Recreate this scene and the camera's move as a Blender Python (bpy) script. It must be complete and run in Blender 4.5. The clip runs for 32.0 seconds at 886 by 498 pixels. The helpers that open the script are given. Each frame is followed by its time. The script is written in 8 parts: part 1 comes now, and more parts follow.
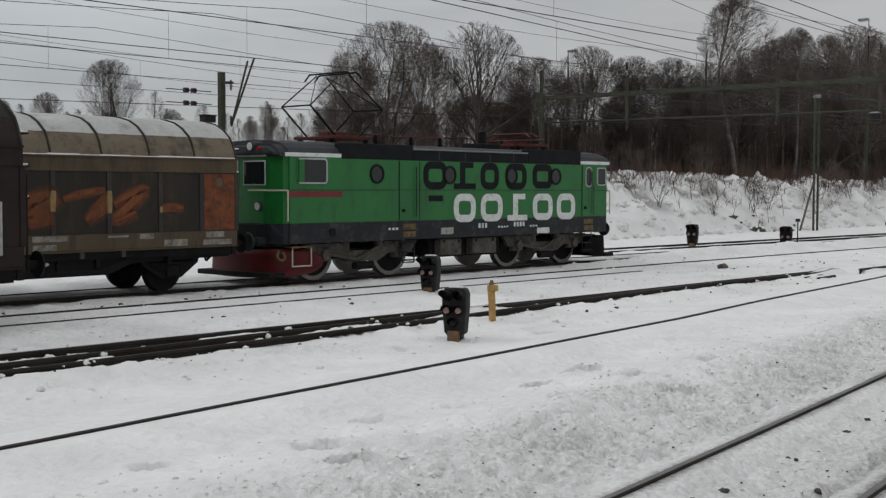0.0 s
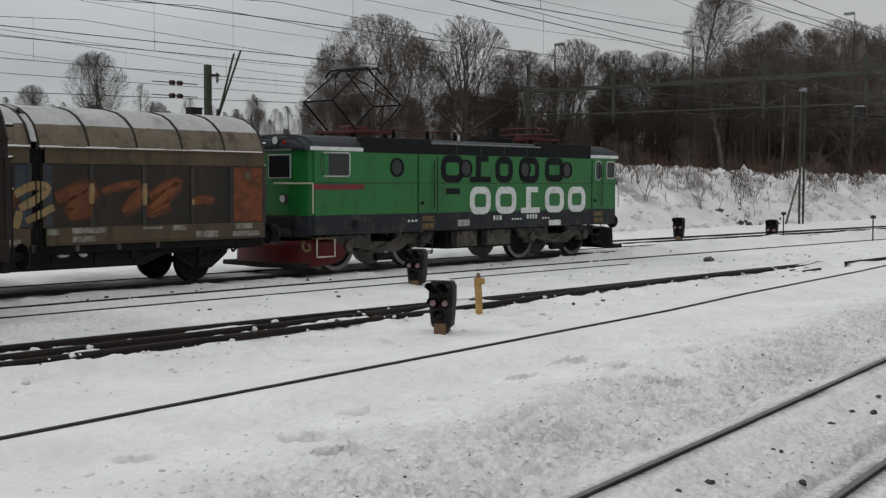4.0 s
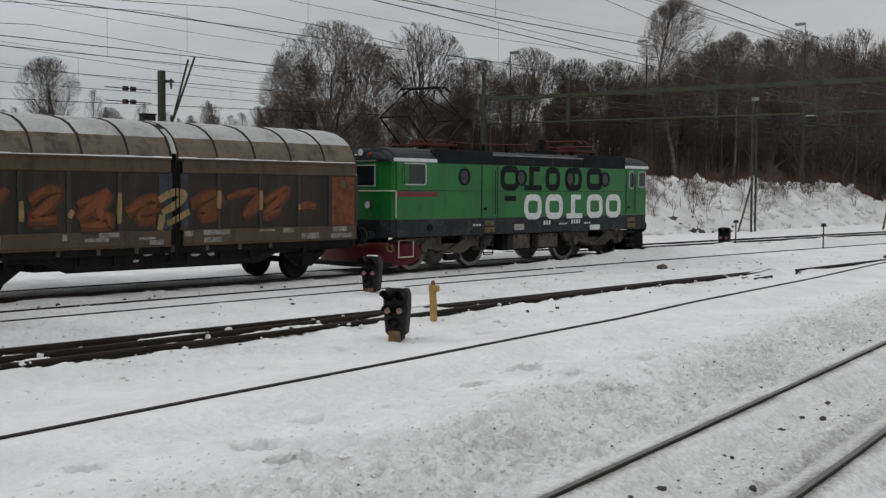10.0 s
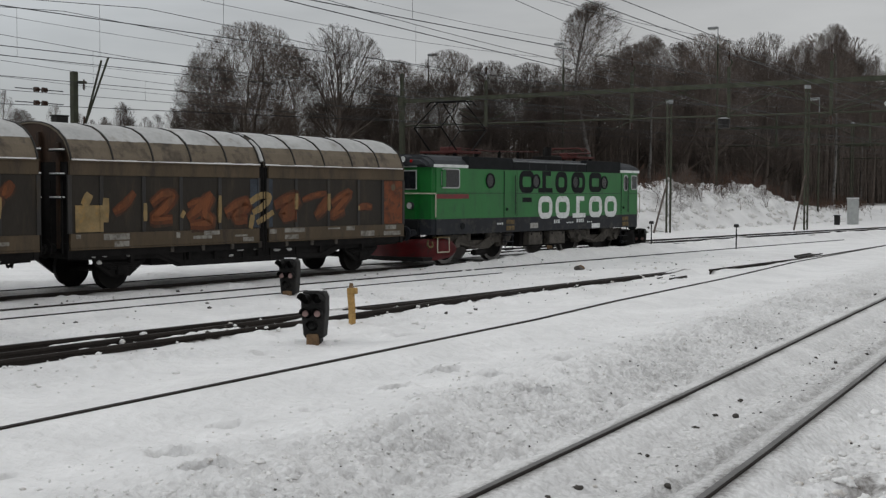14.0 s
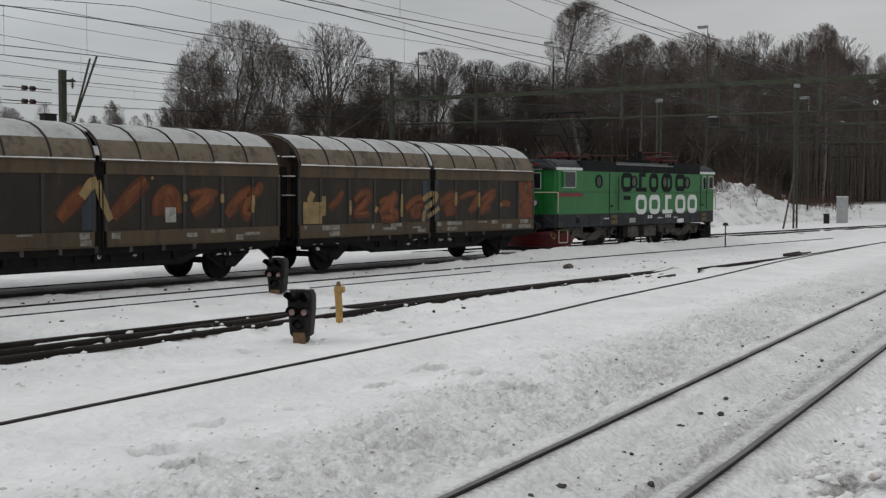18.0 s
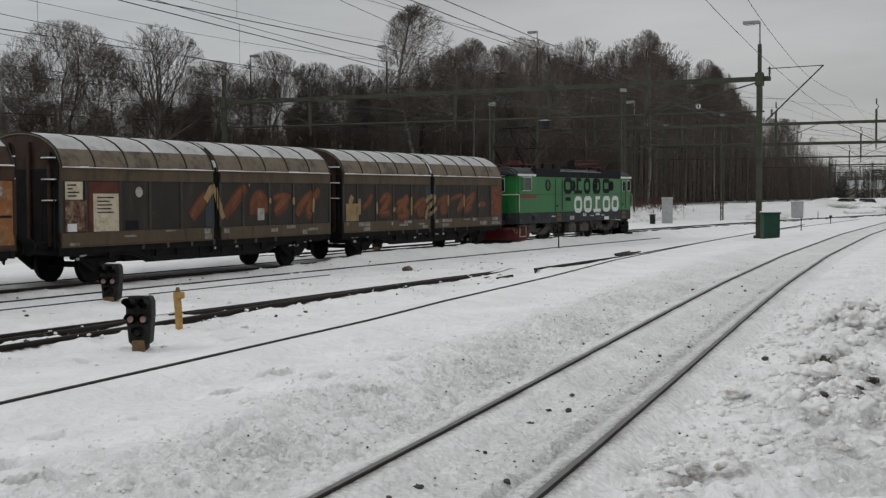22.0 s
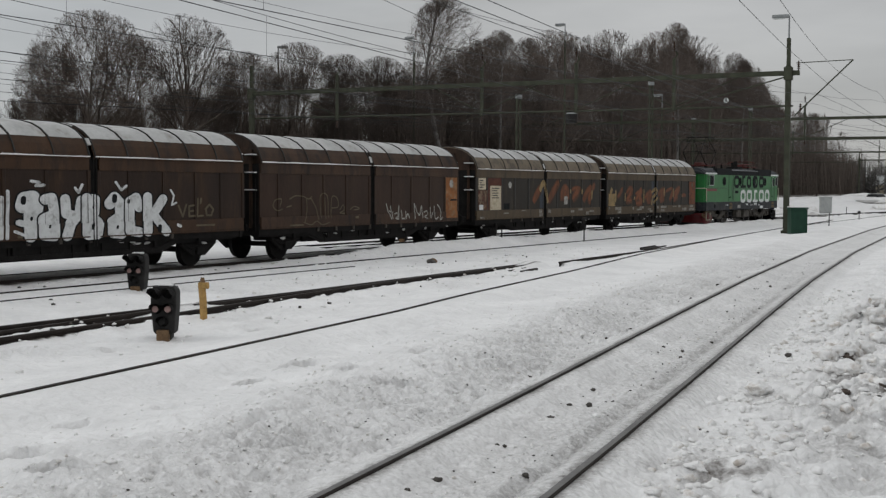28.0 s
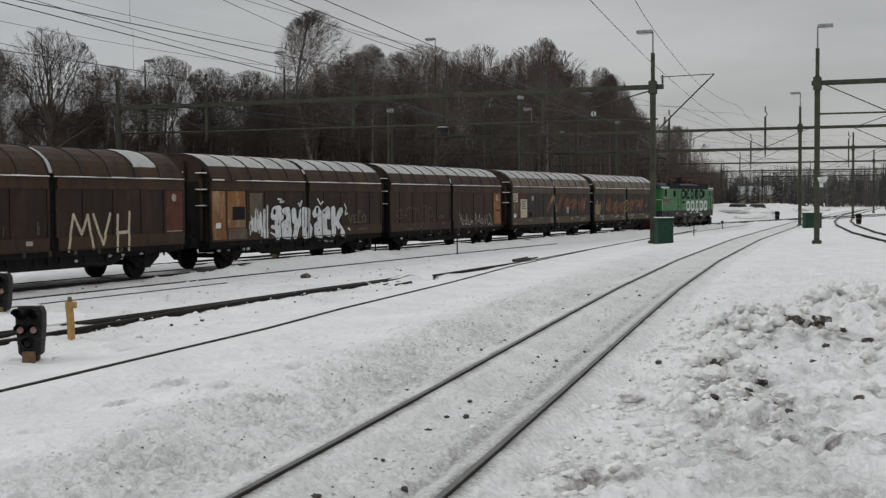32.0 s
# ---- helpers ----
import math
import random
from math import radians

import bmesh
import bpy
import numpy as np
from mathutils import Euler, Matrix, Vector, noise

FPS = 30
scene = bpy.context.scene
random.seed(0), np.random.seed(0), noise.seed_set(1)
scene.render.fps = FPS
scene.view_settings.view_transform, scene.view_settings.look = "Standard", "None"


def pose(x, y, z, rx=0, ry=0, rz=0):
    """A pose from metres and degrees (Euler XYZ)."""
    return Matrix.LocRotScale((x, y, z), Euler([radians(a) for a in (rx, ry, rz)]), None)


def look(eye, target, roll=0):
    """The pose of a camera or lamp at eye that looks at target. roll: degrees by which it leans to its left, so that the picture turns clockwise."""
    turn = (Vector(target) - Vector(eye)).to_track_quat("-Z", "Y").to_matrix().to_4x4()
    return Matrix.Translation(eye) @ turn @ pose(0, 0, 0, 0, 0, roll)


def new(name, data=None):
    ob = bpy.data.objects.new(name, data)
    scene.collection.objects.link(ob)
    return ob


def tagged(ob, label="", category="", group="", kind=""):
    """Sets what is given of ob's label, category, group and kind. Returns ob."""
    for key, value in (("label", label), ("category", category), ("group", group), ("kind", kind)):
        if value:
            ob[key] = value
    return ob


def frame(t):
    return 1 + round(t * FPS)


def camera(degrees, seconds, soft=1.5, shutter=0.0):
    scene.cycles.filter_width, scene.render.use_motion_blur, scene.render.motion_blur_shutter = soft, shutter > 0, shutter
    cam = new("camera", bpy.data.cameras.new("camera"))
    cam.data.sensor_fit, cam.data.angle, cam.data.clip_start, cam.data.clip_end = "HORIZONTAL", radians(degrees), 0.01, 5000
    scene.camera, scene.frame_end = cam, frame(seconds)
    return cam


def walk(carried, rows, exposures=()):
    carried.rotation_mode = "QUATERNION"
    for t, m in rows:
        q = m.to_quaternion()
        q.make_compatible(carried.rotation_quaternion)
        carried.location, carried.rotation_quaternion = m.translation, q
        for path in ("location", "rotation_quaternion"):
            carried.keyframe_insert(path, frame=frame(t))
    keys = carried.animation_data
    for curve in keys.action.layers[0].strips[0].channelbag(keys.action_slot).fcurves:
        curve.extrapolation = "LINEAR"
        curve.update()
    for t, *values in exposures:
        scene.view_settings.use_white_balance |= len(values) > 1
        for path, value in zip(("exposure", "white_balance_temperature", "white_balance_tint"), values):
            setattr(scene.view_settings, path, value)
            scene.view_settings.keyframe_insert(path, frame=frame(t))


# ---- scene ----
cam = camera(39.281, 32.0, soft=1.35)
walk(cam, [
    (0, pose(-0.002, -0.021, 2.189, 87.290, -0.074, 0.000)),
    (0.5, pose(-0.002, -0.027, 2.192, 87.280, -0.063, -0.186)),
    (1, pose(-0.002, -0.016, 2.188, 87.172, 0.100, -0.162)),
    (1.5, pose(-0.005, 0.003, 2.183, 87.116, 0.233, 0.007)),
    (2, pose(-0.010, -0.023, 2.189, 87.133, 0.125, -0.011)),
    (2.5, pose(-0.004, -0.027, 2.188, 87.140, 0.038, -0.203)),
    (3, pose(-0.011, -0.011, 2.184, 87.145, -0.217, -0.415)),
    (3.5, pose(-0.005, -0.016, 2.179, 87.059, -0.138, -0.480)),
    (5.5, pose(0.007, -0.036, 2.186, 86.887, -0.366, -1.123)),
    (6, pose(0.005, -0.038, 2.186, 86.829, -0.365, -1.267)),
    (6.5, pose(0.009, -0.016, 2.185, 86.869, -0.240, -1.341)),
    (7, pose(0.005, -0.018, 2.184, 86.893, -0.161, -1.399)),
    (7.5, pose(0.011, -0.038, 2.187, 86.926, -0.262, -1.536)),
    (8, pose(0.009, -0.038, 2.185, 87.003, -0.169, -1.663)),
    (8.5, pose(0.013, -0.034, 2.184, 87.143, -0.252, -1.786)),
    (9, pose(0.012, -0.034, 2.184, 87.166, -0.391, -2.043)),
    (9.5, pose(0.014, -0.034, 2.189, 87.277, -0.409, -2.352)),
    (10, pose(0.015, -0.035, 2.185, 87.325, -0.277, -2.649)),
    (10.5, pose(0.017, -0.045, 2.187, 87.275, -0.142, -2.850)),
    (11, pose(0.018, -0.045, 2.186, 87.312, -0.036, -3.176)),
    (11.5, pose(0.023, -0.035, 2.183, 87.374, -0.068, -3.668)),
    (12, pose(0.028, -0.026, 2.183, 87.362, -0.081, -4.134)),
    (12.5, pose(0.029, -0.016, 2.180, 87.300, 0.044, -4.451)),
    (13, pose(0.038, -0.040, 2.178, 87.254, 0.208, -4.844)),
    (13.5, pose(0.030, -0.024, 2.186, 87.329, 0.085, -5.524)),
    (14, pose(0.036, -0.024, 2.184, 87.435, -0.131, -6.381)),
    (14.5, pose(0.037, -0.029, 2.187, 87.481, -0.354, -6.988)),
    (16.5, pose(0.044, -0.030, 2.184, 87.164, 0.114, -7.549)),
    (17, pose(0.046, -0.021, 2.182, 87.171, 0.150, -7.346)),
    (17.5, pose(0.062, -0.018, 2.180, 87.209, 0.174, -7.156)),
    (18, pose(0.101, -0.005, 2.176, 87.383, -0.119, -6.799)),
    (18.5, pose(0.119, -0.013, 2.177, 87.640, -0.352, -6.551)),
    (19, pose(0.123, -0.018, 2.180, 87.793, -0.434, -6.441)),
    (19.5, pose(0.124, 0.023, 2.178, 87.915, -0.547, -8.442)),
    (20, pose(0.053, 0.047, 2.187, 87.944, -0.014, -12.082)),
    (20.5, pose(0.015, 0.079, 2.186, 87.923, 0.202, -14.780)),
    (21, pose(-0.038, 0.045, 2.169, 87.836, 0.060, -16.629)),
    (21.5, pose(-0.047, 0.040, 2.160, 87.667, 0.392, -16.765)),
    (22, pose(-0.043, 0.082, 2.153, 87.541, 0.279, -14.487)),
    (22.5, pose(-0.032, 0.096, 2.157, 87.514, 0.179, -12.647)),
    (23, pose(-0.025, 0.100, 2.160, 87.254, 0.065, -11.095)),
    (23.5, pose(-0.015, 0.088, 2.165, 87.075, 0.167, -10.534)),
    (24, pose(-0.015, 0.082, 2.166, 86.937, -0.162, -10.444)),
    (24.5, pose(-0.012, 0.080, 2.163, 86.818, 0.043, -10.520)),
    (26.5, pose(-0.003, 0.046, 2.177, 87.074, -0.209, -11.884)),
    (27, pose(-0.008, 0.044, 2.174, 87.186, -0.229, -12.570)),
    (27.5, pose(-0.008, 0.050, 2.170, 87.215, -0.235, -12.988)),
    (28, pose(-0.009, 0.049, 2.169, 87.171, -0.190, -13.261)),
    (28.5, pose(-0.008, 0.047, 2.167, 87.178, -0.199, -13.494)),
    (29, pose(-0.001, 0.053, 2.182, 87.113, -0.432, -14.476)),
    (29.5, pose(0.004, 0.051, 2.176, 86.975, -0.282, -15.663)),
    (30, pose(0.013, 0.030, 2.181, 87.005, 0.141, -16.416)),
    (30.5, pose(0.012, 0.032, 2.184, 87.174, 0.442, -17.494)),
    (31, pose(0.004, 0.017, 2.182, 87.397, 0.155, -18.419)),
    (31.5, pose(-0.008, 0.015, 2.173, 87.618, 0.259, -19.037)),
    (32, pose(-0.028, 0.051, 2.169, 87.800, 0.393, -19.135)),
])

# ---- world, sun, exposure ----
scene.view_settings.exposure = 0.0
SUN_EL, SUN_AZ = radians(33), radians(-77)
world = bpy.data.worlds.new("overcast_sky")
scene.world = world
world.use_nodes = True
wn, wl = world.node_tree.nodes, world.node_tree.links
wn.clear()
w_out, w_bg = wn.new("ShaderNodeOutputWorld"), wn.new("ShaderNodeBackground")
w_sky = wn.new("ShaderNodeTexSky")
w_sky.sky_type, w_sky.sun_disc = "NISHITA", False
w_sky.sun_elevation, w_sky.sun_rotation = SUN_EL, SUN_AZ
w_tc, w_sep = wn.new("ShaderNodeTexCoord"), wn.new("ShaderNodeSeparateXYZ")
wl.new(w_tc.outputs["Generated"], w_sep.inputs[0])
# cloud deck: about three times as bright overhead as at the horizon
w_grad = wn.new("ShaderNodeMapRange")
w_grad.inputs["From Min"].default_value, w_grad.inputs["From Max"].default_value = 0.0, 1.0
w_grad.inputs["To Min"].default_value, w_grad.inputs["To Max"].default_value = 0.50, 1.06
wl.new(w_sep.outputs["Z"], w_grad.inputs["Value"])
w_map, w_noise, w_ramp = wn.new("ShaderNodeMapping"), wn.new("ShaderNodeTexNoise"), wn.new("ShaderNodeMapRange")
w_map.inputs["Scale"].default_value = (1.6, 1.6, 7.0)
wl.new(w_tc.outputs["Generated"], w_map.inputs[0])
wl.new(w_map.outputs[0], w_noise.inputs["Vector"])
w_noise.inputs["Scale"].default_value, w_noise.inputs["Detail"].default_value = 2.2, 5.0
w_ramp.inputs["From Min"].default_value, w_ramp.inputs["From Max"].default_value = 0.3, 0.7
w_ramp.inputs["To Min"].default_value, w_ramp.inputs["To Max"].default_value = 0.84, 1.18
wl.new(w_noise.outputs["Fac"], w_ramp.inputs["Value"])
w_mul = wn.new("ShaderNodeMath")
w_mul.operation = "MULTIPLY"
wl.new(w_grad.outputs[0], w_mul.inputs[0])
wl.new(w_ramp.outputs[0], w_mul.inputs[1])
w_col = wn.new("ShaderNodeVectorMath")
w_col.operation = "SCALE"
# the cloud is thinner, and so a little bluer, on the sun's side
w_side, w_tint = wn.new("ShaderNodeMapRange"), wn.new("ShaderNodeMix")
w_side.inputs["From Min"].default_value, w_side.inputs["From Max"].default_value = 0.25, -0.45
wl.new(w_sep.outputs["X"], w_side.inputs["Value"])
w_tint.data_type = "RGBA"
w_tint.inputs[6].default_value, w_tint.inputs[7].default_value = (0.998, 1.0, 0.998, 1), (1.005, 1.062, 1.11, 1)
wl.new(w_side.outputs[0], w_tint.inputs["Factor"])
wl.new(w_tint.outputs[2], w_col.inputs[0])
wl.new(w_mul.outputs[0], w_col.inputs["Scale"])
w_skys = wn.new("ShaderNodeVectorMath")
w_skys.operation = "SCALE"
w_skys.inputs["Scale"].default_value = 0.012
wl.new(w_sky.outputs[0], w_skys.inputs[0])
w_add = wn.new("ShaderNodeVectorMath")
w_add.operation = "ADD"
wl.new(w_col.outputs[0], w_add.inputs[0])
wl.new(w_skys.outputs[0], w_add.inputs[1])
wl.new(w_add.outputs[0], w_bg.inputs["Color"])
w_bg.inputs["Strength"].default_value = 0.72
wl.new(w_bg.outputs[0], w_out.inputs[0])

sun_data = bpy.data.lights.new("sun", "SUN")
sun_data.energy, sun_data.angle, sun_data.color = 0.62, radians(24), (1.0, 0.985, 0.96)
sun = new("sun", sun_data)
sun.matrix_world = look((-60, 14, 40), (0, 0, 0))

# ---- the yard's own frame: s along the tracks, lat towards the platform, from the near rail of the goods train's track ----
U, NR, LAT0, KAPPA, RAIL_Z = Vector((0.65067, 0.75936, 0)), Vector((0.75936, -0.65067, 0)), -22.926, 1.184e-3, -0.06
HEAD = math.degrees(math.atan2(0.75936, 0.65067))


def yard(s, lat, z=0.0):
    return U * s + NR * (LAT0 + lat) + Vector((0, 0, z))


def bow(s):
    return 0.5 * KAPPA * s * s


def yard_pose(s, lat, z=0.0, turn=0.0):
    """Local x along the tracks, y away from the platform."""
    p = yard(s, lat, z)
    return pose(p.x, p.y, p.z, 0, 0, HEAD + turn)


# ---- helpers ----
def mesh_of(bm, name, material, smooth=False):
    me = bpy.data.meshes.new(name)
    bm.to_mesh(me)
    bm.free()
    if material:
        me.materials.append(material)
    if smooth:
        for p in me.polygons:
            p.use_smooth = True
    return me


def part(name, bm, material, parent=None, label="", smooth=False, m=None):
    ob = new(name, mesh_of(bm, name, material, smooth) if isinstance(bm, bmesh.types.BMesh) else bm)
    if parent:
        ob.parent = parent
    if m is not None:
        ob.matrix_basis = m
    if label:
        tagged(ob, label)
    return ob


def thing(name, label, category, m=None, group="", kind=""):
    ob = new(name)
    ob.empty_display_size = 0.2
    if m is not None:
        ob.matrix_basis = m
    return tagged(ob, label, category, group, kind)


def box(bm, x0, y0, z0, x1, y1, z1, bevel=0.0, m=None):
    r = bmesh.ops.create_cube(bm, size=1.0)
    vs = r["verts"]
    mm = Matrix.Translation(((x0 + x1) / 2, (y0 + y1) / 2, (z0 + z1) / 2)) @ Matrix.Diagonal((abs(x1 - x0), abs(y1 - y0), abs(z1 - z0), 1))
    bmesh.ops.transform(bm, matrix=(m @ mm) if m is not None else mm, verts=vs)
    if bevel:
        es = list({e for v in vs for e in v.link_edges})
        bmesh.ops.bevel(bm, geom=es, offset=bevel, segments=2, affect="EDGES", profile=0.5)
    return bm


def cyl(bm, a, b, r0, r1=None, n=12, caps=True):
    a, b = Vector(a), Vector(b)
    d = b - a
    m = Matrix.Translation((a + b) / 2) @ d.to_track_quat("Z", "Y").to_matrix().to_4x4()
    bmesh.ops.create_cone(bm, cap_ends=caps, segments=n, radius1=r0, radius2=r0 if r1 is None else r1, depth=d.length, matrix=m)
    return bm


def pipe(bm, pts, r, n=6):
    for a, b in zip(pts[:-1], pts[1:]):
        cyl(bm, a, b, r, n=n)
    return bm


def prism(bm, outline, axis, a, b):
    """An outline of 2D points, extruded along an axis ('x','y','z') from a to b."""
    def P(u, v, w):
        return {"x": (w, u, v), "y": (u, w, v), "z": (u, v, w)}[axis]
    lo = [bm.verts.new(P(u, v, a)) for u, v in outline]
    hi = [bm.verts.new(P(u, v, b)) for u, v in outline]
    n = len(outline)
    bm.faces.new(lo[::-1])
    bm.faces.new(hi)
    for i in range(n):
        bm.faces.new((lo[i], lo[(i + 1) % n], hi[(i + 1) % n], hi[i]))
    bmesh.ops.recalc_face_normals(bm, faces=bm.faces[:])
    return bm


def B():
    return bmesh.new()


# ---- materials ----
def mat(name, color, rough=0.7, metal=0.0, vary=0.25, scale=3.0, fine=40.0, bump=0.15, stain=None, stain_amount=0.3, stretch=(1, 1, 1), per_object=0.0, fine_detail=3.0):
    m = bpy.data.materials.new(name)
    m.use_nodes = True
    nt = m.node_tree
    bs = nt.nodes["Principled BSDF"]
    bs.inputs["Roughness"].default_value, bs.inputs["Metallic"].default_value = rough, metal
    bs.inputs["Specular IOR Level"].default_value = 0.2 if rough > 0.45 else 0.4
    tc, mp = nt.nodes.new("ShaderNodeTexCoord"), nt.nodes.new("ShaderNodeMapping")
    mp.inputs["Scale"].default_value = stretch
    nt.links.new(tc.outputs["Object"], mp.inputs[0])
    n1, n2 = nt.nodes.new("ShaderNodeTexNoise"), nt.nodes.new("ShaderNodeTexNoise")
    for n, sc, de in ((n1, scale, 6.0), (n2, fine, fine_detail)):
        n.inputs["Scale"].default_value, n.inputs["Detail"].default_value = sc, de
        nt.links.new(mp.outputs[0], n.inputs["Vector"])
    r1 = nt.nodes.new("ShaderNodeMapRange")
    r1.inputs["From Min"].default_value, r1.inputs["From Max"].default_value = 0.3, 0.7
    r1.inputs["To Min"].default_value, r1.inputs["To Max"].default_value = 1 - vary, 1 + vary
    nt.links.new(n1.outputs["Fac"], r1.inputs["Value"])
    r2 = nt.nodes.new("ShaderNodeMapRange")
    r2.inputs["From Min"].default_value, r2.inputs["From Max"].default_value = 0.3, 0.7
    r2.inputs["To Min"].default_value, r2.inputs["To Max"].default_value = 1 - vary * 0.5, 1 + vary * 0.5
    nt.links.new(n2.outputs["Fac"], r2.inputs["Value"])
    mu = nt.nodes.new("ShaderNodeMath")
    mu.operation = "MULTIPLY"
    nt.links.new(r1.outputs[0], mu.inputs[0])
    nt.links.new(r2.outputs[0], mu.inputs[1])
    last = mu.outputs[0]
    if per_object:
        oi, r3, m3 = nt.nodes.new("ShaderNodeObjectInfo"), nt.nodes.new("ShaderNodeMapRange"), nt.nodes.new("ShaderNodeMath")
        r3.inputs["To Min"].default_value, r3.inputs["To Max"].default_value = 1 - per_object, 1 + per_object
        nt.links.new(oi.outputs["Random"], r3.inputs["Value"])
        m3.operation = "MULTIPLY"
        nt.links.new(last, m3.inputs[0])
        nt.links.new(r3.outputs[0], m3.inputs[1])
        last = m3.outputs[0]
    sc = nt.nodes.new("ShaderNodeVectorMath")
    sc.operation = "SCALE"
    if stain:
        n3, r4, mx = nt.nodes.new("ShaderNodeTexNoise"), nt.nodes.new("ShaderNodeMapRange"), nt.nodes.new("ShaderNodeMix")
        n3.inputs["Scale"].default_value, n3.inputs["Detail"].default_value, n3.inputs["Roughness"].default_value = scale * 1.7, 8.0, 0.65
        nt.links.new(mp.outputs[0], n3.inputs["Vector"])
        r4.inputs["From Min"].default_value, r4.inputs["From Max"].default_value = 0.62 - stain_amount * 0.4, 0.78 - stain_amount * 0.3
        nt.links.new(n3.outputs["Fac"], r4.inputs["Value"])
        mx.data_type = "RGBA"
        mx.inputs[6].default_value, mx.inputs[7].default_value = (*color, 1), (*stain, 1)
        nt.links.new(r4.outputs[0], mx.inputs["Factor"])
        nt.links.new(mx.outputs[2], sc.inputs[0])
    else:
        sc.inputs[0].default_value = color
    nt.links.new(last, sc.inputs["Scale"])
    nt.links.new(sc.outputs[0], bs.inputs["Base Color"])
    if bump:
        bp = nt.nodes.new("ShaderNodeBump")
        bp.inputs["Strength"].default_value, bp.inputs["Distance"].default_value = min(bump, 1), 0.02 if bump < 1 else 0.06
        nt.links.new(n2.outputs["Fac"], bp.inputs["Height"])
        nt.links.new(bp.outputs[0], bs.inputs["Normal"])
    return m


M = {}
M["snow"] = mat("snow", (0.798, 0.789, 0.779), 0.8, vary=0.07, scale=0.8, fine=6.5, bump=1.0, fine_detail=5.5)
M["roof_snow"] = mat("thin_roof_snow", (0.46, 0.46, 0.45), 0.75, vary=0.14, scale=1.2, fine=10, bump=0.3, stain=(0.30, 0.28, 0.25), stain_amount=0.2)
M["rail"] = mat("rail_steel", (0.026, 0.021, 0.018), 0.7, 0.1, vary=0.3, scale=2, fine=30)
M["polished"] = mat("polished_rail_top", (0.17, 0.165, 0.16), 0.5, 0.6, vary=0.2, scale=2, fine=30)
M["slush"] = mat("oily_slush", (0.05, 0.048, 0.046), 0.85, vary=0.5, scale=3, fine=20, bump=0.8, stain=(0.55, 0.55, 0.56), stain_amount=0.12)
M["green"] = mat("loco_green", (0.008, 0.125, 0.022), 0.38, vary=0.12, scale=1.2, fine=25, bump=0.03, stain=(0.009, 0.075, 0.020), stain_amount=0.2, stretch=(1, 1, 0.35))
M["loco_dark"] = mat("loco_dark_grey", (0.018, 0.020, 0.024), 0.6, vary=0.2, scale=2, fine=25, bump=0.05, stain=(0.06, 0.055, 0.05), stain_amount=0.25)
M["loco_roof"] = mat("loco_roof_grey", (0.040, 0.043, 0.047), 0.75, vary=0.25, scale=2, fine=25, bump=0.1)
M["black"] = mat("black_paint", (0.008, 0.009, 0.010), 0.85, vary=0.3, scale=3, fine=30, bump=0.1)
M["white_trim"] = mat("white_paint", (0.62, 0.64, 0.63), 0.5, vary=0.1, scale=4, fine=25, bump=0.05, stain=(0.35, 0.35, 0.32), stain_amount=0.2)
M["red"] = mat("red_paint", (0.14, 0.010, 0.012), 0.45, vary=0.2, scale=3, fine=25, bump=0.05, stain=(0.06, 0.02, 0.02), stain_amount=0.25)
M["panto"] = mat("pantograph_red", (0.075, 0.018, 0.015), 0.55, vary=0.2, scale=4, fine=25, bump=0.05)
M["under"] = mat("underframe_grime", (0.010, 0.009, 0.0085), 0.85, vary=0.4, scale=3, fine=25, bump=0.3)
M["bogie"] = mat("bogie_dusty_grey", (0.088, 0.079, 0.068), 0.8, vary=0.3, scale=3, fine=25, bump=0.3, stain=(0.03, 0.028, 0.026), stain_amount=0.35)
M["tread"] = mat("wheel_tread_steel", (0.20, 0.19, 0.18), 0.4, 0.7, vary=0.15, scale=4, fine=25)
M["wag_beige"] = mat("wagon_beige", (0.082, 0.060, 0.037), 0.62, vary=0.18, scale=1.5, fine=22, bump=0.08, stain=(0.045, 0.035, 0.027), stain_amount=0.33, stretch=(1, 1, 0.3))
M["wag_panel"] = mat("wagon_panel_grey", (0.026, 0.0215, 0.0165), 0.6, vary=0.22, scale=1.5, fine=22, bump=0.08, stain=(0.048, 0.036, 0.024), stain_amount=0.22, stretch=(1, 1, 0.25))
# wagon brown with the parked van's shade put into the colour
M["van_shadow"] = mat("wagon_shaded_brown", (0.020, 0.014, 0.012), 0.65, vary=0.25, scale=1.5, fine=22, bump=0.08, stain=(0.010, 0.009, 0.008), stain_amount=0.3)
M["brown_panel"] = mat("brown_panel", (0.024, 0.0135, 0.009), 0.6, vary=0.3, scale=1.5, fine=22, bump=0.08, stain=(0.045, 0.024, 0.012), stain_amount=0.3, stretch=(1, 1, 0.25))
M["wag_brown"] = mat("wagon_brown", (0.050, 0.026, 0.014), 0.62, vary=0.22, scale=1.5, fine=22, bump=0.08, stain=(0.022, 0.016, 0.013), stain_amount=0.35, stretch=(1, 1, 0.3))
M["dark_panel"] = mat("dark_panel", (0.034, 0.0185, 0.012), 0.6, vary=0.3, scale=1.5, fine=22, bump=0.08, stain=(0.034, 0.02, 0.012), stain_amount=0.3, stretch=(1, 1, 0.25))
M["wag_dark"] = mat("wagon_dark_brown", (0.050, 0.028, 0.0175), 0.62, vary=0.25, scale=1.5, fine=22, bump=0.08, stain=(0.016, 0.013, 0.011), stain_amount=0.35, stretch=(1, 1, 0.3))
M["mast_green"] = mat("mast_green", (0.052, 0.056, 0.039), 0.8, vary=0.25, scale=2, fine=20, bump=0.1, stain=(0.05, 0.042, 0.03), stain_amount=0.2)
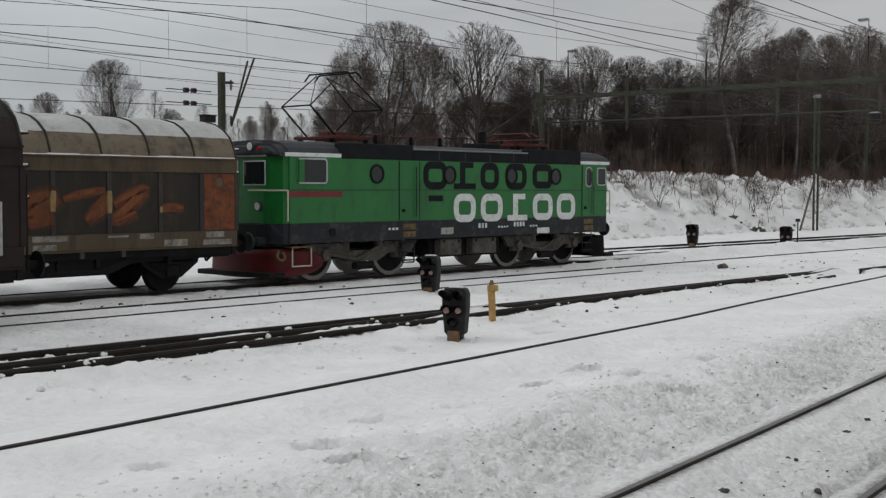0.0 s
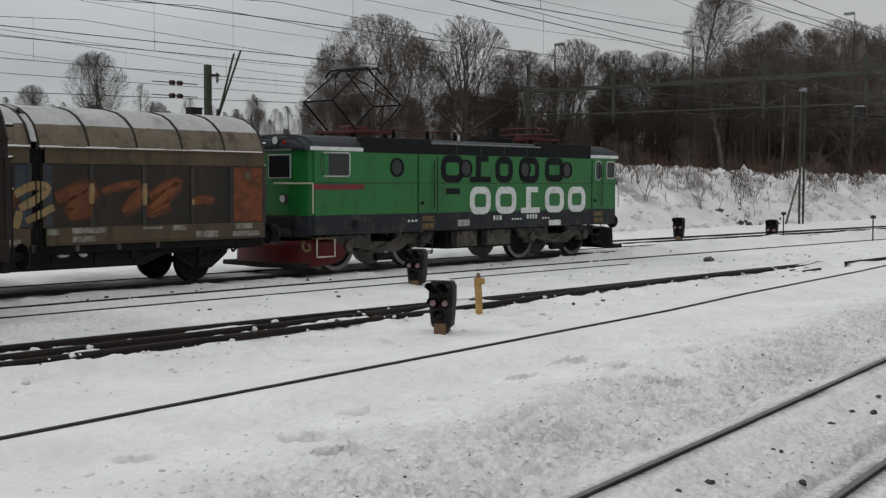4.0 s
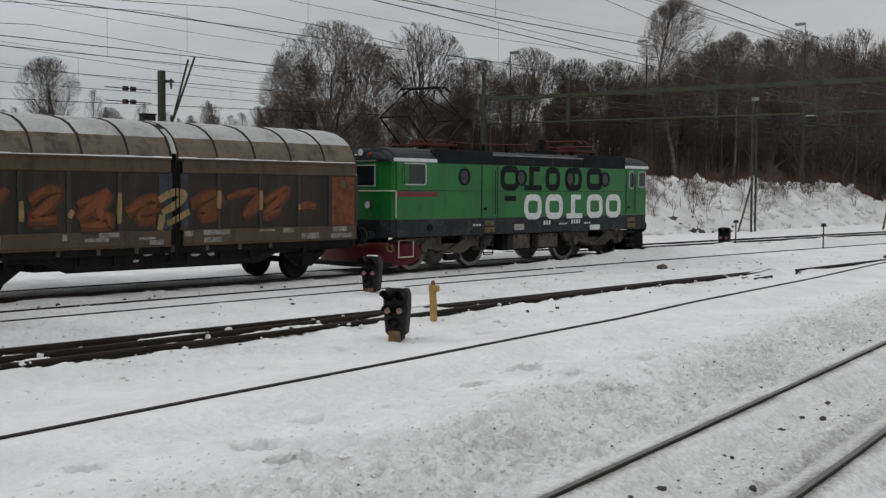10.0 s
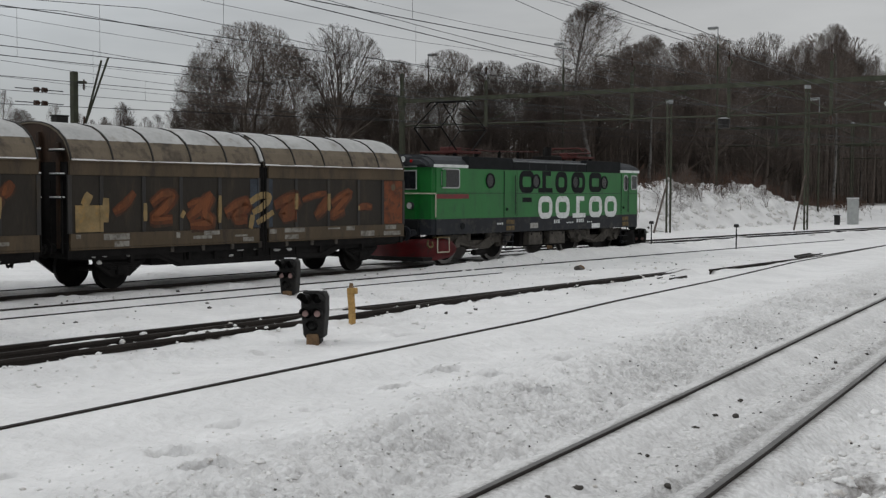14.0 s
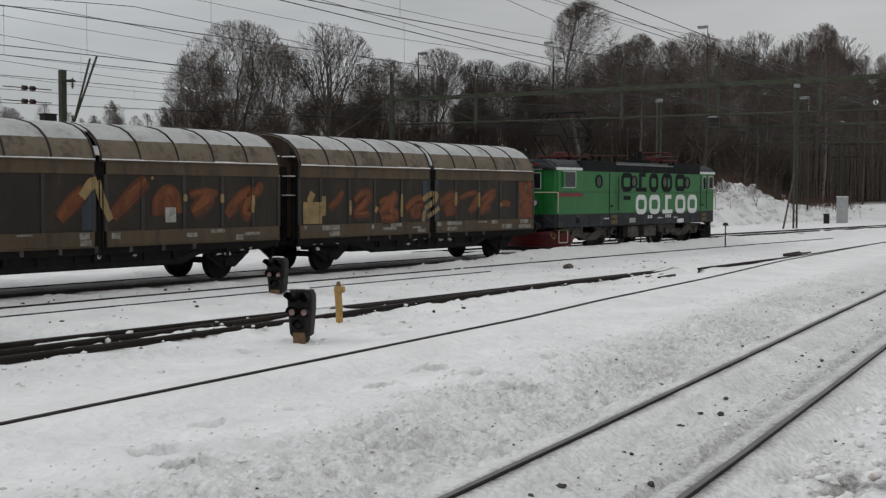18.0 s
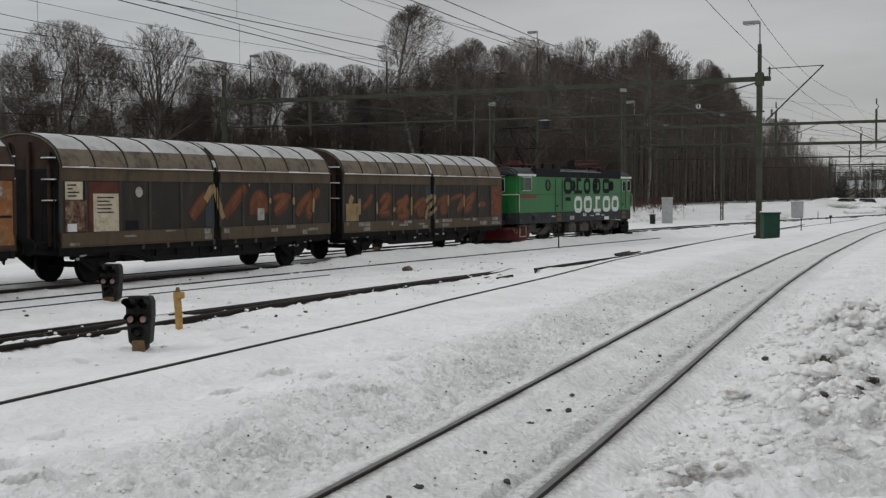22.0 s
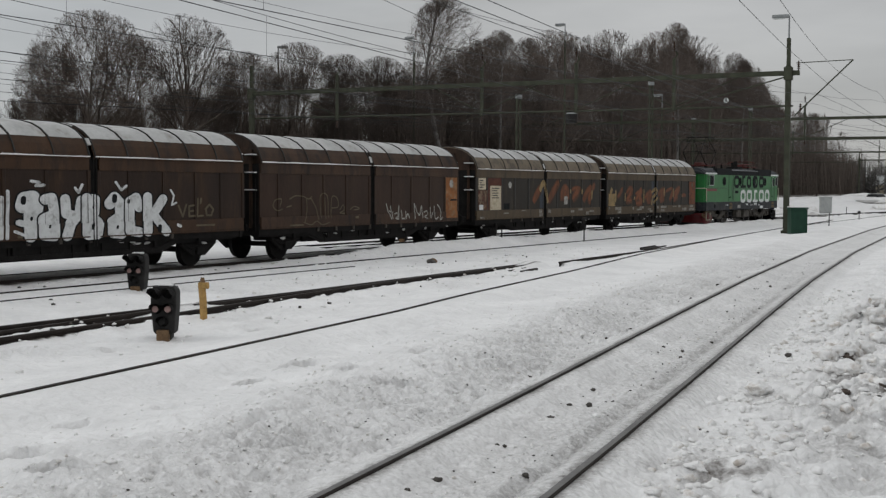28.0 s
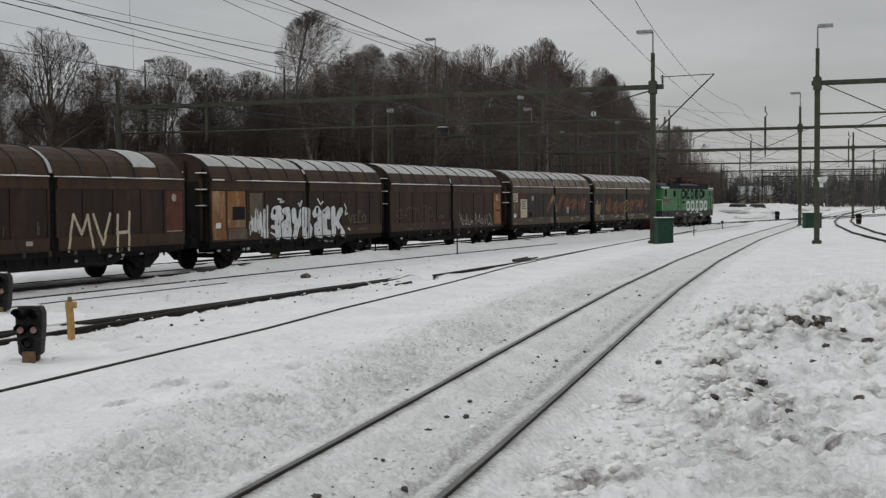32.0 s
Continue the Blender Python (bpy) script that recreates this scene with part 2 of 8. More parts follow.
M["galv"] = mat("galvanised_steel", (0.22, 0.23, 0.235), 0.5, 0.6, vary=0.2, scale=3, fine=25)
M["wire"] = mat("wire_dark", (0.035, 0.036, 0.038), 0.6, 0.2, vary=0.1, bump=0)
M["bark"] = mat("bark", (0.096, 0.078, 0.066), 0.9, vary=0.35, scale=2, fine=12, bump=0.5, per_object=0.3)
M["twig"] = mat("twigs", (0.098, 0.078, 0.067), 0.9, vary=0.3, scale=0.5, fine=6, bump=0, per_object=0.3)
M["birch"] = mat("birch_bark", (0.17, 0.16, 0.15), 0.8, vary=0.3, scale=2, fine=12, bump=0.3, stain=(0.05, 0.045, 0.04), stain_amount=0.35)

# ---- ground: one sheet of snow to the horizon ----
def vnoise(x, y, seed=0):
    """Smooth value noise on arrays, about 0 to 1."""
    xi, yi = np.floor(x).astype(np.int64), np.floor(y).astype(np.int64)
    fx, fy = x - xi, y - yi
    fx, fy = fx * fx * (3 - 2 * fx), fy * fy * (3 - 2 * fy)

    def h(a, b):
        n = (a * 374761393 + b * 668265263 + seed * 1442695041) & 0x7FFFFFFF
        n = ((n ^ (n >> 13)) * 1274126177) & 0x7FFFFFFF
        return ((n ^ (n >> 16)) & 0xFFFF) / 65535.0
    return (h(xi, yi) * (1 - fx) + h(xi + 1, yi) * fx) * (1 - fy) + (h(xi, yi + 1) * (1 - fx) + h(xi + 1, yi + 1) * fx) * fy


def fbm(x, y, seed=0, n=4):
    return sum(vnoise(x * 2 ** k, y * 2 ** k, seed + k) * 0.5 ** k for k in range(n)) / (2 - 0.5 ** (n - 1))


def line(nodes):
    a = np.array(nodes, float)
    return lambda s: np.interp(s, a[:, 0], a[:, 1])


near_l = line([(-60, 25.6), (-20, 21.15), (8, 18.07), (10.2, 17.84), (14.2, 17.4), (22.5, 16.47), (30.5, 15.62), (44.6, 14.36), (69, 12.75), (117, 10.9), (200, 9.5), (320, 9)])
thin_l = line([(-60, 17.2), (-20, 14.6), (5.6, 13.28), (8.2, 13.05), (12.2, 12.74), (18.8, 12.2), (22.8, 11.68), (31, 10.9), (39.5, 9.85), (55, 8.75), (70, 7.95), (110, 8.3)])
dark_a = line([(-60, 7.0), (-20, 7.45), (8.6, 7.8), (16, 8.1), (21, 8.36), (28, 8.5), (33.5, 8.7)])
dark_b = line([(-60, 9.6), (-20, 9.45), (8, 9.2), (13.6, 9.14), (17, 9.03), (21, 8.78), (26, 8.62), (33, 8.95)])
dark_m = line([(-60, 9.3), (-20, 8.95), (5, 8.66), (11.5, 8.55), (16, 8.45), (18.6, 8.3)])
dark_c = line([(34, 9.2), (43.4, 9.3), (52, 8.85), (61, 8.4), (90, 7.2)])
east_l = line([(40, 25.5), (55, 22.7), (68, 20.7), (85, 18.1), (109, 15.5), (130, 13.9), (180, 11.6), (300, 10.6)])
RAILS = [  # name, line, from, to, half width of the sooty groove, height left bare
    ("train_near", lambda s: bow(s), -80, 330, 0.22, 0.05), ("train_far", lambda s: bow(s) - 1.505, -80, 330, 0.02, 0.018),
    ("siding_far", lambda s: bow(s) + 2.55, -80, 62, 0.02, 0.022), ("siding_near", lambda s: bow(s) + 4.05, -80, 30, 0.0, 0.012),
    ("lead_a", dark_a, -60, 33.5, 0.05, 0.11), ("lead_m", dark_m, -60, 18.6, 0.035, 0.095), ("lead_b", dark_b, -60, 33, 0.035, 0.095), ("lead_c", dark_c, 34, 90, 0.05, 0.05),
    ("thin", thin_l, -60, 110, 0.0, 0.014),
    ("near_left", near_l, -60, 320, 0.15, 0.020), ("near_right", lambda s: near_l(s) + 1.505, -60, 320, 0.14, 0.020),
    ("far_near", lambda s: bow(s) - 3.1, 38, 330, 0.1, 0.06), ("far_far", lambda s: bow(s) - 4.6, 38, 330, 0.12, 0.06),
    ("east_left", east_l, 55, 300, 0.1, 0.05), ("east_right", lambda s: east_l(s) + 1.505, 55, 300, 0.1, 0.05)]


def bank(s, lat):
    """Ploughed-up snow bank on the far side of the yard, in the yard's frame."""
    rise = np.clip((-10.2 - lat + 0.012 * s) / 4.6, 0, 1)
    on = np.clip((s - 25) / 12, 0, 1) * np.clip((125 - s) / 30, 0.35, 1)
    return 3.1 * rise ** 0.8 * on * (0.82 + 0.36 * fbm(s * 0.12, lat * 0.12, 41)), rise * on


FOOTPRINTS = [(7.4, 15.16, 0.10, 0.16, 0.26), (6.76, 16.2, 0.12, 0.14, 0.16), (11.74, 14.32, 0.11, 0.17, 0.12), (13.06, 14.11, 0.09, 0.34, 0.13), (12.47, 15.16, 0.12, 0.16, 0.22), (11.85, 16.3, 0.11, 0.16, 0.2),
              (9.98, 14.58, 0.05, 0.15, 0.14), (10.7, 15.4, 0.04, 0.2, 0.12), (8.8, 14.4, 0.05, 0.14, 0.14), (14.4, 15.2, 0.06, 0.2, 0.14), (6.1, 14.6, 0.05, 0.14, 0.14), (15.6, 14.0, 0.05, 0.16, 0.12), (16.2, 11.2, 0.06, 0.2, 0.12), (13.2, 10.9, 0.04, 0.14, 0.12)]
TREADS = [(13.6, 21.3, -0.35, 1.1, 0.26), (12.4, 21.75, -0.2, 0.9, 0.24), (11.0, 22.1, -0.3, 0.9, 0.24), (12.6, 20.7, 0.15, 0.6, 0.2)]


def ground_height(s, lat):
    z = np.full(np.broadcast(s, lat).shape, -0.13) + 0.05 * (fbm(s * 0.35, lat * 0.35, 3) - 0.5) + 0.05 * (fbm(s * 1.6, lat * 1.6, 9) - 0.5)
    close = np.exp(-((s - 12) / 26) ** 2)
    z += close * (0.09 * (fbm(s * 1.5, lat * 1.5, 17, 4) - 0.5) + 0.045 * np.clip(vnoise(s * 3.3, lat * 3.3, 19) - 0.62, 0, 1) + 0.06 * np.clip(fbm(s * 1.3, lat * 1.3, 15, 2) - 0.6, 0, 1))
    # shovelled berm between the two nearest tracks: a long low crest and a rough slope down to the rail
    a, b = thin_l(s) + 0.8, near_l(s) - 0.18
    wide = np.clip((b - a - 0.5) / 2.5, 0, 1)
    k = np.clip((lat - a) / np.maximum(b - a, 0.4), 0, 1)
    crest = np.where(k < 0.55, (k / 0.55) ** 1.5, ((1 - k) / 0.45) ** 0.8) * ((lat > a) & (lat < b))
    slope = np.clip((k - 0.25) / 0.3, 0, 1) * (lat < b + 0.15)
    z += wide * crest * (0.20 + 0.07 * (fbm(s * 0.3, lat * 0.6, 5) - 0.5))
    crumb = np.abs(fbm(s * 5.2 + lat * 1.6, lat * 6.8, 23, 3) - 0.5)
    z += wide * slope * close * (0.10 * (fbm(s * 1.1, lat * 1.1, 21) - 0.5) - 0.26 * crumb + 0.12 * np.clip(vnoise(s * 6.5, lat * 7.5, 24) - 0.62, 0, 1))
    # snow packed between the rails of the lead, and lumpy drifts between the tracks
    gap = np.clip((lat - dark_a(s) + 0.8) / 0.7, 0, 1) * np.clip((dark_b(s) + 0.9 - lat) / 0.8, 0, 1) * np.clip((34 - s) / 3, 0, 1)
    z += gap * (0.045 + 0.13 * (fbm(s * 2.2, lat * 3.0, 25) - 0.45))
    yardn = close * np.clip((11.2 - lat) / 0.6, 0, 1) * np.clip((lat - 0.4) / 0.6, 0, 1)
    crumb3 = np.abs(fbm(s * 3.0, lat * 4.2, 29, 3) - 0.5)
    patch = np.clip((fbm(s * 0.45, lat * 0.7, 30, 2) - 0.42) * 4, 0.12, 1)
    z += yardn * (0.3 * np.clip(fbm(s * 0.9, lat * 1.6, 27) - 0.52, 0, 1) + patch * (0.03 - 0.26 * crumb3 + 0.22 * np.clip(vnoise(s * 3.6, lat * 4.6, 28) - 0.66, 0, 1)))
    # snow packed between the train's rails, and a low ridge behind them where the far tracks lie covered
    inner = np.exp(-((lat - bow(s) + 0.85) / 0.55) ** 4)
    z += inner * (0.03 + 0.04 * (fbm(s * 1.7, lat * 1.7, 52) - 0.5))
    z += np.exp(-((lat - bow(s) + 3.0) / 1.1) ** 4) * np.clip((46 - s) / 10, 0, 1) * (0.10 + 0.18 * (fbm(s * 0.9, lat * 0.9, 53) - 0.4))
    side = lat - bow(s) - 1.15 - 0.25 * (fbm(s * 0.6, 0 * s, 54) - 0.5)
    z += np.exp(-(side / 0.62) ** 2) * np.clip((s - 30) / 7, 0, 1) * np.clip((150 - s) / 40, 0, 1) * (0.20 + 0.24 * fbm(s * 1.1, lat * 1.4, 56) + 0.10 * (fbm(s * 3.5, lat * 3.5, 50) - 0.5))
    # crumbs thrown about on the plateau and in the near track
    patch2 = np.clip((fbm(s * 0.55, lat * 0.55, 34, 2) - 0.5) * 4, 0, 1) * np.clip((lat - thin_l(s) - 0.3) / 0.5, 0, 1)
    z += close * patch2 * (-0.16 * crumb3 + 0.16 * np.clip(vnoise(s * 6, lat * 6, 32) - 0.7, 0, 1))
    inn = np.clip((lat - near_l(s) - 0.1) / 0.1, 0, 1)
    z += close * inn * (0.012 - 0.14 * np.abs(fbm(s * 4.6, lat * 4.6, 58, 3) - 0.5) + 0.10 * np.clip(vnoise(s * 7, lat * 7, 59) - 0.72, 0, 1))
    # wheel-thrown rut beside the right-hand rail
    rut = lat - near_l(s) - 1.16 - 0.05 * (fbm(s * 1.5, 0 * s, 55) - 0.5)
    z += close * (-0.05 * np.exp(-(rut / 0.07) ** 2) + 0.04 * np.exp(-((rut + 0.16) / 0.08) ** 2)) * (0.5 + fbm(s * 4.0, 0 * s, 57))
    # platform edge heaps beside the near track
    c = lat - (near_l(s) + 1.505)
    heap = np.clip((c - 0.45) / 0.9, 0, 1)
    z += heap * (0.07 + 0.16 * np.clip(fbm(s * 0.45, lat * 0.45, 31) - 0.35, 0, 1) + 0.16 * (fbm(s * 1.7, lat * 1.7, 33) - 0.5) + 0.05 * (fbm(s * 5.5, lat * 5.5, 37, 2) - 0.5)) * np.clip((60 - s) / 25, 0.25, 1)
    crumb2 = np.abs(fbm(s * 2.4, lat * 2.9, 36, 4) - 0.5)
    z += heap * close * (-0.5 * crumb2 + 0.03 + 0.12 * np.clip(vnoise(s * 5.5, lat * 6.0, 38) - 0.62, 0, 1))
    for hs, hl, hr, hh in ((20.5, 20.4, 1.5, 0.42), (24.0, 21.6, 2.0, 0.55), (15.4, 20.35, 0.8, 0.26), (13.2, 20.9, 1.1, 0.2), (17.5, 22.9, 1.3, 0.4)):
        dd = np.hypot(s - hs, (lat - hl) * 1.2) / hr
        z += hh * np.clip(1 - dd, 0, 1) ** 0.8 * (0.45 + 1.1 * fbm(s * 1.9, lat * 1.9, 35))
    zb, on = bank(s, lat)
    z += zb + on * 1.1 * (fbm(s * 0.45, lat * 0.45, 45) - 0.5) - on * 1.7 * np.abs(fbm(s * 0.9, lat * 1.3, 46, 3) - 0.5) + on * 0.7 * (fbm(s * 1.1, lat * 1.1, 47) - 0.5) + on * 0.45 * (vnoise(s * 2.9, lat * 2.9, 49) - 0.5)
    # footprints
    ws, wl_ = s + 0.22 * (fbm(s * 5, lat * 5, 81, 3) - 0.5), lat + 0.22 * (fbm(s * 5, lat * 5, 83, 3) - 0.5)
    for fs, fl, dp, along, across in FOOTPRINTS:
        d2 = ((ws - fs) / along) ** 2 + ((wl_ - fl) / across) ** 2
        z += -3.2 * dp * np.exp(-d2 ** 2.0) + 0.4 * dp * np.exp(-(np.sqrt(d2) - 1.5) ** 2 * 4)
    # tyre tread pressed into the trodden snow beside the heaps
    for ts, tl, ang, ln, wd in TREADS:
        ca, sa = math.cos(ang), math.sin(ang)
        a_, b_ = (s - ts) * ca + (lat - tl) * sa, -(s - ts) * sa + (lat - tl) * ca
        on_ = np.clip((ln - np.abs(a_)) / 0.3, 0, 1) * np.clip((wd - np.abs(b_)) / 0.08, 0, 1)
        z += on_ * (0.022 * np.sin((a_ + 0.7 * np.abs(b_)) * 39) - 0.03) * (0.3 + 1.2 * fbm(s * 2, lat * 2, 85))
    return z


def spaced(spans):
    out = [np.arange(a, b, st) for a, b, st in spans]
    return np.concatenate(out + [[spans[-1][1]]])


def build_ground():
    ss = spaced([(-900, -100, 100), (-100, -30, 7), (-30, 2, 0.8), (2, 25, 0.05), (25, 46, 0.2), (46, 112, 0.35), (112, 130, 0.8), (130, 330, 5), (330, 1500, 130)])
    ll = spaced([(-1200, -120, 120), (-120, -24, 4), (-24, -16, 0.6), (-16, -7.5, 0.27), (-7.5, -7, 0.25), (-7, -1, 0.25), (-1, 7, 0.12), (7, 12.0, 0.08), (12.0, 22.6, 0.05), (22.8, 30, 0.3), (30, 120, 8), (120, 1200, 120)])
    S, L = np.meshgrid(ss, ll, indexing="ij")
    Z = ground_height(S, L)
    dirt_shade = np.zeros_like(Z)
    for name, fn, a, b, half, bare in RAILS:
        c = fn(S)
        on = (S > a) & (S < b)
        d = np.abs(L - c)
        top = RAIL_Z if name.startswith(("train", "siding", "far")) else 0.0
        lip = top - bare * (0.8 + 0.4 * fbm(S * 1.1, L * 0.2, 63)) + np.clip((d - 0.12) / 0.5, 0, 1) * 0.07
        if name.startswith("lead"):
            lip = top - bare * (0.6 + 0.8 * fbm(S * 1.3, L * 0.4, 63)) + np.clip((d - 0.06) / 0.16, 0, 1) * 0.08
        if bare < 0.03:
            reach = 1.3 if name == "thin" else 0.45
            w = np.clip(1 - (d - 0.08) / reach, 0, 1)
            w = w * w * (3 - 2 * w) * on
            Z = Z * (1 - w) + (top - bare * (0.8 + 0.4 * fbm(S * 1.1, L * 0.2, 63)) + (Z + 0.13) * np.clip((d - 0.1) / 0.4, 0, 1) * 0.6) * w
        else:
            Z = np.where(on & (d < 0.6), np.minimum(Z, lip), Z)
            if name.startswith("lead"):
                tail = np.maximum(np.clip((S - (b - 2.5)) / 2.5, 0, 1), np.clip((a + 3 - S) / 3, 0, 1) * (a > 0)) * on * np.exp(-(d / 0.35) ** 2)
                Z += tail * (0.14 + 0.1 * (fbm(S * 2, L * 4, 65) - 0.5))
        if half > 0:
            dirt_shade = np.maximum(dirt_shade, np.where(on, np.clip(1.2 - d / (half + 0.03), 0, 1) ** (1.5 if name.startswith("near") else 1.0) * (0.10 + 0.85 * fbm(S * 1.6, L * 3.5, 61) if name.startswith("near") else 0.35 + 1.1 * fbm(S * 0.8, L * 2.5, 61)), 0))
    # trodden, sooty stretches between the rails and on the berm; shade painted into hollows
    mid = np.exp(-((L - near_l(S) - 0.75) / 0.75) ** 2) * 0.16 + np.exp(-((L - bow(S) + 0.75) / 0.9) ** 2) * 0.42
    ka = np.clip((L - thin_l(S) - 0.8) / np.maximum(near_l(S) - thin_l(S) - 1.0, 0.4), 0, 1)
    # berm grit, darkened further in the hollows between crumbs to stand for their shade
    grit_shade = np.clip((ka - 0.35) / 0.3, 0, 1) * (L < near_l(S)) * (0.02 + 0.26 * np.clip(fbm(S * 0.7, L * 0.9, 71) - 0.3, 0, 1) + 0.8 * np.clip(np.abs(fbm(S * 5.2 + L * 1.6, L * 6.8, 23, 3) - 0.5) - 0.08, 0, 1)) * (0.35 + 0.65 * ka) * np.clip((60 - S) / 30, 0, 1)
    heap = np.clip(fbm(S * 0.9, L * 0.9, 73) - 0.5, 0, 1) * np.clip((L - near_l(S) - 2.4) / 1.0, 0, 1) * np.clip((28 - S) / 6, 0, 1) * 1.1
    zb, on = bank(S, L)
    wall = on * np.clip(fbm(S * 0.45, L * 0.8, 75) - 0.5, 0, 1) * 3.4
    woods = np.clip((-15.5 - L) / 3, 0, 1) * (0.62 + 0.5 * fbm(S * 0.2, L * 0.2, 77))
    rutl = L - near_l(S) - 1.16
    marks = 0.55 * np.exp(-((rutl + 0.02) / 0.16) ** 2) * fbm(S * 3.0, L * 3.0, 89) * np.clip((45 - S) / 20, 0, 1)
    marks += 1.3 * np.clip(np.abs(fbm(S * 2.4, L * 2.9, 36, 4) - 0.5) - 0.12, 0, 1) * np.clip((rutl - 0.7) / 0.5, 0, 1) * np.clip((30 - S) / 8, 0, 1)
    for ts, tl, ang, ln, wd in TREADS:
        marks += np.exp(-((S - ts) / ln) ** 2 - ((L - tl) / (wd * 1.3)) ** 2) * np.clip(fbm(S * 2.2, L * 2.2, 87) - 0.38, 0, 1) * 1.1
    for ms, ml, mr in ((20.7, 21.0, 0.9), (15.1, 20.6, 0.7), (13.3, 20.8, 0.8), (13.8, 21.35, 0.6), (20.3, 22.0, 0.6), (12.0, 22.0, 0.8), (9.8, 20.3, 0.5)):
        marks += 2.6 * np.exp(-((S - ms) ** 2 + (L - ml) ** 2) / mr ** 2) * np.clip(fbm(S * 4.5, L * 4.5, 93) - 0.45, 0, 1)
    # shade of each footprint, painted as a dark spot in its dent
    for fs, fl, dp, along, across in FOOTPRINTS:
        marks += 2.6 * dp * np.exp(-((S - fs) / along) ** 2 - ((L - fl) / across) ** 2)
    dirt_shade = np.clip(np.maximum.reduce([dirt_shade, mid * (0.4 + fbm(S * 1.2, L * 1.2, 79)), grit_shade, heap, wall, woods, marks]), 0, 1)
    ni, nj = S.shape
    P = np.empty((ni * nj, 3), np.float32)
    lat = (LAT0 + L).ravel()
    P[:, 0], P[:, 1], P[:, 2] = U.x * S.ravel() + NR.x * lat, U.y * S.ravel() + NR.y * lat, Z.ravel()
    idx = np.arange(ni * nj).reshape(ni, nj)
    F = np.stack([idx[:-1, :-1], idx[:-1, 1:], idx[1:, 1:], idx[1:, :-1]], -1).reshape(-1, 4)[:, ::-1]
    me = bpy.data.meshes.new("ground")
    me.vertices.add(len(P))
    me.vertices.foreach_set("co", P.ravel())
    me.loops.add(F.size)
    me.loops.foreach_set("vertex_index", F.ravel().astype(np.int32))
    me.polygons.add(len(F))
    me.polygons.foreach_set("loop_start", np.arange(0, F.size, 4, dtype=np.int32))
    me.polygons.foreach_set("loop_total", np.full(len(F), 4, np.int32))
    me.update()
    me.polygons.foreach_set("use_smooth", np.ones(len(F), bool))
    att = me.attributes.new("soot_shade", "FLOAT", "POINT")
    att.data.foreach_set("value", dirt_shade.ravel().astype(np.float32))
    slope_k = np.clip((ka - 0.32) / 0.4, 0, 1) * (L < near_l(S) + 0.05) * (0.35 + 1.1 * np.clip(fbm(S * 0.8, L * 0.9, 95) - 0.2, 0, 1))
    track = np.clip((L - near_l(S)) / 0.1, 0, 1) * (0.35 + 0.6 * np.exp(-((L - near_l(S) - 1.25) / 0.5) ** 2) + 0.35 * np.clip(fbm(S * 1.1, L * 1.1, 96) - 0.35, 0, 1)) * np.clip((L - near_l(S) - 8) / -2, 0, 1)
    siding = 0.55 * np.clip((fbm(S * 0.5, L * 0.8, 97) - 0.45) * 4, 0, 1) * np.clip((11 - L) / 1, 0, 1) * np.clip((L - 0.3) / 0.5, 0, 1)
    crumbs = np.clip(np.maximum.reduce([slope_k, track, siding]), 0, 1) * np.clip((70 - S) / 35, 0, 1)
    att2 = me.attributes.new("crumbs", "FLOAT", "POINT")
    att2.data.foreach_set("value", crumbs.ravel().astype(np.float32))
    m = M["snow"].copy()
    m.name = "trodden_snow"
    nt = m.node_tree
    bs = nt.nodes["Principled BSDF"]
    src = bs.inputs["Base Color"].links[0].from_socket
    at, mx, no, mr, ma = (nt.nodes.new("ShaderNode" + k) for k in ("Attribute", "Mix", "TexNoise", "MapRange", "Math"))
    at.attribute_name = "soot_shade"
    mx.data_type = "RGBA"
    tc = nt.nodes.new("ShaderNodeTexCoord")
    nt.links.new(tc.outputs["Object"], no.inputs["Vector"])
    no.inputs["Scale"].default_value, no.inputs["Detail"].default_value, no.inputs["Roughness"].default_value = 17.0, 6.0, 0.75
    mr.inputs["From Min"].default_value, mr.inputs["From Max"].default_value = 0.32, 0.68
    mr.inputs["To Min"].default_value, mr.inputs["To Max"].default_value = -0.26, 0.32
    nt.links.new(no.outputs["Fac"], mr.inputs["Value"])
    ma.operation, ma.use_clamp = "ADD", True
    gate = nt.nodes.new("ShaderNodeMath")
    gate.operation = "MULTIPLY"
    amp = nt.nodes.new("ShaderNodeMapRange")
    amp.inputs["From Min"].default_value, amp.inputs["From Max"].default_value = 0.0, 0.25
    nt.links.new(at.outputs["Fac"], amp.inputs["Value"])
    nt.links.new(mr.outputs[0], gate.inputs[0])
    nt.links.new(amp.outputs[0], gate.inputs[1])
    nt.links.new(gate.outputs[0], ma.inputs[0])
    nt.links.new(at.outputs["Fac"], ma.inputs[1])
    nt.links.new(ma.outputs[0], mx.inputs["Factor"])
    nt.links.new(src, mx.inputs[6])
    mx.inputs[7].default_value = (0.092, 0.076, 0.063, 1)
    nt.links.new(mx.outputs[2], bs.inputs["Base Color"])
    # loose crumbs: a second, sharper relief, with grit and shade painted into its pits
    at2, vo, n4, inv, bp2, mx2, pit = (nt.nodes.new("ShaderNode" + k) for k in ("Attribute", "TexVoronoi", "TexNoise", "Math", "Bump", "Mix", "MapRange"))
    at2.attribute_name = "crumbs"
    mp2 = nt.nodes.new("ShaderNodeMapping")
    mp2.inputs["Rotation"].default_value, mp2.inputs["Scale"].default_value = (0, 0, radians(20)), (1.0, 0.7, 1.0)
    nt.links.new(tc.outputs["Object"], mp2.inputs[0])
    nt.links.new(mp2.outputs[0], n4.inputs["Vector"])
    nt.links.new(mp2.outputs[0], vo.inputs["Vector"])
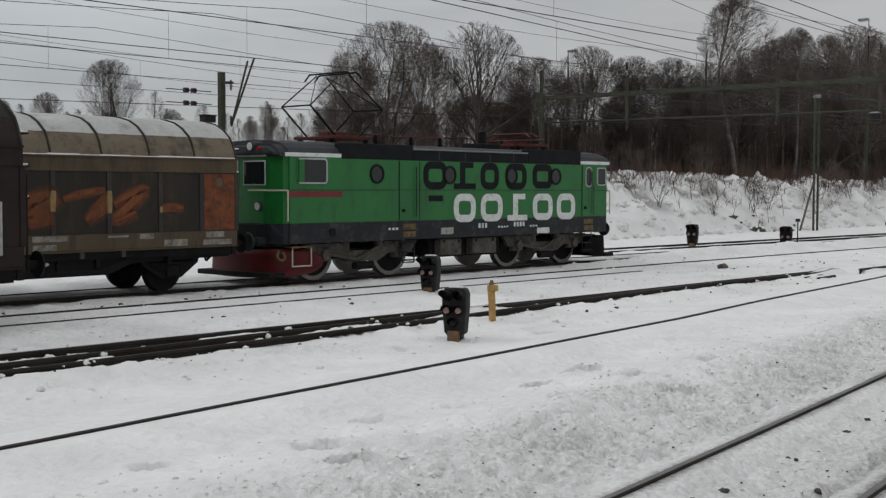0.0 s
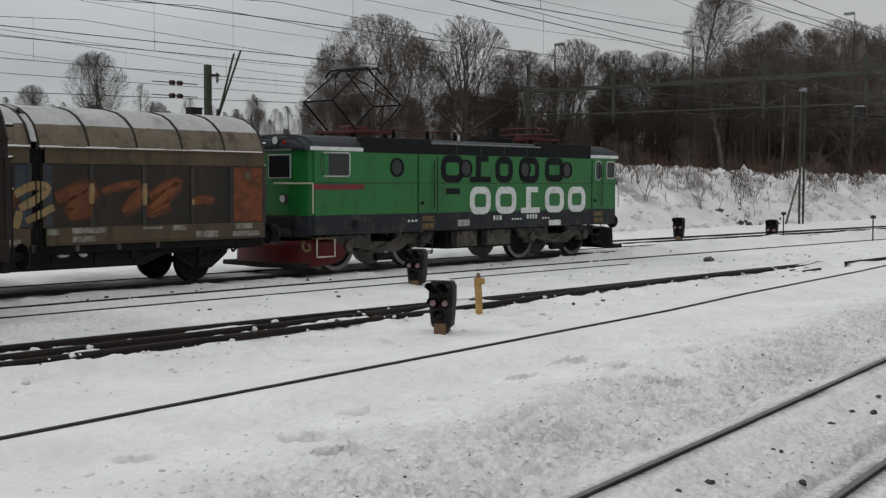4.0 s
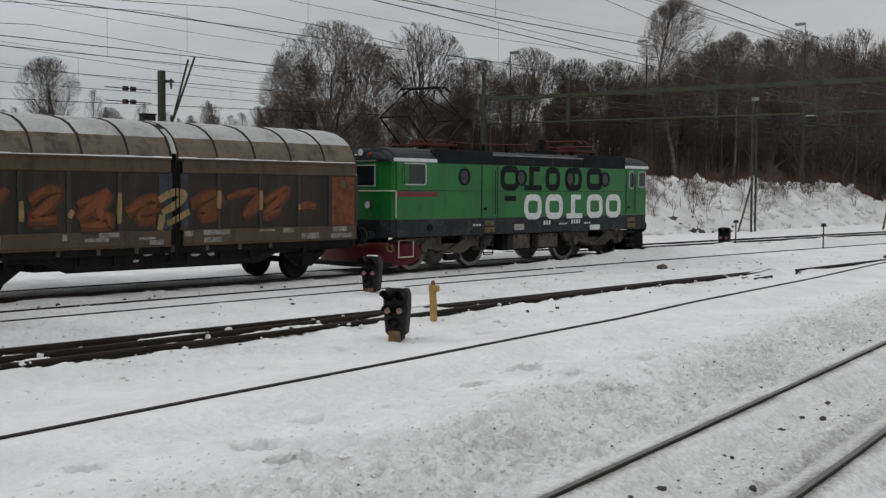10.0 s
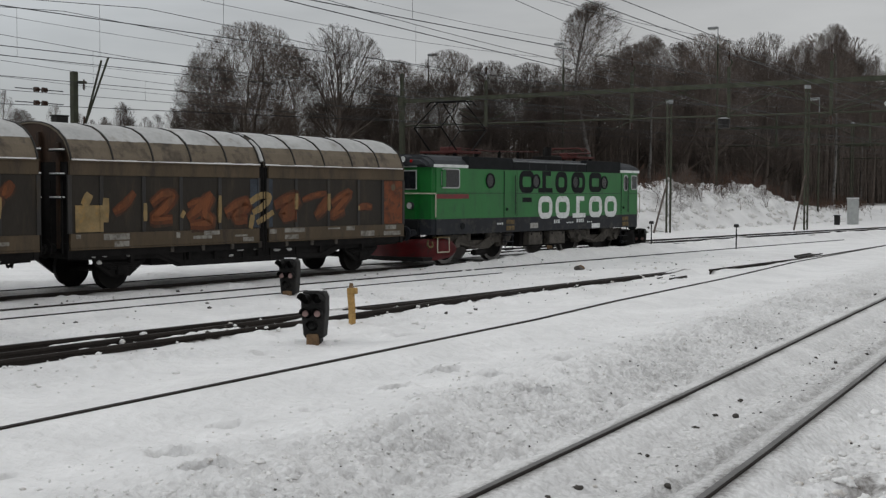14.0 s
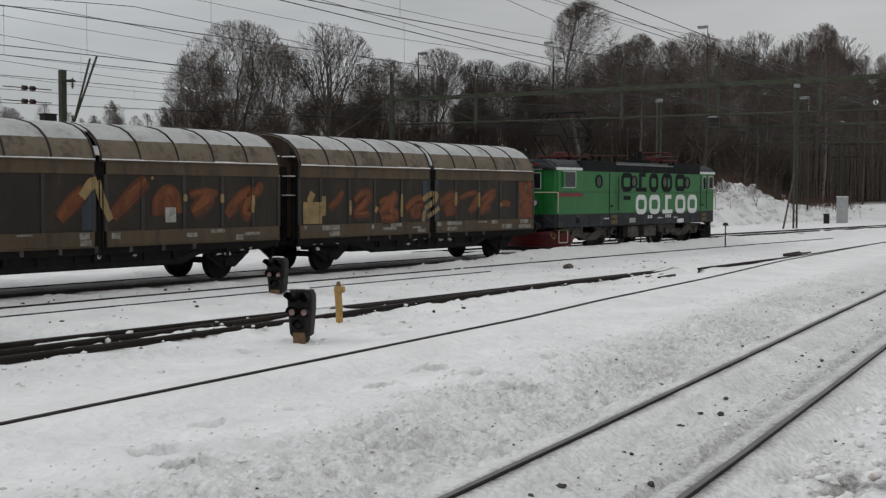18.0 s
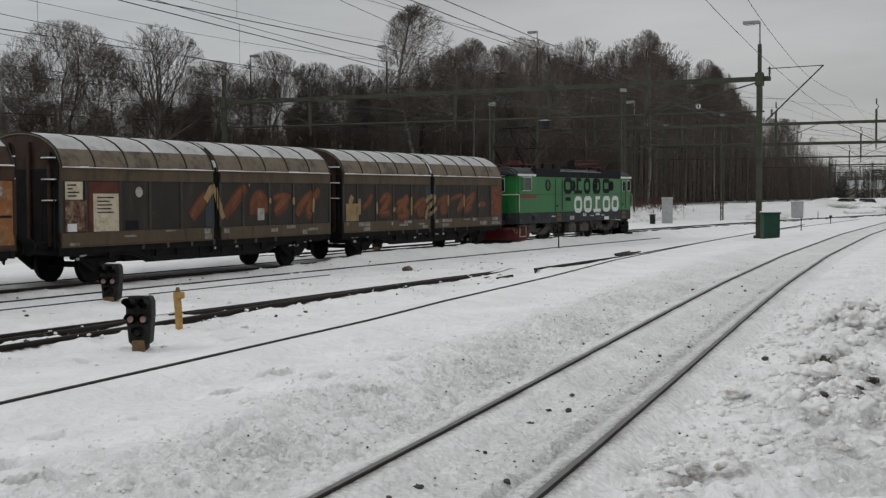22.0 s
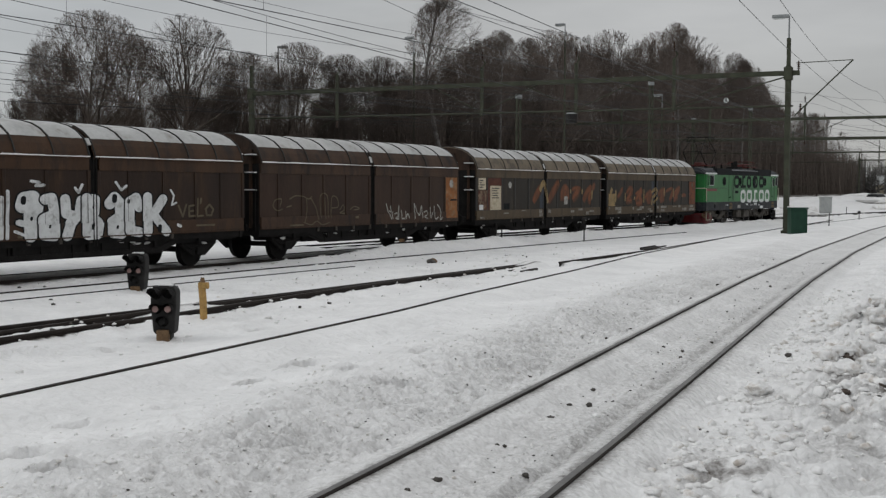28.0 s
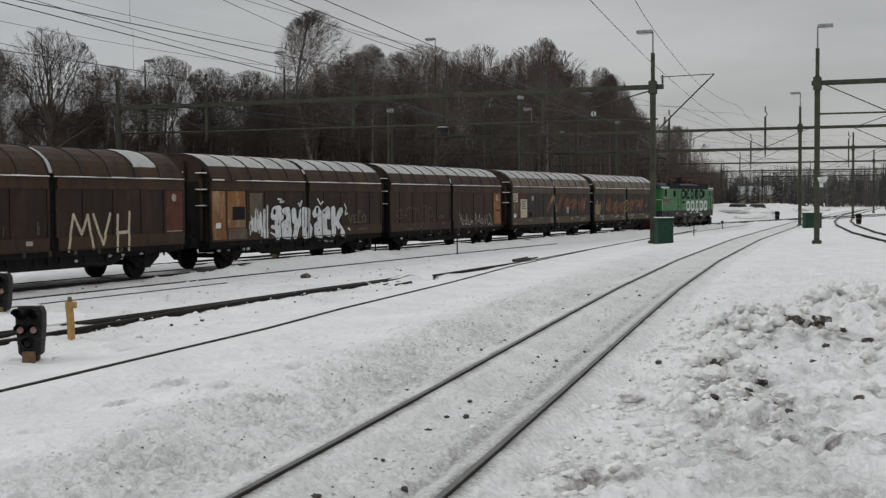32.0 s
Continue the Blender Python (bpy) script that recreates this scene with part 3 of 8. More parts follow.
    vo.inputs["Scale"].default_value, vo.inputs["Randomness"].default_value = 15.0, 1.0
    n4.inputs["Scale"].default_value, n4.inputs["Detail"].default_value, n4.inputs["Roughness"].default_value = 13.0, 5.0, 0.7
    inv.operation = "SUBTRACT"
    nt.links.new(n4.outputs["Fac"], inv.inputs[0])
    nt.links.new(vo.outputs["Distance"], inv.inputs[1])
    nt.links.new(inv.outputs[0], bp2.inputs["Height"])
    bp2.inputs["Distance"].default_value = 0.045
    nt.links.new(at2.outputs["Fac"], bp2.inputs["Strength"])
    nt.links.new(bs.inputs["Normal"].links[0].from_socket, bp2.inputs["Normal"])
    nt.links.new(bp2.outputs[0], bs.inputs["Normal"])
    # low spots of the relief turn greyer, as shaded pits would
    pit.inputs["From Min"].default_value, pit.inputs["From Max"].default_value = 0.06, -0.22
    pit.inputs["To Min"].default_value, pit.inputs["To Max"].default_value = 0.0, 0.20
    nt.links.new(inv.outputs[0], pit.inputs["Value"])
    grit_shade = nt.nodes.new("ShaderNodeMath")
    grit_shade.operation = "MULTIPLY"
    nt.links.new(pit.outputs[0], grit_shade.inputs[0])
    nt.links.new(at2.outputs["Fac"], grit_shade.inputs[1])
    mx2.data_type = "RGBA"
    nt.links.new(grit_shade.outputs[0], mx2.inputs["Factor"])
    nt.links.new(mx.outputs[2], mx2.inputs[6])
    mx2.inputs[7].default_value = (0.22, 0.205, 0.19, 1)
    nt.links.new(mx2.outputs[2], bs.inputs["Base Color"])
    me.materials.append(m)
    tagged(new("ground", me), "trodden grey-white snow over a railway yard with sooty grooves", "ground", kind="structure")


build_ground()


def sweep(name, fn, s0, s1, outline, top, step=0.5):
    """A bar of the given cross section along a line of the yard."""
    n = max(2, int((s1 - s0) / step))
    vs, fs, k = [], [], len(outline)
    for i in range(n + 1):
        s = s0 + (s1 - s0) * (i / n)
        lat = float(fn(s))
        for a, z in outline:
            vs.append(yard(s, lat + a, top + z))
    for i in range(n):
        for j in range(k):
            a, b = i * k + j, i * k + (j + 1) % k
            fs.append((a, b, b + k, a + k))
    fs += [tuple(range(k)), tuple(range(n * k, n * k + k))[::-1]]
    me = bpy.data.meshes.new(name)
    me.from_pydata(vs, [], fs)
    bm = B()
    bm.from_mesh(me)
    bmesh.ops.recalc_face_normals(bm, faces=bm.faces[:])
    bm.to_mesh(me)
    bm.free()
    return me


RAIL_SECTION = [(-0.036, 0.0), (-0.030, 0.006), (0.030, 0.006), (0.036, 0.0), (0.036, -0.035), (0.012, -0.05), (0.012, -0.13), (0.07, -0.15), (0.07, -0.165), (-0.07, -0.165), (-0.07, -0.15), (-0.012, -0.13), (-0.012, -0.05), (-0.036, -0.035)]
for rname, fn, a, b, half, bare in RAILS:
    top = RAIL_Z if rname.startswith(("train", "siding", "far")) else 0.0
    me = sweep("rail", fn, a, b, RAIL_SECTION, top, 0.6)
    me.materials.append(M["rail"])
    tagged(new("rail", me), "dark rusty steel rail sunk in snow", "rail", "rails of the yard", kind="structure")
for rname, fn, a, b, half, bare in RAILS:
    if rname.startswith(("near", "train", "lead_a")):
        top = RAIL_Z if rname.startswith("train") else 0.0
        me = sweep("rail_head", fn, a, b, [(-0.027, 0.0075), (0.027, 0.0075), (0.027, 0.004), (-0.027, 0.004)], top, 0.6)
        me.materials.append(M["polished"])
        tagged(new("rail_head", me), "worn bright running band on the rail", "rail", "rails of the yard", kind="structure")

# ---- goods train ----
TRAIN = []
WH = 1.43          # half width of a wagon
BL = 12.05         # length of a wagon's body
ROOF = [(1.43, 2.94), (1.40, 3.06), (1.32, 3.26), (1.22, 3.42), (0.98, 3.61), (0.70, 3.74), (0.38, 3.81), (0.0, 3.84)]


def arch(scale=1.0, lift=0.0):
    half = [(y * scale, z + lift) for y, z in ROOF]
    return half + [(-y, z) for y, z in half[-2::-1]]


def wheelset(parent, x, r, spoke_mat, tyre_mat):
    """One axle with two wheels: tyre, disc and hub under one part."""
    bm = B()
    cyl(bm, (0, -0.80, 0), (0, 0.80, 0), 0.08, n=10)
    for y in (-0.75, 0.75):
        o = 1 if y > 0 else -1
        cyl(bm, (0, y - 0.05, 0), (0, y + 0.03, 0), r * 0.86, n=28)
        cyl(bm, (0, y, 0), (0, y + o * 0.12, 0), 0.13, n=12)
    ax = part("wheelset", bm, spoke_mat, parent, m=pose(x, 0, r))
    for y in (-0.75, 0.75):
        o = 1 if y > 0 else -1
        bm = B()
        n = 32
        prof = [(0.84, -0.065), (1.0, -0.065), (1.0, 0.065), (0.84, 0.065)]
        rings = [[bm.verts.new((math.cos(a) * r * q, y - o * 0.0 + w, math.sin(a) * r * q)) for q, w in prof] for a in (2 * math.pi * i / n for i in range(n))]
        for i in range(n):
            for j in range(4):
                bm.faces.new((rings[i][j], rings[i][(j + 1) % 4], rings[(i + 1) % n][(j + 1) % 4], rings[(i + 1) % n][j]))
        cyl(bm, (0, y - o * 0.09, 0), (0, y - o * 0.06, 0), r + 0.028, n=32)
        bmesh.ops.recalc_face_normals(bm, faces=bm.faces[:])
        part("tyre", bm, tyre_mat, ax)
    return ax


def buffers(parent, x, d, z, material):
    for y in (-0.875, 0.875):
        bm = B()
        cyl(bm, (x, y, z), (x + d * 0.32, y, z), 0.11, n=14)
        cyl(bm, (x + d * 0.30, y, z), (x + d * 0.52, y, z), 0.075, n=14)
        cyl(bm, (x + d * 0.52, y, z), (x + d * 0.56, y, z), 0.23, 0.21, n=20)
        part("buffer", bm, material, parent)
    bm = B()
    box(bm, x, -0.09, z - 0.09, x + d * 0.3, 0.09, z + 0.06, 0.02)
    pipe(bm, [(x + d * 0.3, 0, z), (x + d * 0.42, 0, z - 0.16), (x + d * 0.56, 0, z - 0.05)], 0.035, 8)
    part("coupling_hook", bm, M["under"], parent)


def wagon_core(name_label, wall, panel, end_mat, rib_mat, group):
    """A two-axle sliding-wall van; local x runs forward, y away from the platform, origin at rail level in the middle."""
    w = thing("goods_van", name_label, "railway wagon", group=group)
    h = BL / 2
    part("inner_wall", box(B(), -h + 0.02, -WH + 0.10, 1.0, h - 0.02, WH - 0.10, 2.92), M["under"], w)
    # floor beam and underframe
    bm = B()
    for y in (-1.28, 1.28):
        box(bm, -h, y - 0.05, 0.80, h, y + 0.05, 0.97)
        for x in (-4.2, -2.4, 0, 2.4, 4.2):
            box(bm, x - 0.04, y - 0.04, 0.62, x + 0.04, y + 0.04, 0.80)
    box(bm, -h, -1.3, 0.90, h, 1.3, 1.0)
    for x in (-h + 0.06, h - 0.06):
        box(bm, x - 0.06, -1.36, 0.78, x + 0.06, 1.36, 1.12)
    part("underframe", bm, M["under"], w)
    bm = B()
    for y in (-1.22, 1.22):
        prism(bm, [(-3.4, 0.80), (-2.6, 0.50), (2.6, 0.50), (3.4, 0.80), (3.2, 0.80), (2.5, 0.60), (-2.5, 0.60), (-3.2, 0.80)], "y", y - 0.03, y + 0.03)
    part("truss", bm, M["under"], w)
    # fish-bellied side girders, set back under the body
    for y in (-1.20, 1.20):
        bm = B()
        prism(bm, [(-h + 0.1, 0.94), (-h + 0.1, 0.74), (-3.3, 0.68), (-2.7, 0.46), (2.7, 0.46), (3.3, 0.68), (h - 0.1, 0.74), (h - 0.1, 0.94)], "y", y - 0.02, y + 0.02)
        sd = part("side_girder", bm, M["under"], w)
        for x in (-2.5, -1.5, -0.5, 0.5, 1.5, 2.5):
            y0, y1 = sorted((y, y + math.copysign(0.06, y)))
            part("stiffener", box(B(), x - 0.03, y0, 0.48, x + 0.03, y1, 0.93), M["under"], sd)
        for x in (-2.0, -1.0, 0.0, 1.0, 2.0, -3.0, 3.0):
            y0, y1 = sorted((y + math.copysign(0.015, y), y + math.copysign(0.17, y)))
            part("wall_roller", box(B(), x - 0.05, y0, 0.83, x + 0.05, y1, 0.99, 0.012), M["bogie"], sd)
    bm = B()
    box(bm, -0.9, -0.5, 0.42, 0.1, 0.1, 0.8, 0.03)
    cyl(bm, (0.5, -0.4, 0.62), (1.4, -0.4, 0.62), 0.16, n=14)
    box(bm, 1.7, -1.1, 0.5, 2.2, -0.6, 0.82, 0.03)
    cyl(bm, (-2.0, -0.7, 0.6), (-1.2, -0.7, 0.6), 0.12, n=12)
    pipe(bm, [(-3.2, -0.9, 0.55), (3.2, -0.9, 0.55)], 0.03)
    part("brake_gear", bm, M["under"], w)
    for x in (-4.35, 4.4):
        wheelset(w, x, 0.46, M["under"], M["under"])
        for y in (-1.05, 1.05):
            bm = B()
            prism(bm, [(x - 0.80, 0.86), (x - 0.72, 0.62), (x - 0.26, 0.30), (x + 0.26, 0.30), (x + 0.72, 0.62), (x + 0.80, 0.86)], "y", y - 0.05, y + 0.05)
            box(bm, x - 0.16, y - 0.13, 0.34, x + 0.16, y + 0.13, 0.58, 0.03)
            box(bm, x - 0.55, y - 0.05, 0.66, x + 0.55, y + 0.05, 0.74)
            ag = part("axle_guard", bm, M["under"], w)
            for k in range(4):
                part("spring_leaf", box(B(), x - 0.62 + 0.09 * k, y - 0.10, 0.60 - 0.045 * k, x + 0.62 - 0.09 * k, y + 0.10, 0.632 - 0.045 * k), M["under"], ag)
    part("floor_box", box(B(), -3.35, -1.0, 0.50, 2.9, 1.0, 0.9, 0.03), M["under"], w)
    for x, d in ((h, 1), (-h, -1)):
        buffers(w, x, d, 1.0, M["under"])
    # end walls with ribs, steps and pipes
    for d in (1, -1):
        bm = B()
        out = [(-WH + 0.04, 1.0)] + [(-y * 0.97, z) for y, z in ROOF] + [(y * 0.97, z) for y, z in ROOF[-2::-1]] + [(WH - 0.04, 1.0)]
        a, b = sorted((d * (h - 0.10), d * (h - 0.05)))
        prism(bm, out, "x", a, b)
        part("end_wall", bm, end_mat, w)
        for y in (-1.05, -0.35, 0.35, 1.05):
            part("end_post", box(B(), min(d * (h - 0.05), d * (h + 0.03)), y - 0.05, 1.0, max(d * (h - 0.05), d * (h + 0.03)), y + 0.05, 3.35 if abs(y) > 1 else 3.6, 0.01), end_mat, w)
        part("grab_rail", cyl(B(), (d * (h + 0.10), -1.30, 0.9), (d * (h + 0.10), -1.30, 2.5), 0.018, n=6), M["under"], w)
        part("grab_rail", cyl(B(), (d * (h + 0.10), -0.90, 1.1), (d * (h + 0.10), -0.90, 2.5), 0.018, n=6), M["under"], w)
        part("brake_pipe", pipe(B(), [(d * (h + 0.12), 0.5, 0.6), (d * (h + 0.16), 0.45, 1.5), (d * (h + 0.05), 0.4, 1.9)], 0.03), M["under"], w)
        part("brake_hose", pipe(B(), [(d * (h + 0.2), 0.25, 1.0), (d * (h + 0.34), 0.2, 0.55), (d * (h + 0.5), 0.1, 0.75)], 0.028), M["under"], w)
        for z in (2.1, 2.62, 3.15):
            st = part("step", box(B(), min(d * h, d * (h + 0.16)), -1.30, z, max(d * h, d * (h + 0.16)), -0.9, z + 0.025), M["under"], w)
            part("snow_crust", box(B(), min(d * h, d * (h + 0.15)), -1.29, z + 0.027, max(d * h, d * (h + 0.15)), -0.92, z + 0.06, 0.012), M["snow"], st)
    # two sliding walls on each side, each with ribs and recessed panels
    ribs_f = [6.0, 5.015, 3.915, 2.625, 1.315, 0.235]
    ribs_r = [-0.105, -1.485, -2.765, -3.915, -5.135, -6.0]
    for side in (-1, 1):
        for nm, ribs in (("front", ribs_f), ("rear", ribs_r)):
            x1, x0 = ribs[0], ribs[-1]
            y0, y1 = sorted((side * (WH - 0.06), side * WH))
            bm = B()
            box(bm, x0, y0, 2.63, x1, y1, 2.93, 0.008)
            box(bm, x0, y0, 1.0, x1, y1, 1.33, 0.008)
            box(bm, x0, y0 - 0.012 if side < 0 else y0, 0.965, x1, y1 if side < 0 else y1 + 0.012, 0.997)
            door = part("sliding_wall", bm, wall, w)
            for i, x in enumerate(ribs):
                part("rib", box(B(), x - 0.055, y0 + (0.012 if side < 0 else 0), 1.33, x + 0.055, y1 - (0.012 if side > 0 else 0), 2.63, 0.01), rib_mat, door)
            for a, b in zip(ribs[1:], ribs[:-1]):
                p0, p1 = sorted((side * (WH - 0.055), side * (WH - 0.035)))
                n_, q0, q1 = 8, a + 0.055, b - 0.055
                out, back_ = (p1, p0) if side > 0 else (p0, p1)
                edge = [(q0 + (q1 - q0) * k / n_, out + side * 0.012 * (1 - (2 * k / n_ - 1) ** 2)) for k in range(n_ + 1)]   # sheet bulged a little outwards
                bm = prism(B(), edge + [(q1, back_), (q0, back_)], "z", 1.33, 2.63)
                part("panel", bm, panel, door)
            # gutter with a line of snow
            g0, g1 = sorted((side * (WH - 0.02), side * (WH + 0.035)))
            part("gutter", box(B(), x0, g0, 2.925, x1, g1, 2.955), wall, door)
        for x in (0.02, 0.12):
            y0, y1 = sorted((side * (WH - 0.03), side * (WH + 0.02)))
            part("lock_bar", cyl(B(), (x, side * (WH + 0.005), 0.75), (x, side * (WH + 0.005), 2.98), 0.018, n=8), M["under"], w)
    return w


def wagon_roof(w, roof_mat, snow_from, snow=True, seed=0, patches=None):
    """Curved roof in two halves with ribs; old snow lies on the upper sheets."""
    rnd = random.Random(seed)
    prof = arch()
    halves = [(0.07, 6.0, 5), (-6.0, -0.07, 5)]
    for hi, (x0, x1, n) in enumerate(halves):
        bm = B()
        ys = prof
        a = [bm.verts.new((x0, y, z)) for y, z in ys]
        b = [bm.verts.new((x1, y, z)) for y, z in ys]
        c = [bm.verts.new((x0, y * 0.985, z - 0.03)) for y, z in ys]
        d = [bm.verts.new((x1, y * 0.985, z - 0.03)) for y, z in ys]
        for i in range(len(ys) - 1):
            bm.faces.new((a[i], a[i + 1], b[i + 1], b[i]))
            bm.faces.new((c[i], d[i], d[i + 1], c[i + 1]))
            bm.faces.new((a[i], c[i], c[i + 1], a[i + 1]))
            bm.faces.new((b[i], b[i + 1], d[i + 1], d[i]))
        bmesh.ops.recalc_face_normals(bm, faces=bm.faces[:])
        rf = part("roof", bm, roof_mat, w)
        st = (x1 - x0) / n
        for k in range(n + 1):
            x = min(max(x0 + k * st, x0 + 0.03), x1 - 0.03)
            bm = B()
            lo = [[bm.verts.new((x + q * 0.020, y, z)) for y, z in arch(1.0, 0.002)] for q in (-1, 1)]
            hi_ = [[bm.verts.new((x + q * 0.015, y * 1.014, z + 0.028)) for y, z in arch(1.0, 0.0)] for q in (-1, 1)]
            for i in range(len(prof) - 1):
                bm.faces.new((hi_[0][i], hi_[0][i + 1], hi_[1][i + 1], hi_[1][i]))
                bm.faces.new((lo[0][i], hi_[0][i], hi_[0][i + 1], lo[0][i + 1]))
                bm.faces.new((lo[1][i], lo[1][i + 1], hi_[1][i + 1], hi_[1][i]))
            part("roof_rib", bm, M["roof_rib"], rf)
        if snow:
            for k in range(n):
                xa, xb = x0 + k * st + 0.045, x0 + (k + 1) * st - 0.045
                if patches and rnd.random() > patches:
                    continue
                bm = B()
                m_ = 9
                rows = []
                half = [(y, z) for y, z in ROOF if z > snow_from]
                y0, z0 = np.interp(snow_from, [q[1] for q in ROOF], [q[0] for q in ROOF]), snow_from
                half = [(float(y0), z0)] + half
                prof2 = half + [(-y, z) for y, z in half[-2::-1]]
                for i in range(m_):
                    x = xa + (xb - xa) * i / (m_ - 1)
                    row = []
                    for j, (y, z) in enumerate(prof2):
                        edge = j in (0, len(prof2) - 1) or i in (0, m_ - 1)
                        jit = 0.006 * rnd.uniform(-1, 1)
                        t = 0.004 if edge else 0.022 + 0.008 * rnd.random()
                        zz = z + (jit * (1 if j in (0, len(prof2) - 1) else 0))
                        row.append(bm.verts.new((x, y * (1 + t * 0.5), zz + t)))
                    rows.append(row)
                for i in range(m_ - 1):
                    for j in range(len(prof2) - 1):
                        bm.faces.new((rows[i][j], rows[i + 1][j], rows[i + 1][j + 1], rows[i][j + 1]))
                part("roof_snow", bm, M["roof_snow"], rf, "thin old snow on the roof sheet", smooth=True)
        # snow drifted into the joint between the two roof halves
        if snow and hi == 0:
            for i in range(len(prof) - 1):
                (ya, za), (yb, zb) = prof[i], prof[i + 1]
                if min(za, zb) < 3.0 or rnd.random() < 0.2:
                    continue
                q = rnd.uniform(0.6, 1.0)
                part("joint_snow", prism(B(), [(-0.066, -0.02), (0.066, -0.02), (0.055 * q, 0.02), (-0.06 * q, 0.025)], "y", 0.0, 1.0), M["roof_snow"], w,
                     m=Matrix.Translation((0, ya, za)) @ Matrix.Rotation(math.atan2(zb - za, yb - ya), 4, "X") @ Matrix.Diagonal((1, math.hypot(zb - za, yb - ya), 1, 1)))
        # snow in the gutters
        for side in (-1, 1):
            if snow:
                x = x0 + 0.03
                while x < x1 - 0.1:
                    ln = rnd.uniform(0.25, 0.9)
                    if rnd.random() < 0.95:
                        y0, y1 = sorted((side * (WH - 0.0), side * (WH + 0.03)))
                        part("gutter_snow", box(B(), x, y0, 2.956, min(x + ln, x1 - 0.03), y1, 2.956 + rnd.uniform(0.015, 0.04)), M["snow"], rf)
                    x += ln


M["roof_rib"] = mat("roof_rib_grey", (0.035, 0.033, 0.031), 0.65, vary=0.3, scale=3, fine=25, bump=0.1)
M["rib_slate"] = mat("wagon_rib_slate", (0.036, 0.034, 0.033), 0.6, vary=0.22, scale=1.5, fine=22, bump=0.08, stain=(0.055, 0.044, 0.032), stain_amount=0.25, stretch=(1, 1, 0.3))
M["roof_beige"] = mat("roof_beige", (0.155, 0.125, 0.09), 0.6, vary=0.15, scale=1.5, fine=22, bump=0.06, stain=(0.06, 0.05, 0.04), stain_amount=0.3)
M["rust_orange"] = mat("rust_orange", (0.155, 0.048, 0.020), 0.65, vary=0.25, scale=3, fine=25, bump=0.1, stain=(0.06, 0.032, 0.020), stain_amount=0.4)
M["paint_orange"] = mat("graffiti_orange", (0.112, 0.037, 0.0155), 0.55, vary=0.25, scale=1.6, fine=30, bump=0.03, stain=(0.07, 0.03, 0.016), stain_amount=0.35, stretch=(1, 1, 0.4))
M["paint_yellow"] = mat("graffiti_yellow", (0.23, 0.165, 0.078), 0.55, vary=0.2, scale=4, fine=30, bump=0.03, stain=(0.30, 0.18, 0.06), stain_amount=0.25)
M["paint_blue"] = mat("graffiti_blue", (0.036, 0.044, 0.056), 0.55, vary=0.3, scale=3, fine=30, bump=0.03)
M["rust_red"] = mat("dull_red_panel", (0.085, 0.028, 0.018), 0.65, vary=0.25, scale=3, fine=25, bump=0.1)
M["paint_scrawl"] = mat("faint_scrawl", (0.105, 0.085, 0.055), 0.6, vary=0.2, scale=3, fine=25, bump=0)
M["paint_white"] = mat("graffiti_white", (0.60, 0.61, 0.61), 0.55, vary=0.12, scale=4, fine=30, bump=0.03, stain=(0.3, 0.3, 0.29), stain_amount=0.25)
M["paint_grey"] = mat("stencil_grey", (0.33, 0.325, 0.30), 0.6, vary=0.2, scale=4, fine=30, bump=0.03, stain=(0.16, 0.15, 0.13), stain_amount=0.35)
M["sign_cream"] = mat("sign_cream", (0.48, 0.42, 0.31), 0.6, vary=0.15, scale=4, fine=30, bump=0.03, stain=(0.3, 0.24, 0.16), stain_amount=0.25)

VAN = "vans of the goods train"
vans = []
BACK = (5.87, 18.70, 32.20, 45.05, 58.55)   # middles of the vans, from the front end of the first
SPECS = [
    ("dirty beige sliding-wall goods van with orange graffiti, snow on its roof", "wag_beige", "wag_panel", "roof_beige", 3.42, True),
    ("dirty beige sliding-wall goods van with a cream sign and orange graffiti", "wag_beige", "wag_panel", "roof_beige", 3.42, True),
    ("dark brown sliding-wall van with white scrawls and an orange panel", "wag_dark", "dark_panel", "wag_dark", 3.42, True),
    ("dark brown sliding-wall goods van with large white bubble-letter graffiti", "wag_brown", "brown_panel", "wag_brown", 3.42, True),
    ("rusty brown sliding-wall goods van with thin painted capitals", "wag_brown", "brown_panel", "wag_brown", 3.3, True)]
for i, (label, wall, panel, roof, lvl, snow) in enumerate(SPECS):
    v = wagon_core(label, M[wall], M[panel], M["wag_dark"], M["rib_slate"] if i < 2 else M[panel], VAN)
    wagon_roof(v, M[roof], lvl, snow, seed=i + 3, patches=0.12 if i == 4 else None)
    vans.append(v)
    TRAIN.append((v, BACK[i]))

parked = wagon_core("dark brown sliding-wall goods van standing on the siding", M["van_shadow"], M["van_shadow"], M["van_shadow"], M["van_shadow"], "")
parked.name = "goods_van"
wagon_roof(parked, M["van_shadow"], 3.4, False, seed=20)
_p = yard(10.82 - BL / 2, 2.55 + 0.7525 + 0.02, RAIL_Z)
parked.matrix_basis = pose(_p.x, _p.y, _p.z, 0, 0, HEAD - 0.3)
part("paint_patch", box(B(), 5.20, -WH - 0.004, 1.20, 5.62, -WH, 2.06), M["paint_grey"], parked, "weathered white patch")


# ---- locomotive: local x forward, origin in the middle of the body at rail level ----
LB, LH = 13.56, 1.50      # body length, half width
LX = 8.20                 # body middle, from the first van's front end


def lx(s):
    return s - LX


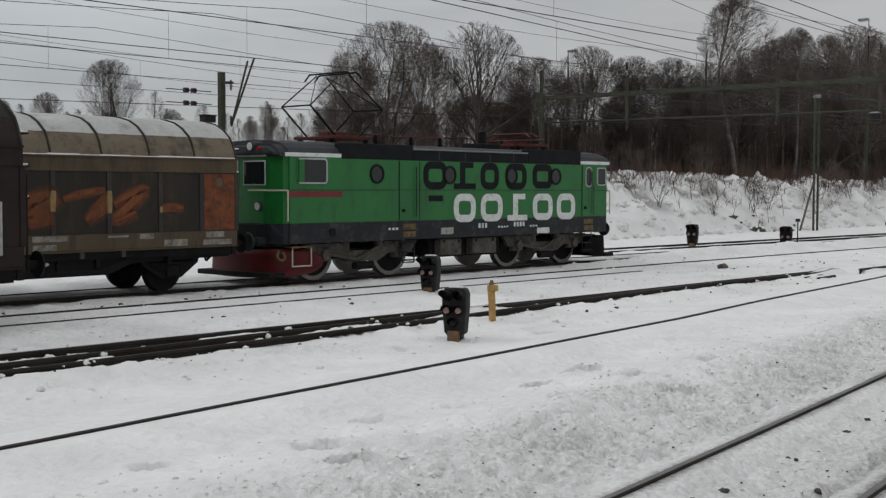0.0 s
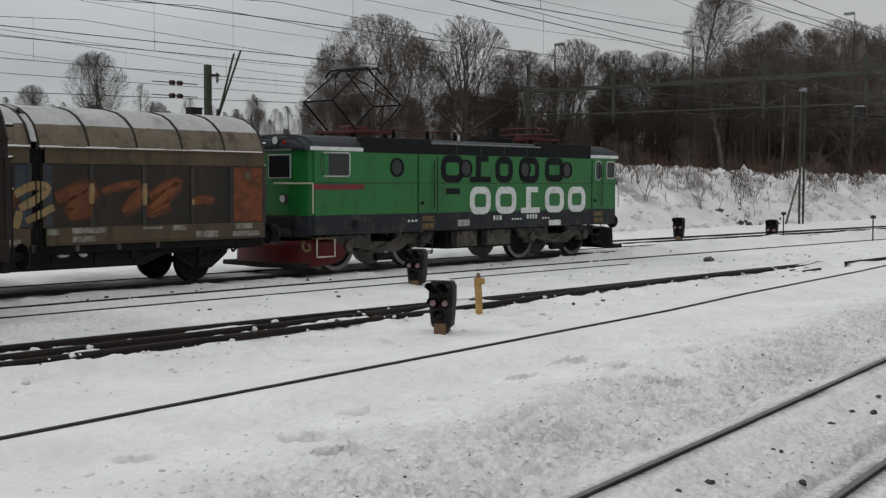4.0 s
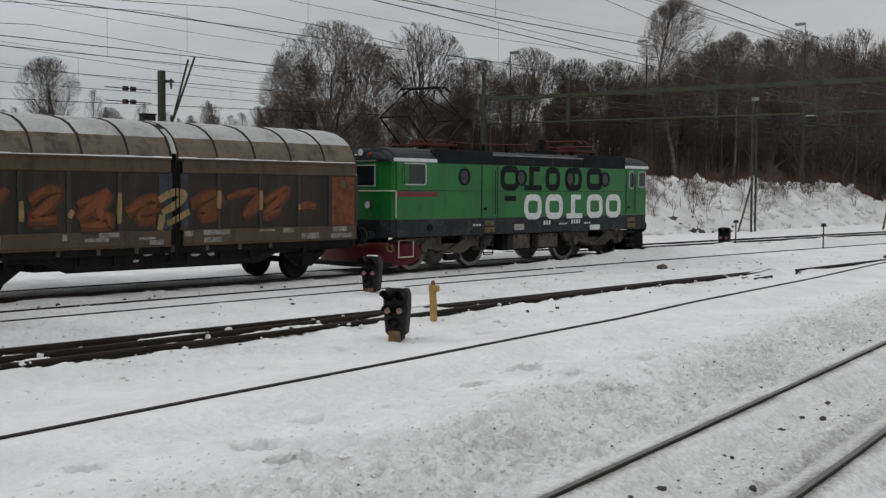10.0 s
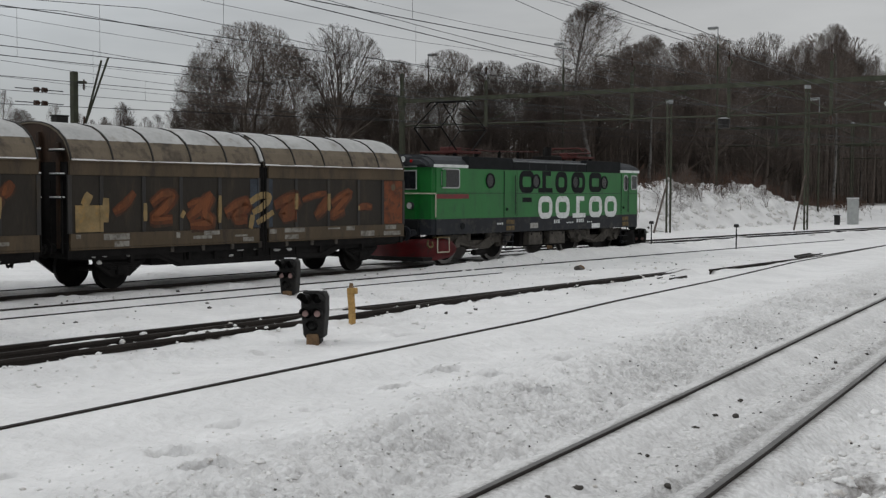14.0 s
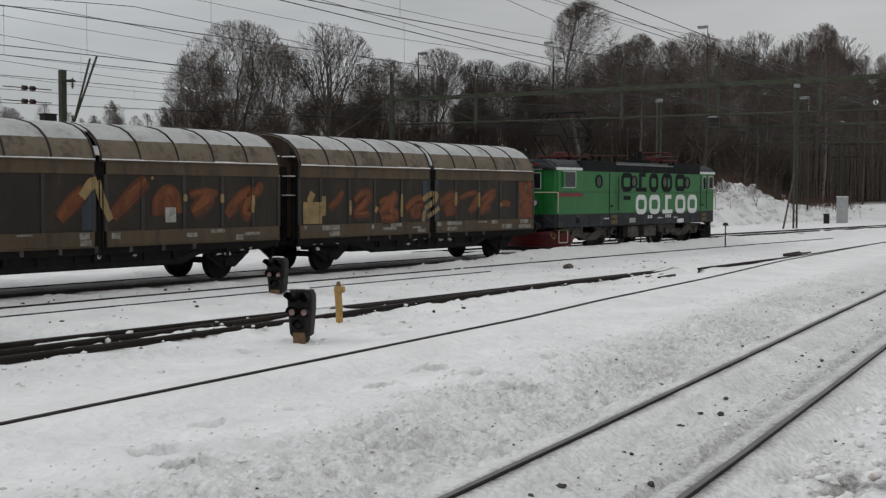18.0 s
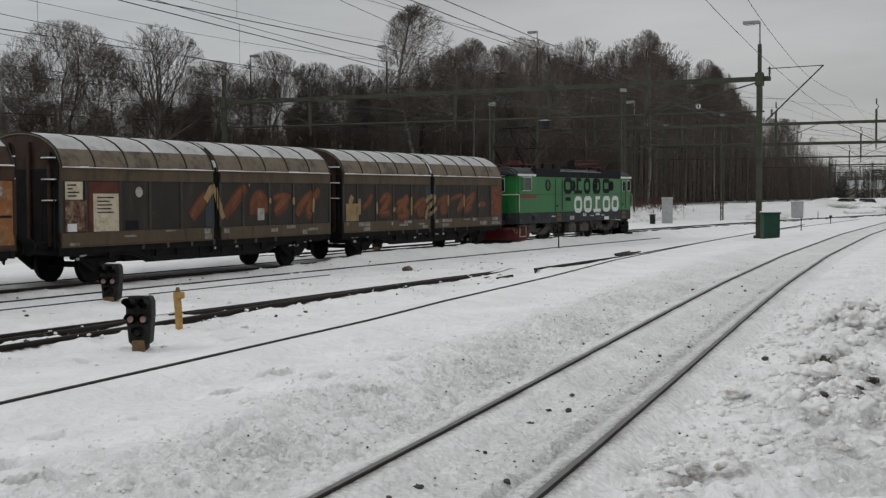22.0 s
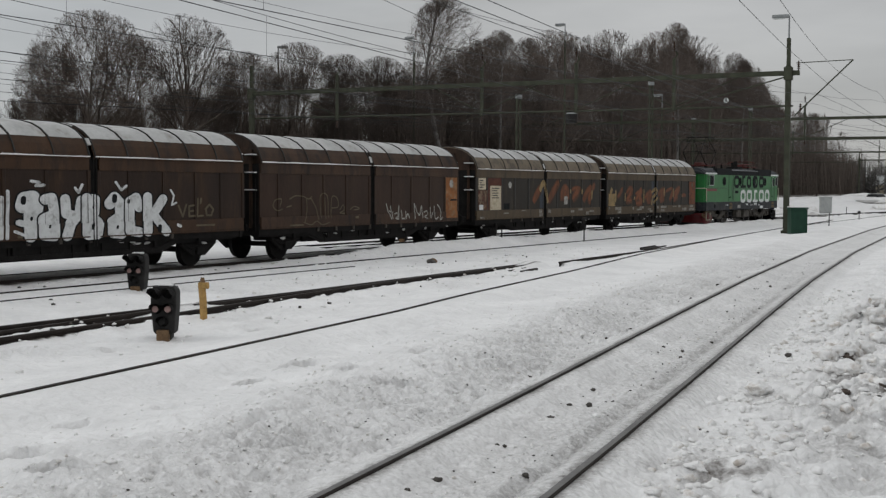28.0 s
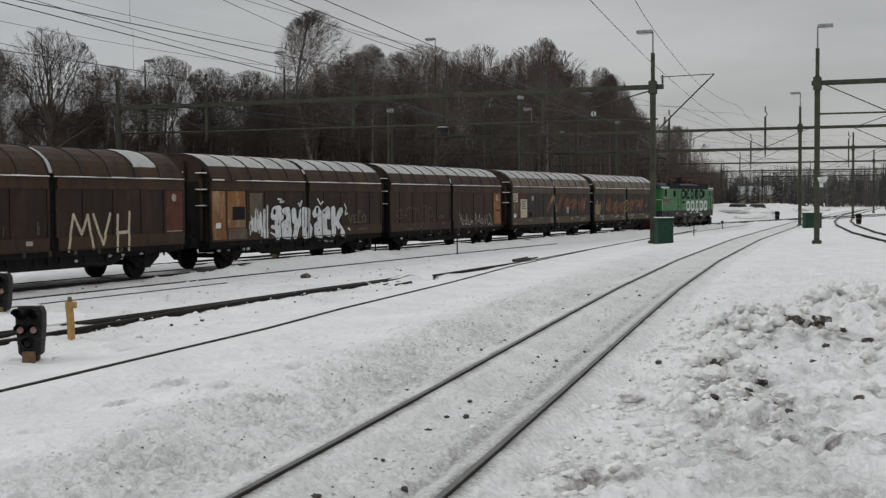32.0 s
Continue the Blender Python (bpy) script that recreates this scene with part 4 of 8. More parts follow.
loco = thing("electric_locomotive", "green electric locomotive with dark grey skirt and lowered pantograph", "locomotive")
TRAIN.append((loco, -LX))
def loco_shell():
    h = LB / 2
    # body: plan with slanted ends, swept up
    def plan(inset, nose):
        return [(h, -0.95 + inset), (h - nose, -LH + inset), (-h + nose, -LH + inset), (-h, -0.95 + inset), (-h, 0.95 - inset), (-h + nose, LH - inset), (h - nose, LH - inset), (h, 0.95 - inset)]
    bm = B()
    prism(bm, plan(0, 0.16), "z", 1.45, 3.05)
    bmesh.ops.bevel(bm, geom=[e for e in bm.edges if abs(e.verts[0].co.z - e.verts[1].co.z) > 1], offset=0.10, segments=3, affect="EDGES")
    part("body", bm, M["green"], loco)
    bm = B()
    prism(bm, plan(0.0, 0.16), "z", 0.96, 1.447)
    bmesh.ops.bevel(bm, geom=[e for e in bm.edges if abs(e.verts[0].co.z - e.verts[1].co.z) > 0.3], offset=0.10, segments=3, affect="EDGES")
    part("skirt", bm, M["loco_dark"], loco, "dark grey lower body")
    # roof
    bm = B()
    r = [(LH, 3.053), (LH - 0.02, 3.14), (LH - 0.12, 3.27), (LH - 0.32, 3.38), (LH - 0.7, 3.45), (0, 3.47)]
    prism(bm, r + [(-y, z) for y, z in r[-2::-1]], "x", -h + 0.25, h - 0.25)
    part("roof", bm, M["loco_roof"], loco, "grey cambered roof")
    for d in (-1, 1):
        bm = B()
        rr = [(LH - 0.03, 3.053), (LH - 0.06, 3.14), (LH - 0.16, 3.25), (LH - 0.36, 3.35), (0, 3.40)]
        prism(bm, rr + [(-y, z) for y, z in rr[-2::-1]], "x", *sorted((d * (h - 0.26), d * (h + 0.10))))
        bmesh.ops.bevel(bm, geom=[e for e in bm.edges if abs(e.verts[0].co.x) > h and abs(e.verts[1].co.x) > h], offset=0.10, segments=3, affect="EDGES")
        part("roof_visor", bm, M["loco_roof"], loco)
        # white line under the roof at the cab
        x0, x1 = sorted((d * (h - 0.12), d * (h - 2.0 if d < 0 else h - 1.65)))
        for s in (-1, 1):
            y0, y1 = sorted((s * (LH - 0.01), s * (LH + 0.012)))
            part("cornice", box(B(), x0, y0, 3.05, x1, y1, 3.145, 0.006), M["white_trim"], loco, "white cornice strip")
        part("cornice", box(B(), *sorted((d * (h - 0.0), d * (h + 0.012)))[:1], -0.95, 3.05, sorted((d * h, d * (h + 0.012)))[1], 0.95, 3.13), M["white_trim"], loco)
    # louvre boxes along the roof edge
    for s in (-1, 1):
        for x0, x1, z1 in ((lx(3.34), lx(5.90), 3.42), (lx(10.76), lx(13.32), 3.45)):
            y0, y1 = sorted((s * (LH - 0.25), s * (LH + 0.02)))
            part("louvre_box", box(B(), x0, y0, 3.03, x1, y1, z1, 0.02), M["black"], loco, "black ventilation box")
        y0, y1 = sorted((s * (LH - 0.2), s * (LH + 0.015)))
        part("roof_side", box(B(), lx(5.91), y0, 3.03, lx(10.75), y1, 3.30, 0.01), M["black"], loco)
        part("roof_rail", box(B(), lx(5.91), y0, 3.305, lx(10.75), y1, 3.345, 0.006), M["galv"], loco, "pale metal roof edge strip")
        for k in range(4):
            part("roof_joint", box(B(), lx(6.9 + k * 1.05), y1 if s > 0 else y0 - 0.008, 3.06, lx(6.93 + k * 1.05), y1 + 0.008 if s > 0 else y0, 3.29), M["loco_roof"], loco)


def ring(bm, cx, cz, w, h, t, y0, y1, n=8, rad=None):
    """Rounded rectangular ring in the xz plane."""
    def loop(w, h, r):
        pts = []
        r = min(r, w / 2, h / 2)
        for qx, qz, a0 in ((1, 1, 0), (-1, 1, 90), (-1, -1, 180), (1, -1, 270)):
            for k in range(n + 1):
                a = radians(a0 + 90 * k / n)
                pts.append((cx + qx * (w / 2 - r) + math.cos(a) * r, cz + qz * (h / 2 - r) + math.sin(a) * r))
        return pts
    r = rad if rad is not None else min(w, h) * 0.42
    o, i = loop(w, h, r), loop(w - 2 * t, h - 2 * t, max(r - t, 0.01))
    V = [[bm.verts.new((x, y, z)) for x, z in lp] for lp in (o, i) for y in (y0, y1)]
    m = len(o)
    for k in range(m):
        j = (k + 1) % m
        bm.faces.new((V[0][k], V[0][j], V[2][j], V[2][k]))
        bm.faces.new((V[1][k], V[3][k], V[3][j], V[1][j]))
        bm.faces.new((V[0][k], V[1][k], V[1][j], V[0][j]))
        bm.faces.new((V[2][k], V[2][j], V[3][j], V[3][k]))
    bmesh.ops.recalc_face_normals(bm, faces=bm.faces[:])
    return bm


def plate(bm, cx, cz, w, h, r, y0, y1, n=8):
    pts = []
    r = min(r, w / 2, h / 2)
    for qx, qz, a0 in ((1, 1, 0), (-1, 1, 90), (-1, -1, 180), (1, -1, 270)):
        for k in range(n + 1):
            a = radians(a0 + 90 * k / n)
            pts.append((cx + qx * (w / 2 - r) + math.cos(a) * r, cz + qz * (h / 2 - r) + math.sin(a) * r))
    prism(bm, pts, "y", y0, y1)
    return bm


def glass_material():
    m = bpy.data.materials.new("cab_glass")
    m.use_nodes = True
    bs = m.node_tree.nodes["Principled BSDF"]
    bs.inputs["Base Color"].default_value = (0.012, 0.014, 0.016, 1)
    bs.inputs["Roughness"].default_value = 0.06
    return m


M["glass"] = glass_material()
M["frame_grey"] = mat("window_frame_grey", (0.40, 0.41, 0.40), 0.5, vary=0.15, scale=4, fine=25, bump=0.03)
M["lamp_lens"] = mat("lamp_lens", (0.55, 0.57, 0.55), 0.15, vary=0.1, bump=0)
M["tail_red"] = mat("tail_lamp_red", (0.35, 0.012, 0.012), 0.2, vary=0.1, bump=0)
M["ochre"] = mat("dirty_ochre", (0.13, 0.092, 0.042), 0.7, vary=0.3, scale=6, fine=25, bump=0.05, stain=(0.05, 0.04, 0.03), stain_amount=0.35)
M["yellow"] = mat("yellow_paint", (0.40, 0.245, 0.085), 0.6, vary=0.2, scale=5, fine=25, bump=0.05, stain=(0.2, 0.13, 0.04), stain_amount=0.3)
M["handrail"] = mat("handrail_pale", (0.45, 0.42, 0.33), 0.5, vary=0.15, bump=0.03)
loco_shell()
YF = -LH  # the side that faces the platform
h_ = LB / 2
for sgn in (-1, 1):
    yo = sgn * LH
    a, b = sorted((yo, yo + sgn * 0.012))
    f0, f1 = sorted((yo, yo + sgn * 0.03))
    # cab side windows
    for x, w, hh, z in ((lx(2.40), 0.94, 0.62, 2.71), (lx(14.42), 0.48, 0.56, 2.68)):
        win = part("cab_window", ring(B(), x, z, w, hh, 0.035, f0, f1, rad=0.10), M["frame_grey"], loco, "cab window with pale frame")
        part("pane", plate(B(), x, z, w - 0.06, hh - 0.06, 0.08, a, b), M["glass"], win)
    part("wind_deflector", box(B(), lx(1.93), min(yo, yo + sgn * 0.06), 2.44, lx(2.10), max(yo, yo + sgn * 0.06), 2.98, 0.012), M["green"], loco)
    # portholes
    for x in (lx(4.58), lx(7.35), lx(10.0), lx(12.08)):
        port = part("porthole", ring(B(), x, 2.66, 0.50, 0.50, 0.05, f0, f1, rad=0.25), M["black"], loco, "round porthole")
        part("pane", plate(B(), x, 2.66, 0.42, 0.42, 0.21, a, b), M["glass"], port)
    # machine room door and cab door
    for x0, x1 in ((lx(5.40), lx(6.15)), (lx(13.42), lx(14.02))):
        dr = part("door", box(B(), x0, a, 1.47, x1, b, 3.0, 0.004), M["green"], loco, "green side door")
        for x in (x0, x1):
            part("door_seal", box(B(), x - 0.018, a, 1.47, x + 0.018, b + 0.004 if sgn > 0 else b, 3.0), M["black"], dr)
        part("handle", cyl(B(), (x0 + 0.14, yo + sgn * 0.012, 1.72), (x0 + 0.14, yo + sgn * 0.05, 1.72), 0.045, n=12), M["black"], dr)
        part("grab_rail", pipe(B(), [(x1 - 0.16, yo + sgn * 0.06, 1.55), (x1 - 0.16, yo + sgn * 0.06, 2.85)], 0.014), M["loco_dark"], dr)
    port = part("cab_door_window", ring(B(), lx(13.74), 2.66, 0.34, 0.62, 0.03, f0, f1, rad=0.15), M["frame_grey"], loco)
    part("pane", plate(B(), lx(13.74), 2.66, 0.28, 0.56, 0.13, *sorted((yo + sgn * 0.012, yo + sgn * 0.02))), M["glass"], port)
    # seams, steps
    part("body_seam", box(B(), lx(1.7), a, 2.245, lx(14.8), yo + sgn * 0.004 if sgn > 0 else a + 0.008, 2.26), M["loco_dark"], loco)
    for x in (lx(5.78), lx(13.75)):
        ld = part("step_ladder", pipe(B(), [(x - 0.24, yo - sgn * 0.06, 0.98), (x - 0.22, yo - sgn * 0.05, 0.36), (x + 0.22, yo - sgn * 0.05, 0.36), (x + 0.24, yo - sgn * 0.06, 0.98)], 0.018), M["loco_dark"], loco)
        for z in (0.40, 0.62, 0.84):
            part("tread", box(B(), x - 0.22, min(yo - sgn * 0.16, yo), z, x + 0.22, max(yo - sgn * 0.16, yo), z + 0.03), M["loco_dark"], ld)
        for z in (1.02, 1.22):
            part("step_recess", box(B(), x - 0.24, a, z, x + 0.24, b, z + 0.15, 0.004), M["ochre"], ld, "dirty yellow step recess")
    # bogies
for bx in (lx(4.37), lx(11.98)):
    bg = part("bogie", box(B(), bx - 1.9, -1.02, 0.52, bx + 1.9, 1.02, 0.78, 0.04), M["under"], loco)
    for dx in (-1.35, 1.35):
        wheelset(bg, bx + dx, 0.65, M["under"], M["tread"])
    for sgn in (-1, 1):
        y0, y1 = sorted((sgn * 1.08, sgn * 1.22))
        bm = B()
        prism(bm, [(bx - 2.0, 0.92), (bx - 1.75, 0.62), (bx - 0.9, 0.62), (bx - 0.55, 0.44), (bx + 0.55, 0.44), (bx + 0.9, 0.62), (bx + 1.75, 0.62), (bx + 2.0, 0.92), (bx + 0.8, 0.92), (bx + 0.5, 0.72), (bx - 0.5, 0.72), (bx - 0.8, 0.92)], "y", y0, y1)
        part("side_frame", bm, M["bogie"], bg, "dusty grey bogie side frame")
        for dx in (-1.35, 1.35):
            bm = B()
            box(bm, bx + dx - 0.20, y0 - 0.02, 0.48, bx + dx + 0.20, y1 + 0.06, 0.84, 0.04)
            cyl(bm, (bx + dx, sgn * 1.18, 0.65), (bx + dx, sgn * 1.34, 0.65), 0.14, n=14)
            part("axle_box", bm, M["bogie"], bg)
        part("link_rod", pipe(B(), [(bx - 1.2, sgn * 1.27, 0.66), (bx - 0.3, sgn * 1.27, 0.50), (bx + 0.5, sgn * 1.27, 0.80)], 0.045, 8), M["bogie"], bg)
        for dx in (-0.6, 0.6):
            part("spring", cyl(B(), (bx + dx, sgn * 1.15, 0.72), (bx + dx, sgn * 1.15, 0.98), 0.13, n=14), M["bogie"], bg)
        part("brake_cylinder", cyl(B(), (bx - 0.3, sgn * 1.2, 0.33), (bx + 0.3, sgn * 1.2, 0.33), 0.1, n=12), M["under"], bg)
part("transformer_tank", box(B(), lx(6.9), -1.15, 0.42, lx(9.9), 1.15, 0.97, 0.05), M["under"], loco)
for sgn in (-1, 1):
    for x0, x1, mt in ((7.08, 7.93, "bogie"), (8.39, 9.43, "bogie")):
        y0, y1 = sorted((sgn * 1.16, sgn * 1.42))
        eq = part("equipment_case", box(B(), lx(x0), y0, 0.48, lx(x1), y1, 0.93, 0.03), M[mt], loco, "dusty grey equipment case")
        for k in (0.15, 0.85):
            part("latch", box(B(), lx(x0 + (x1 - x0) * k) - 0.03, (y0 - 0.02) if sgn < 0 else y1, 0.82, lx(x0 + (x1 - x0) * k) + 0.03, y0 if sgn < 0 else y1 + 0.02, 0.9), M["under"], eq)
# ends: windscreens, lamps, ploughs, buffers
for d in (-1, 1):
    xf = d * h_
    for y in (-0.52, 0.52):
        x0, x1 = sorted((xf, xf + d * 0.025))
        bm = B()
        box(bm, x0, y - 0.42, 2.36, x1, y + 0.42, 2.96, 0.01)
        ws = part("windscreen", bm, M["frame_grey"], loco, "windscreen with pale frame")
        part("pane", box(B(), min(xf + d * 0.02, xf + d * 0.032), y - 0.39, 2.39, max(xf + d * 0.02, xf + d * 0.032), y + 0.39, 2.93), M["glass"], ws)
    for y in (-0.72, 0.72):
        hl = part("headlight", cyl(B(), (xf - d * 0.02, y, 1.86), (xf + d * 0.10, y, 1.86), 0.12, n=18), M["loco_roof"], loco)
        part("lens", cyl(B(), (xf + d * 0.10, y, 1.86), (xf + d * 0.108, y, 1.86), 0.095, n=18), M["lamp_lens"], hl)
    for y in (-0.5, 0.5):
        tl = part("roof_lamp", cyl(B(), (xf - d * 0.2, y, 3.30), (xf + d * 0.14, y, 3.30), 0.12, n=16), M["loco_roof"], loco)
        part("lens", cyl(B(), (xf + d * 0.14, y, 3.30), (xf + d * 0.147, y, 3.30), 0.095, n=16), M["lamp_lens"], tl)
    part("tail_lamp", cyl(B(), (xf + d * 0.02, -0.80, 3.24), (xf + d * 0.13, -0.80, 3.24), 0.045, n=14), M["tail_red"], loco, "red tail lamp")
    part("end_beam", box(B(), min(xf, xf + d * 0.05), -1.0, 0.92, max(xf, xf + d * 0.05), 1.0, 1.42, 0.015), M["black"], loco, "black buffer beam")
    buffers(loco, d * (h_ - 0.03), d, 1.02, M["loco_dark"])
    part("coupler_beam", box(B(), *sorted((d * (h_ - 0.4), d * (h_ - 0.12)))[:1], -1.0, 0.5, sorted((d * (h_ - 0.4), d * (h_ - 0.12)))[1], 1.0, 0.86, 0.03), M["under"], loco)
    # plough: a curved plate that wraps round the end and tapers to a round tip on each side
    bm = B()
    path = [(0.20, 0.0), (0.18, 0.35), (0.12, 0.72), (0.03, 1.05), (-0.12, 1.30), (-0.35, 1.42), (-0.65, 1.46), (-0.95, 1.47), (-1.15, 1.47), (-1.30, 1.46), (-1.36, 1.45)]
    high = [0.80, 0.80, 0.82, 0.83, 0.84, 0.84, 0.83, 0.79, 0.72, 0.62, 0.52]
    low = [0.14, 0.14, 0.15, 0.16, 0.17, 0.18, 0.20, 0.24, 0.30, 0.38, 0.46]
    full = [(x, -y, a, b) for (x, y), a, b in zip(path, low, high)][::-1] + [(x, y, a, b) for (x, y), a, b in zip(path, low, high)][1:]
    rows = []
    for x, y, a, b in full:
        col = []
        for k in range(5):
            u = k / 4
            push = 0.05 * (1 - u) ** 2
            col.append(bm.verts.new((d * (h_ + x + push * (x > -0.2)), y * (1 + 0.012 * (1 - abs(2 * u - 1))), a + (b - a) * u)))
        rows.append(col)
    for a, b in zip(rows[:-1], rows[1:]):
        for k in range(4):
            bm.faces.new((a[k], a[k + 1], b[k + 1], b[k]))
    bmesh.ops.solidify(bm, geom=bm.faces[:], thickness=0.05)
    bmesh.ops.recalc_face_normals(bm, faces=bm.faces[:])
    part("snow_plough", bm, M["red"] if d < 0 else M["under"], loco, "red snow plough" if d < 0 else "", smooth=True)
    part("plough_blade", box(B(), *sorted((d * (h_ - 0.2), d * (h_ + 0.3)))[:1], -1.4, 0.16, sorted((d * (h_ - 0.2), d * (h_ + 0.3)))[1], 1.4, 0.28, 0.02), M["under"], loco)
    for sg in (-1, 1):
        part("corner_rail", pipe(B(), [(xf + d * 0.06, sg * 0.35, 2.24), (xf + d * 0.05, sg * 1.0, 2.24), (d * (h_ - 0.16), sg * (LH + 0.05), 2.24), (d * (h_ - 0.16), sg * (LH + 0.05), 1.50)], 0.02), M["handrail"], loco, "pale corner handrail")
        if d < 0:
            part("foot_step", box(B(), d * (h_ - 0.95), min(sg * 1.30, sg * 1.52), 0.86, d * (h_ - 0.30), max(sg * 1.30, sg * 1.52), 0.90), M["ochre"], loco, "dirty yellow foot step")
            part("brake_hose", pipe(B(), [(d * (h_ - 0.02), sg * 1.36, 0.80), (d * (h_ + 0.06), sg * 1.40, 0.66), (d * (h_ - 0.02), sg * 1.44, 0.56), (d * (h_ - 0.14), sg * 1.46, 0.62), (d * (h_ - 0.10), sg * 1.44, 0.76)], 0.035, 8), M["ochre"], loco, "coiled yellowish brake hose")
            part("step_frame", pipe(B(), [(d * (h_ - 0.35), sg * 1.48, 0.88), (d * (h_ - 0.35), sg * 1.48, 0.42), (d * (h_ - 0.95), sg * 1.48, 0.42), (d * (h_ - 0.95), sg * 1.48, 0.88), (d * (h_ - 0.35), sg * 1.48, 0.88)], 0.02), M["handrail"], loco)
# red stripe along the rear cab
part("stripe", box(B(), lx(1.60), YF - 0.008, 2.08, lx(3.38), YF, 2.22), M["red"], loco, "red stripe")
part("stripe", box(B(), lx(1.60), -YF, 2.08, lx(3.38), -YF + 0.008, 2.22), M["red"], loco, "red stripe")
# livery marks: plain rounded shapes, black above and white below
for sgn in (-1, 1):
    yo = sgn * LH
    y0, y1 = sorted((yo, yo + sgn * 0.006))
    fx = 1 if sgn < 0 else -1

    def mk(s):
        return lx(s) if sgn < 0 else lx(19.3 - s)
    for k, (s, w) in enumerate(((6.78, 0.95), (7.97, 0.91), (9.03, 0.80), (10.2, 0.97), (11.44, 0.95))):
        bm, x = B(), mk(s)
        if k == 1:
            box(bm, x - w / 2, y0, 2.28, x + w / 2, y1, 2.44)
            box(bm, x - 0.20, y0, 2.44, x + 0.02, y1, 2.86)
            box(bm, x - 0.20, y0, 2.86, x + w / 2 - 0.1, y1, 3.02)
        elif k == 4:
            ring(bm, x, 2.66, w, 0.72, 0.21, y0, y1, rad=0.26)
        else:
            ring(bm, x, 2.645, w, 0.75, 0.20, y0, y1, rad=0.30)
        part("livery_mark", bm, M["black"], loco, "large black livery shape")
        if k == 0:
            part("livery_mark", box(B(), x - 0.27, y0, 1.95, x + 0.30, y1, 2.11, 0.002), M["black"], loco, "black livery bar")
    for k, (s, w) in enumerate(((7.97, 0.91), (9.12, 0.95), (10.27, 0.90), (11.46, 0.95), (12.60, 0.92))):
        bm, x = B(), mk(s)
        if k == 2:
            box(bm, x - w / 2, y0, 1.38, x + w / 2, y1, 1.54)
            box(bm, x - 0.20, y0, 1.54, x + 0.02, y1, 1.99)
            box(bm, x - 0.20, y0, 1.99, x + w / 2 - 0.1, y1, 2.15)
        else:
            ring(bm, x, 1.765, w, 0.78, 0.20, y0, y1, rad=0.30)
        part("livery_mark", bm, M["white_trim"], loco, "large white livery shape")
        if k == 3:
            part("livery_mark", box(B(), x - 0.27, y0, 0.985, x + 0.32, y1, 1.15, 0.002), M["white_trim"], loco, "white livery bar")
    for s0, w, z, hh in ((8.55, 0.42, 1.20, 0.13), (9.4, 0.5, 1.19, 0.05), (10.1, 0.55, 1.21, 0.13), (10.85, 0.4, 1.19, 0.05), (5.0, 0.4, 1.22, 0.06)):
        n = max(2, int(w / 0.12))
        for k in range(n):
            x = mk(s0 + w * k / n)
            part("lettering_bar", box(B(), x, y0, z, x + w / n * 0.6, y1, z + hh), M["white_trim"], loco)
    part("plate", box(B(), mk(7.0), y0, 1.06, mk(7.0) + 0.5, y1, 1.24), M["paint_grey"], loco)
    part("filler_cap", cyl(B(), (mk(3.05), yo, 1.21), (mk(3.05), yo + sgn * 0.02, 1.21), 0.11, n=16), M["black"], loco)
for k in range(4):
    part("lettering_bar", box(B(), -h_ - 0.008, -0.78 + k * 0.11, 1.22, -h_, -0.70 + k * 0.11, 1.34), M["white_trim"], loco)
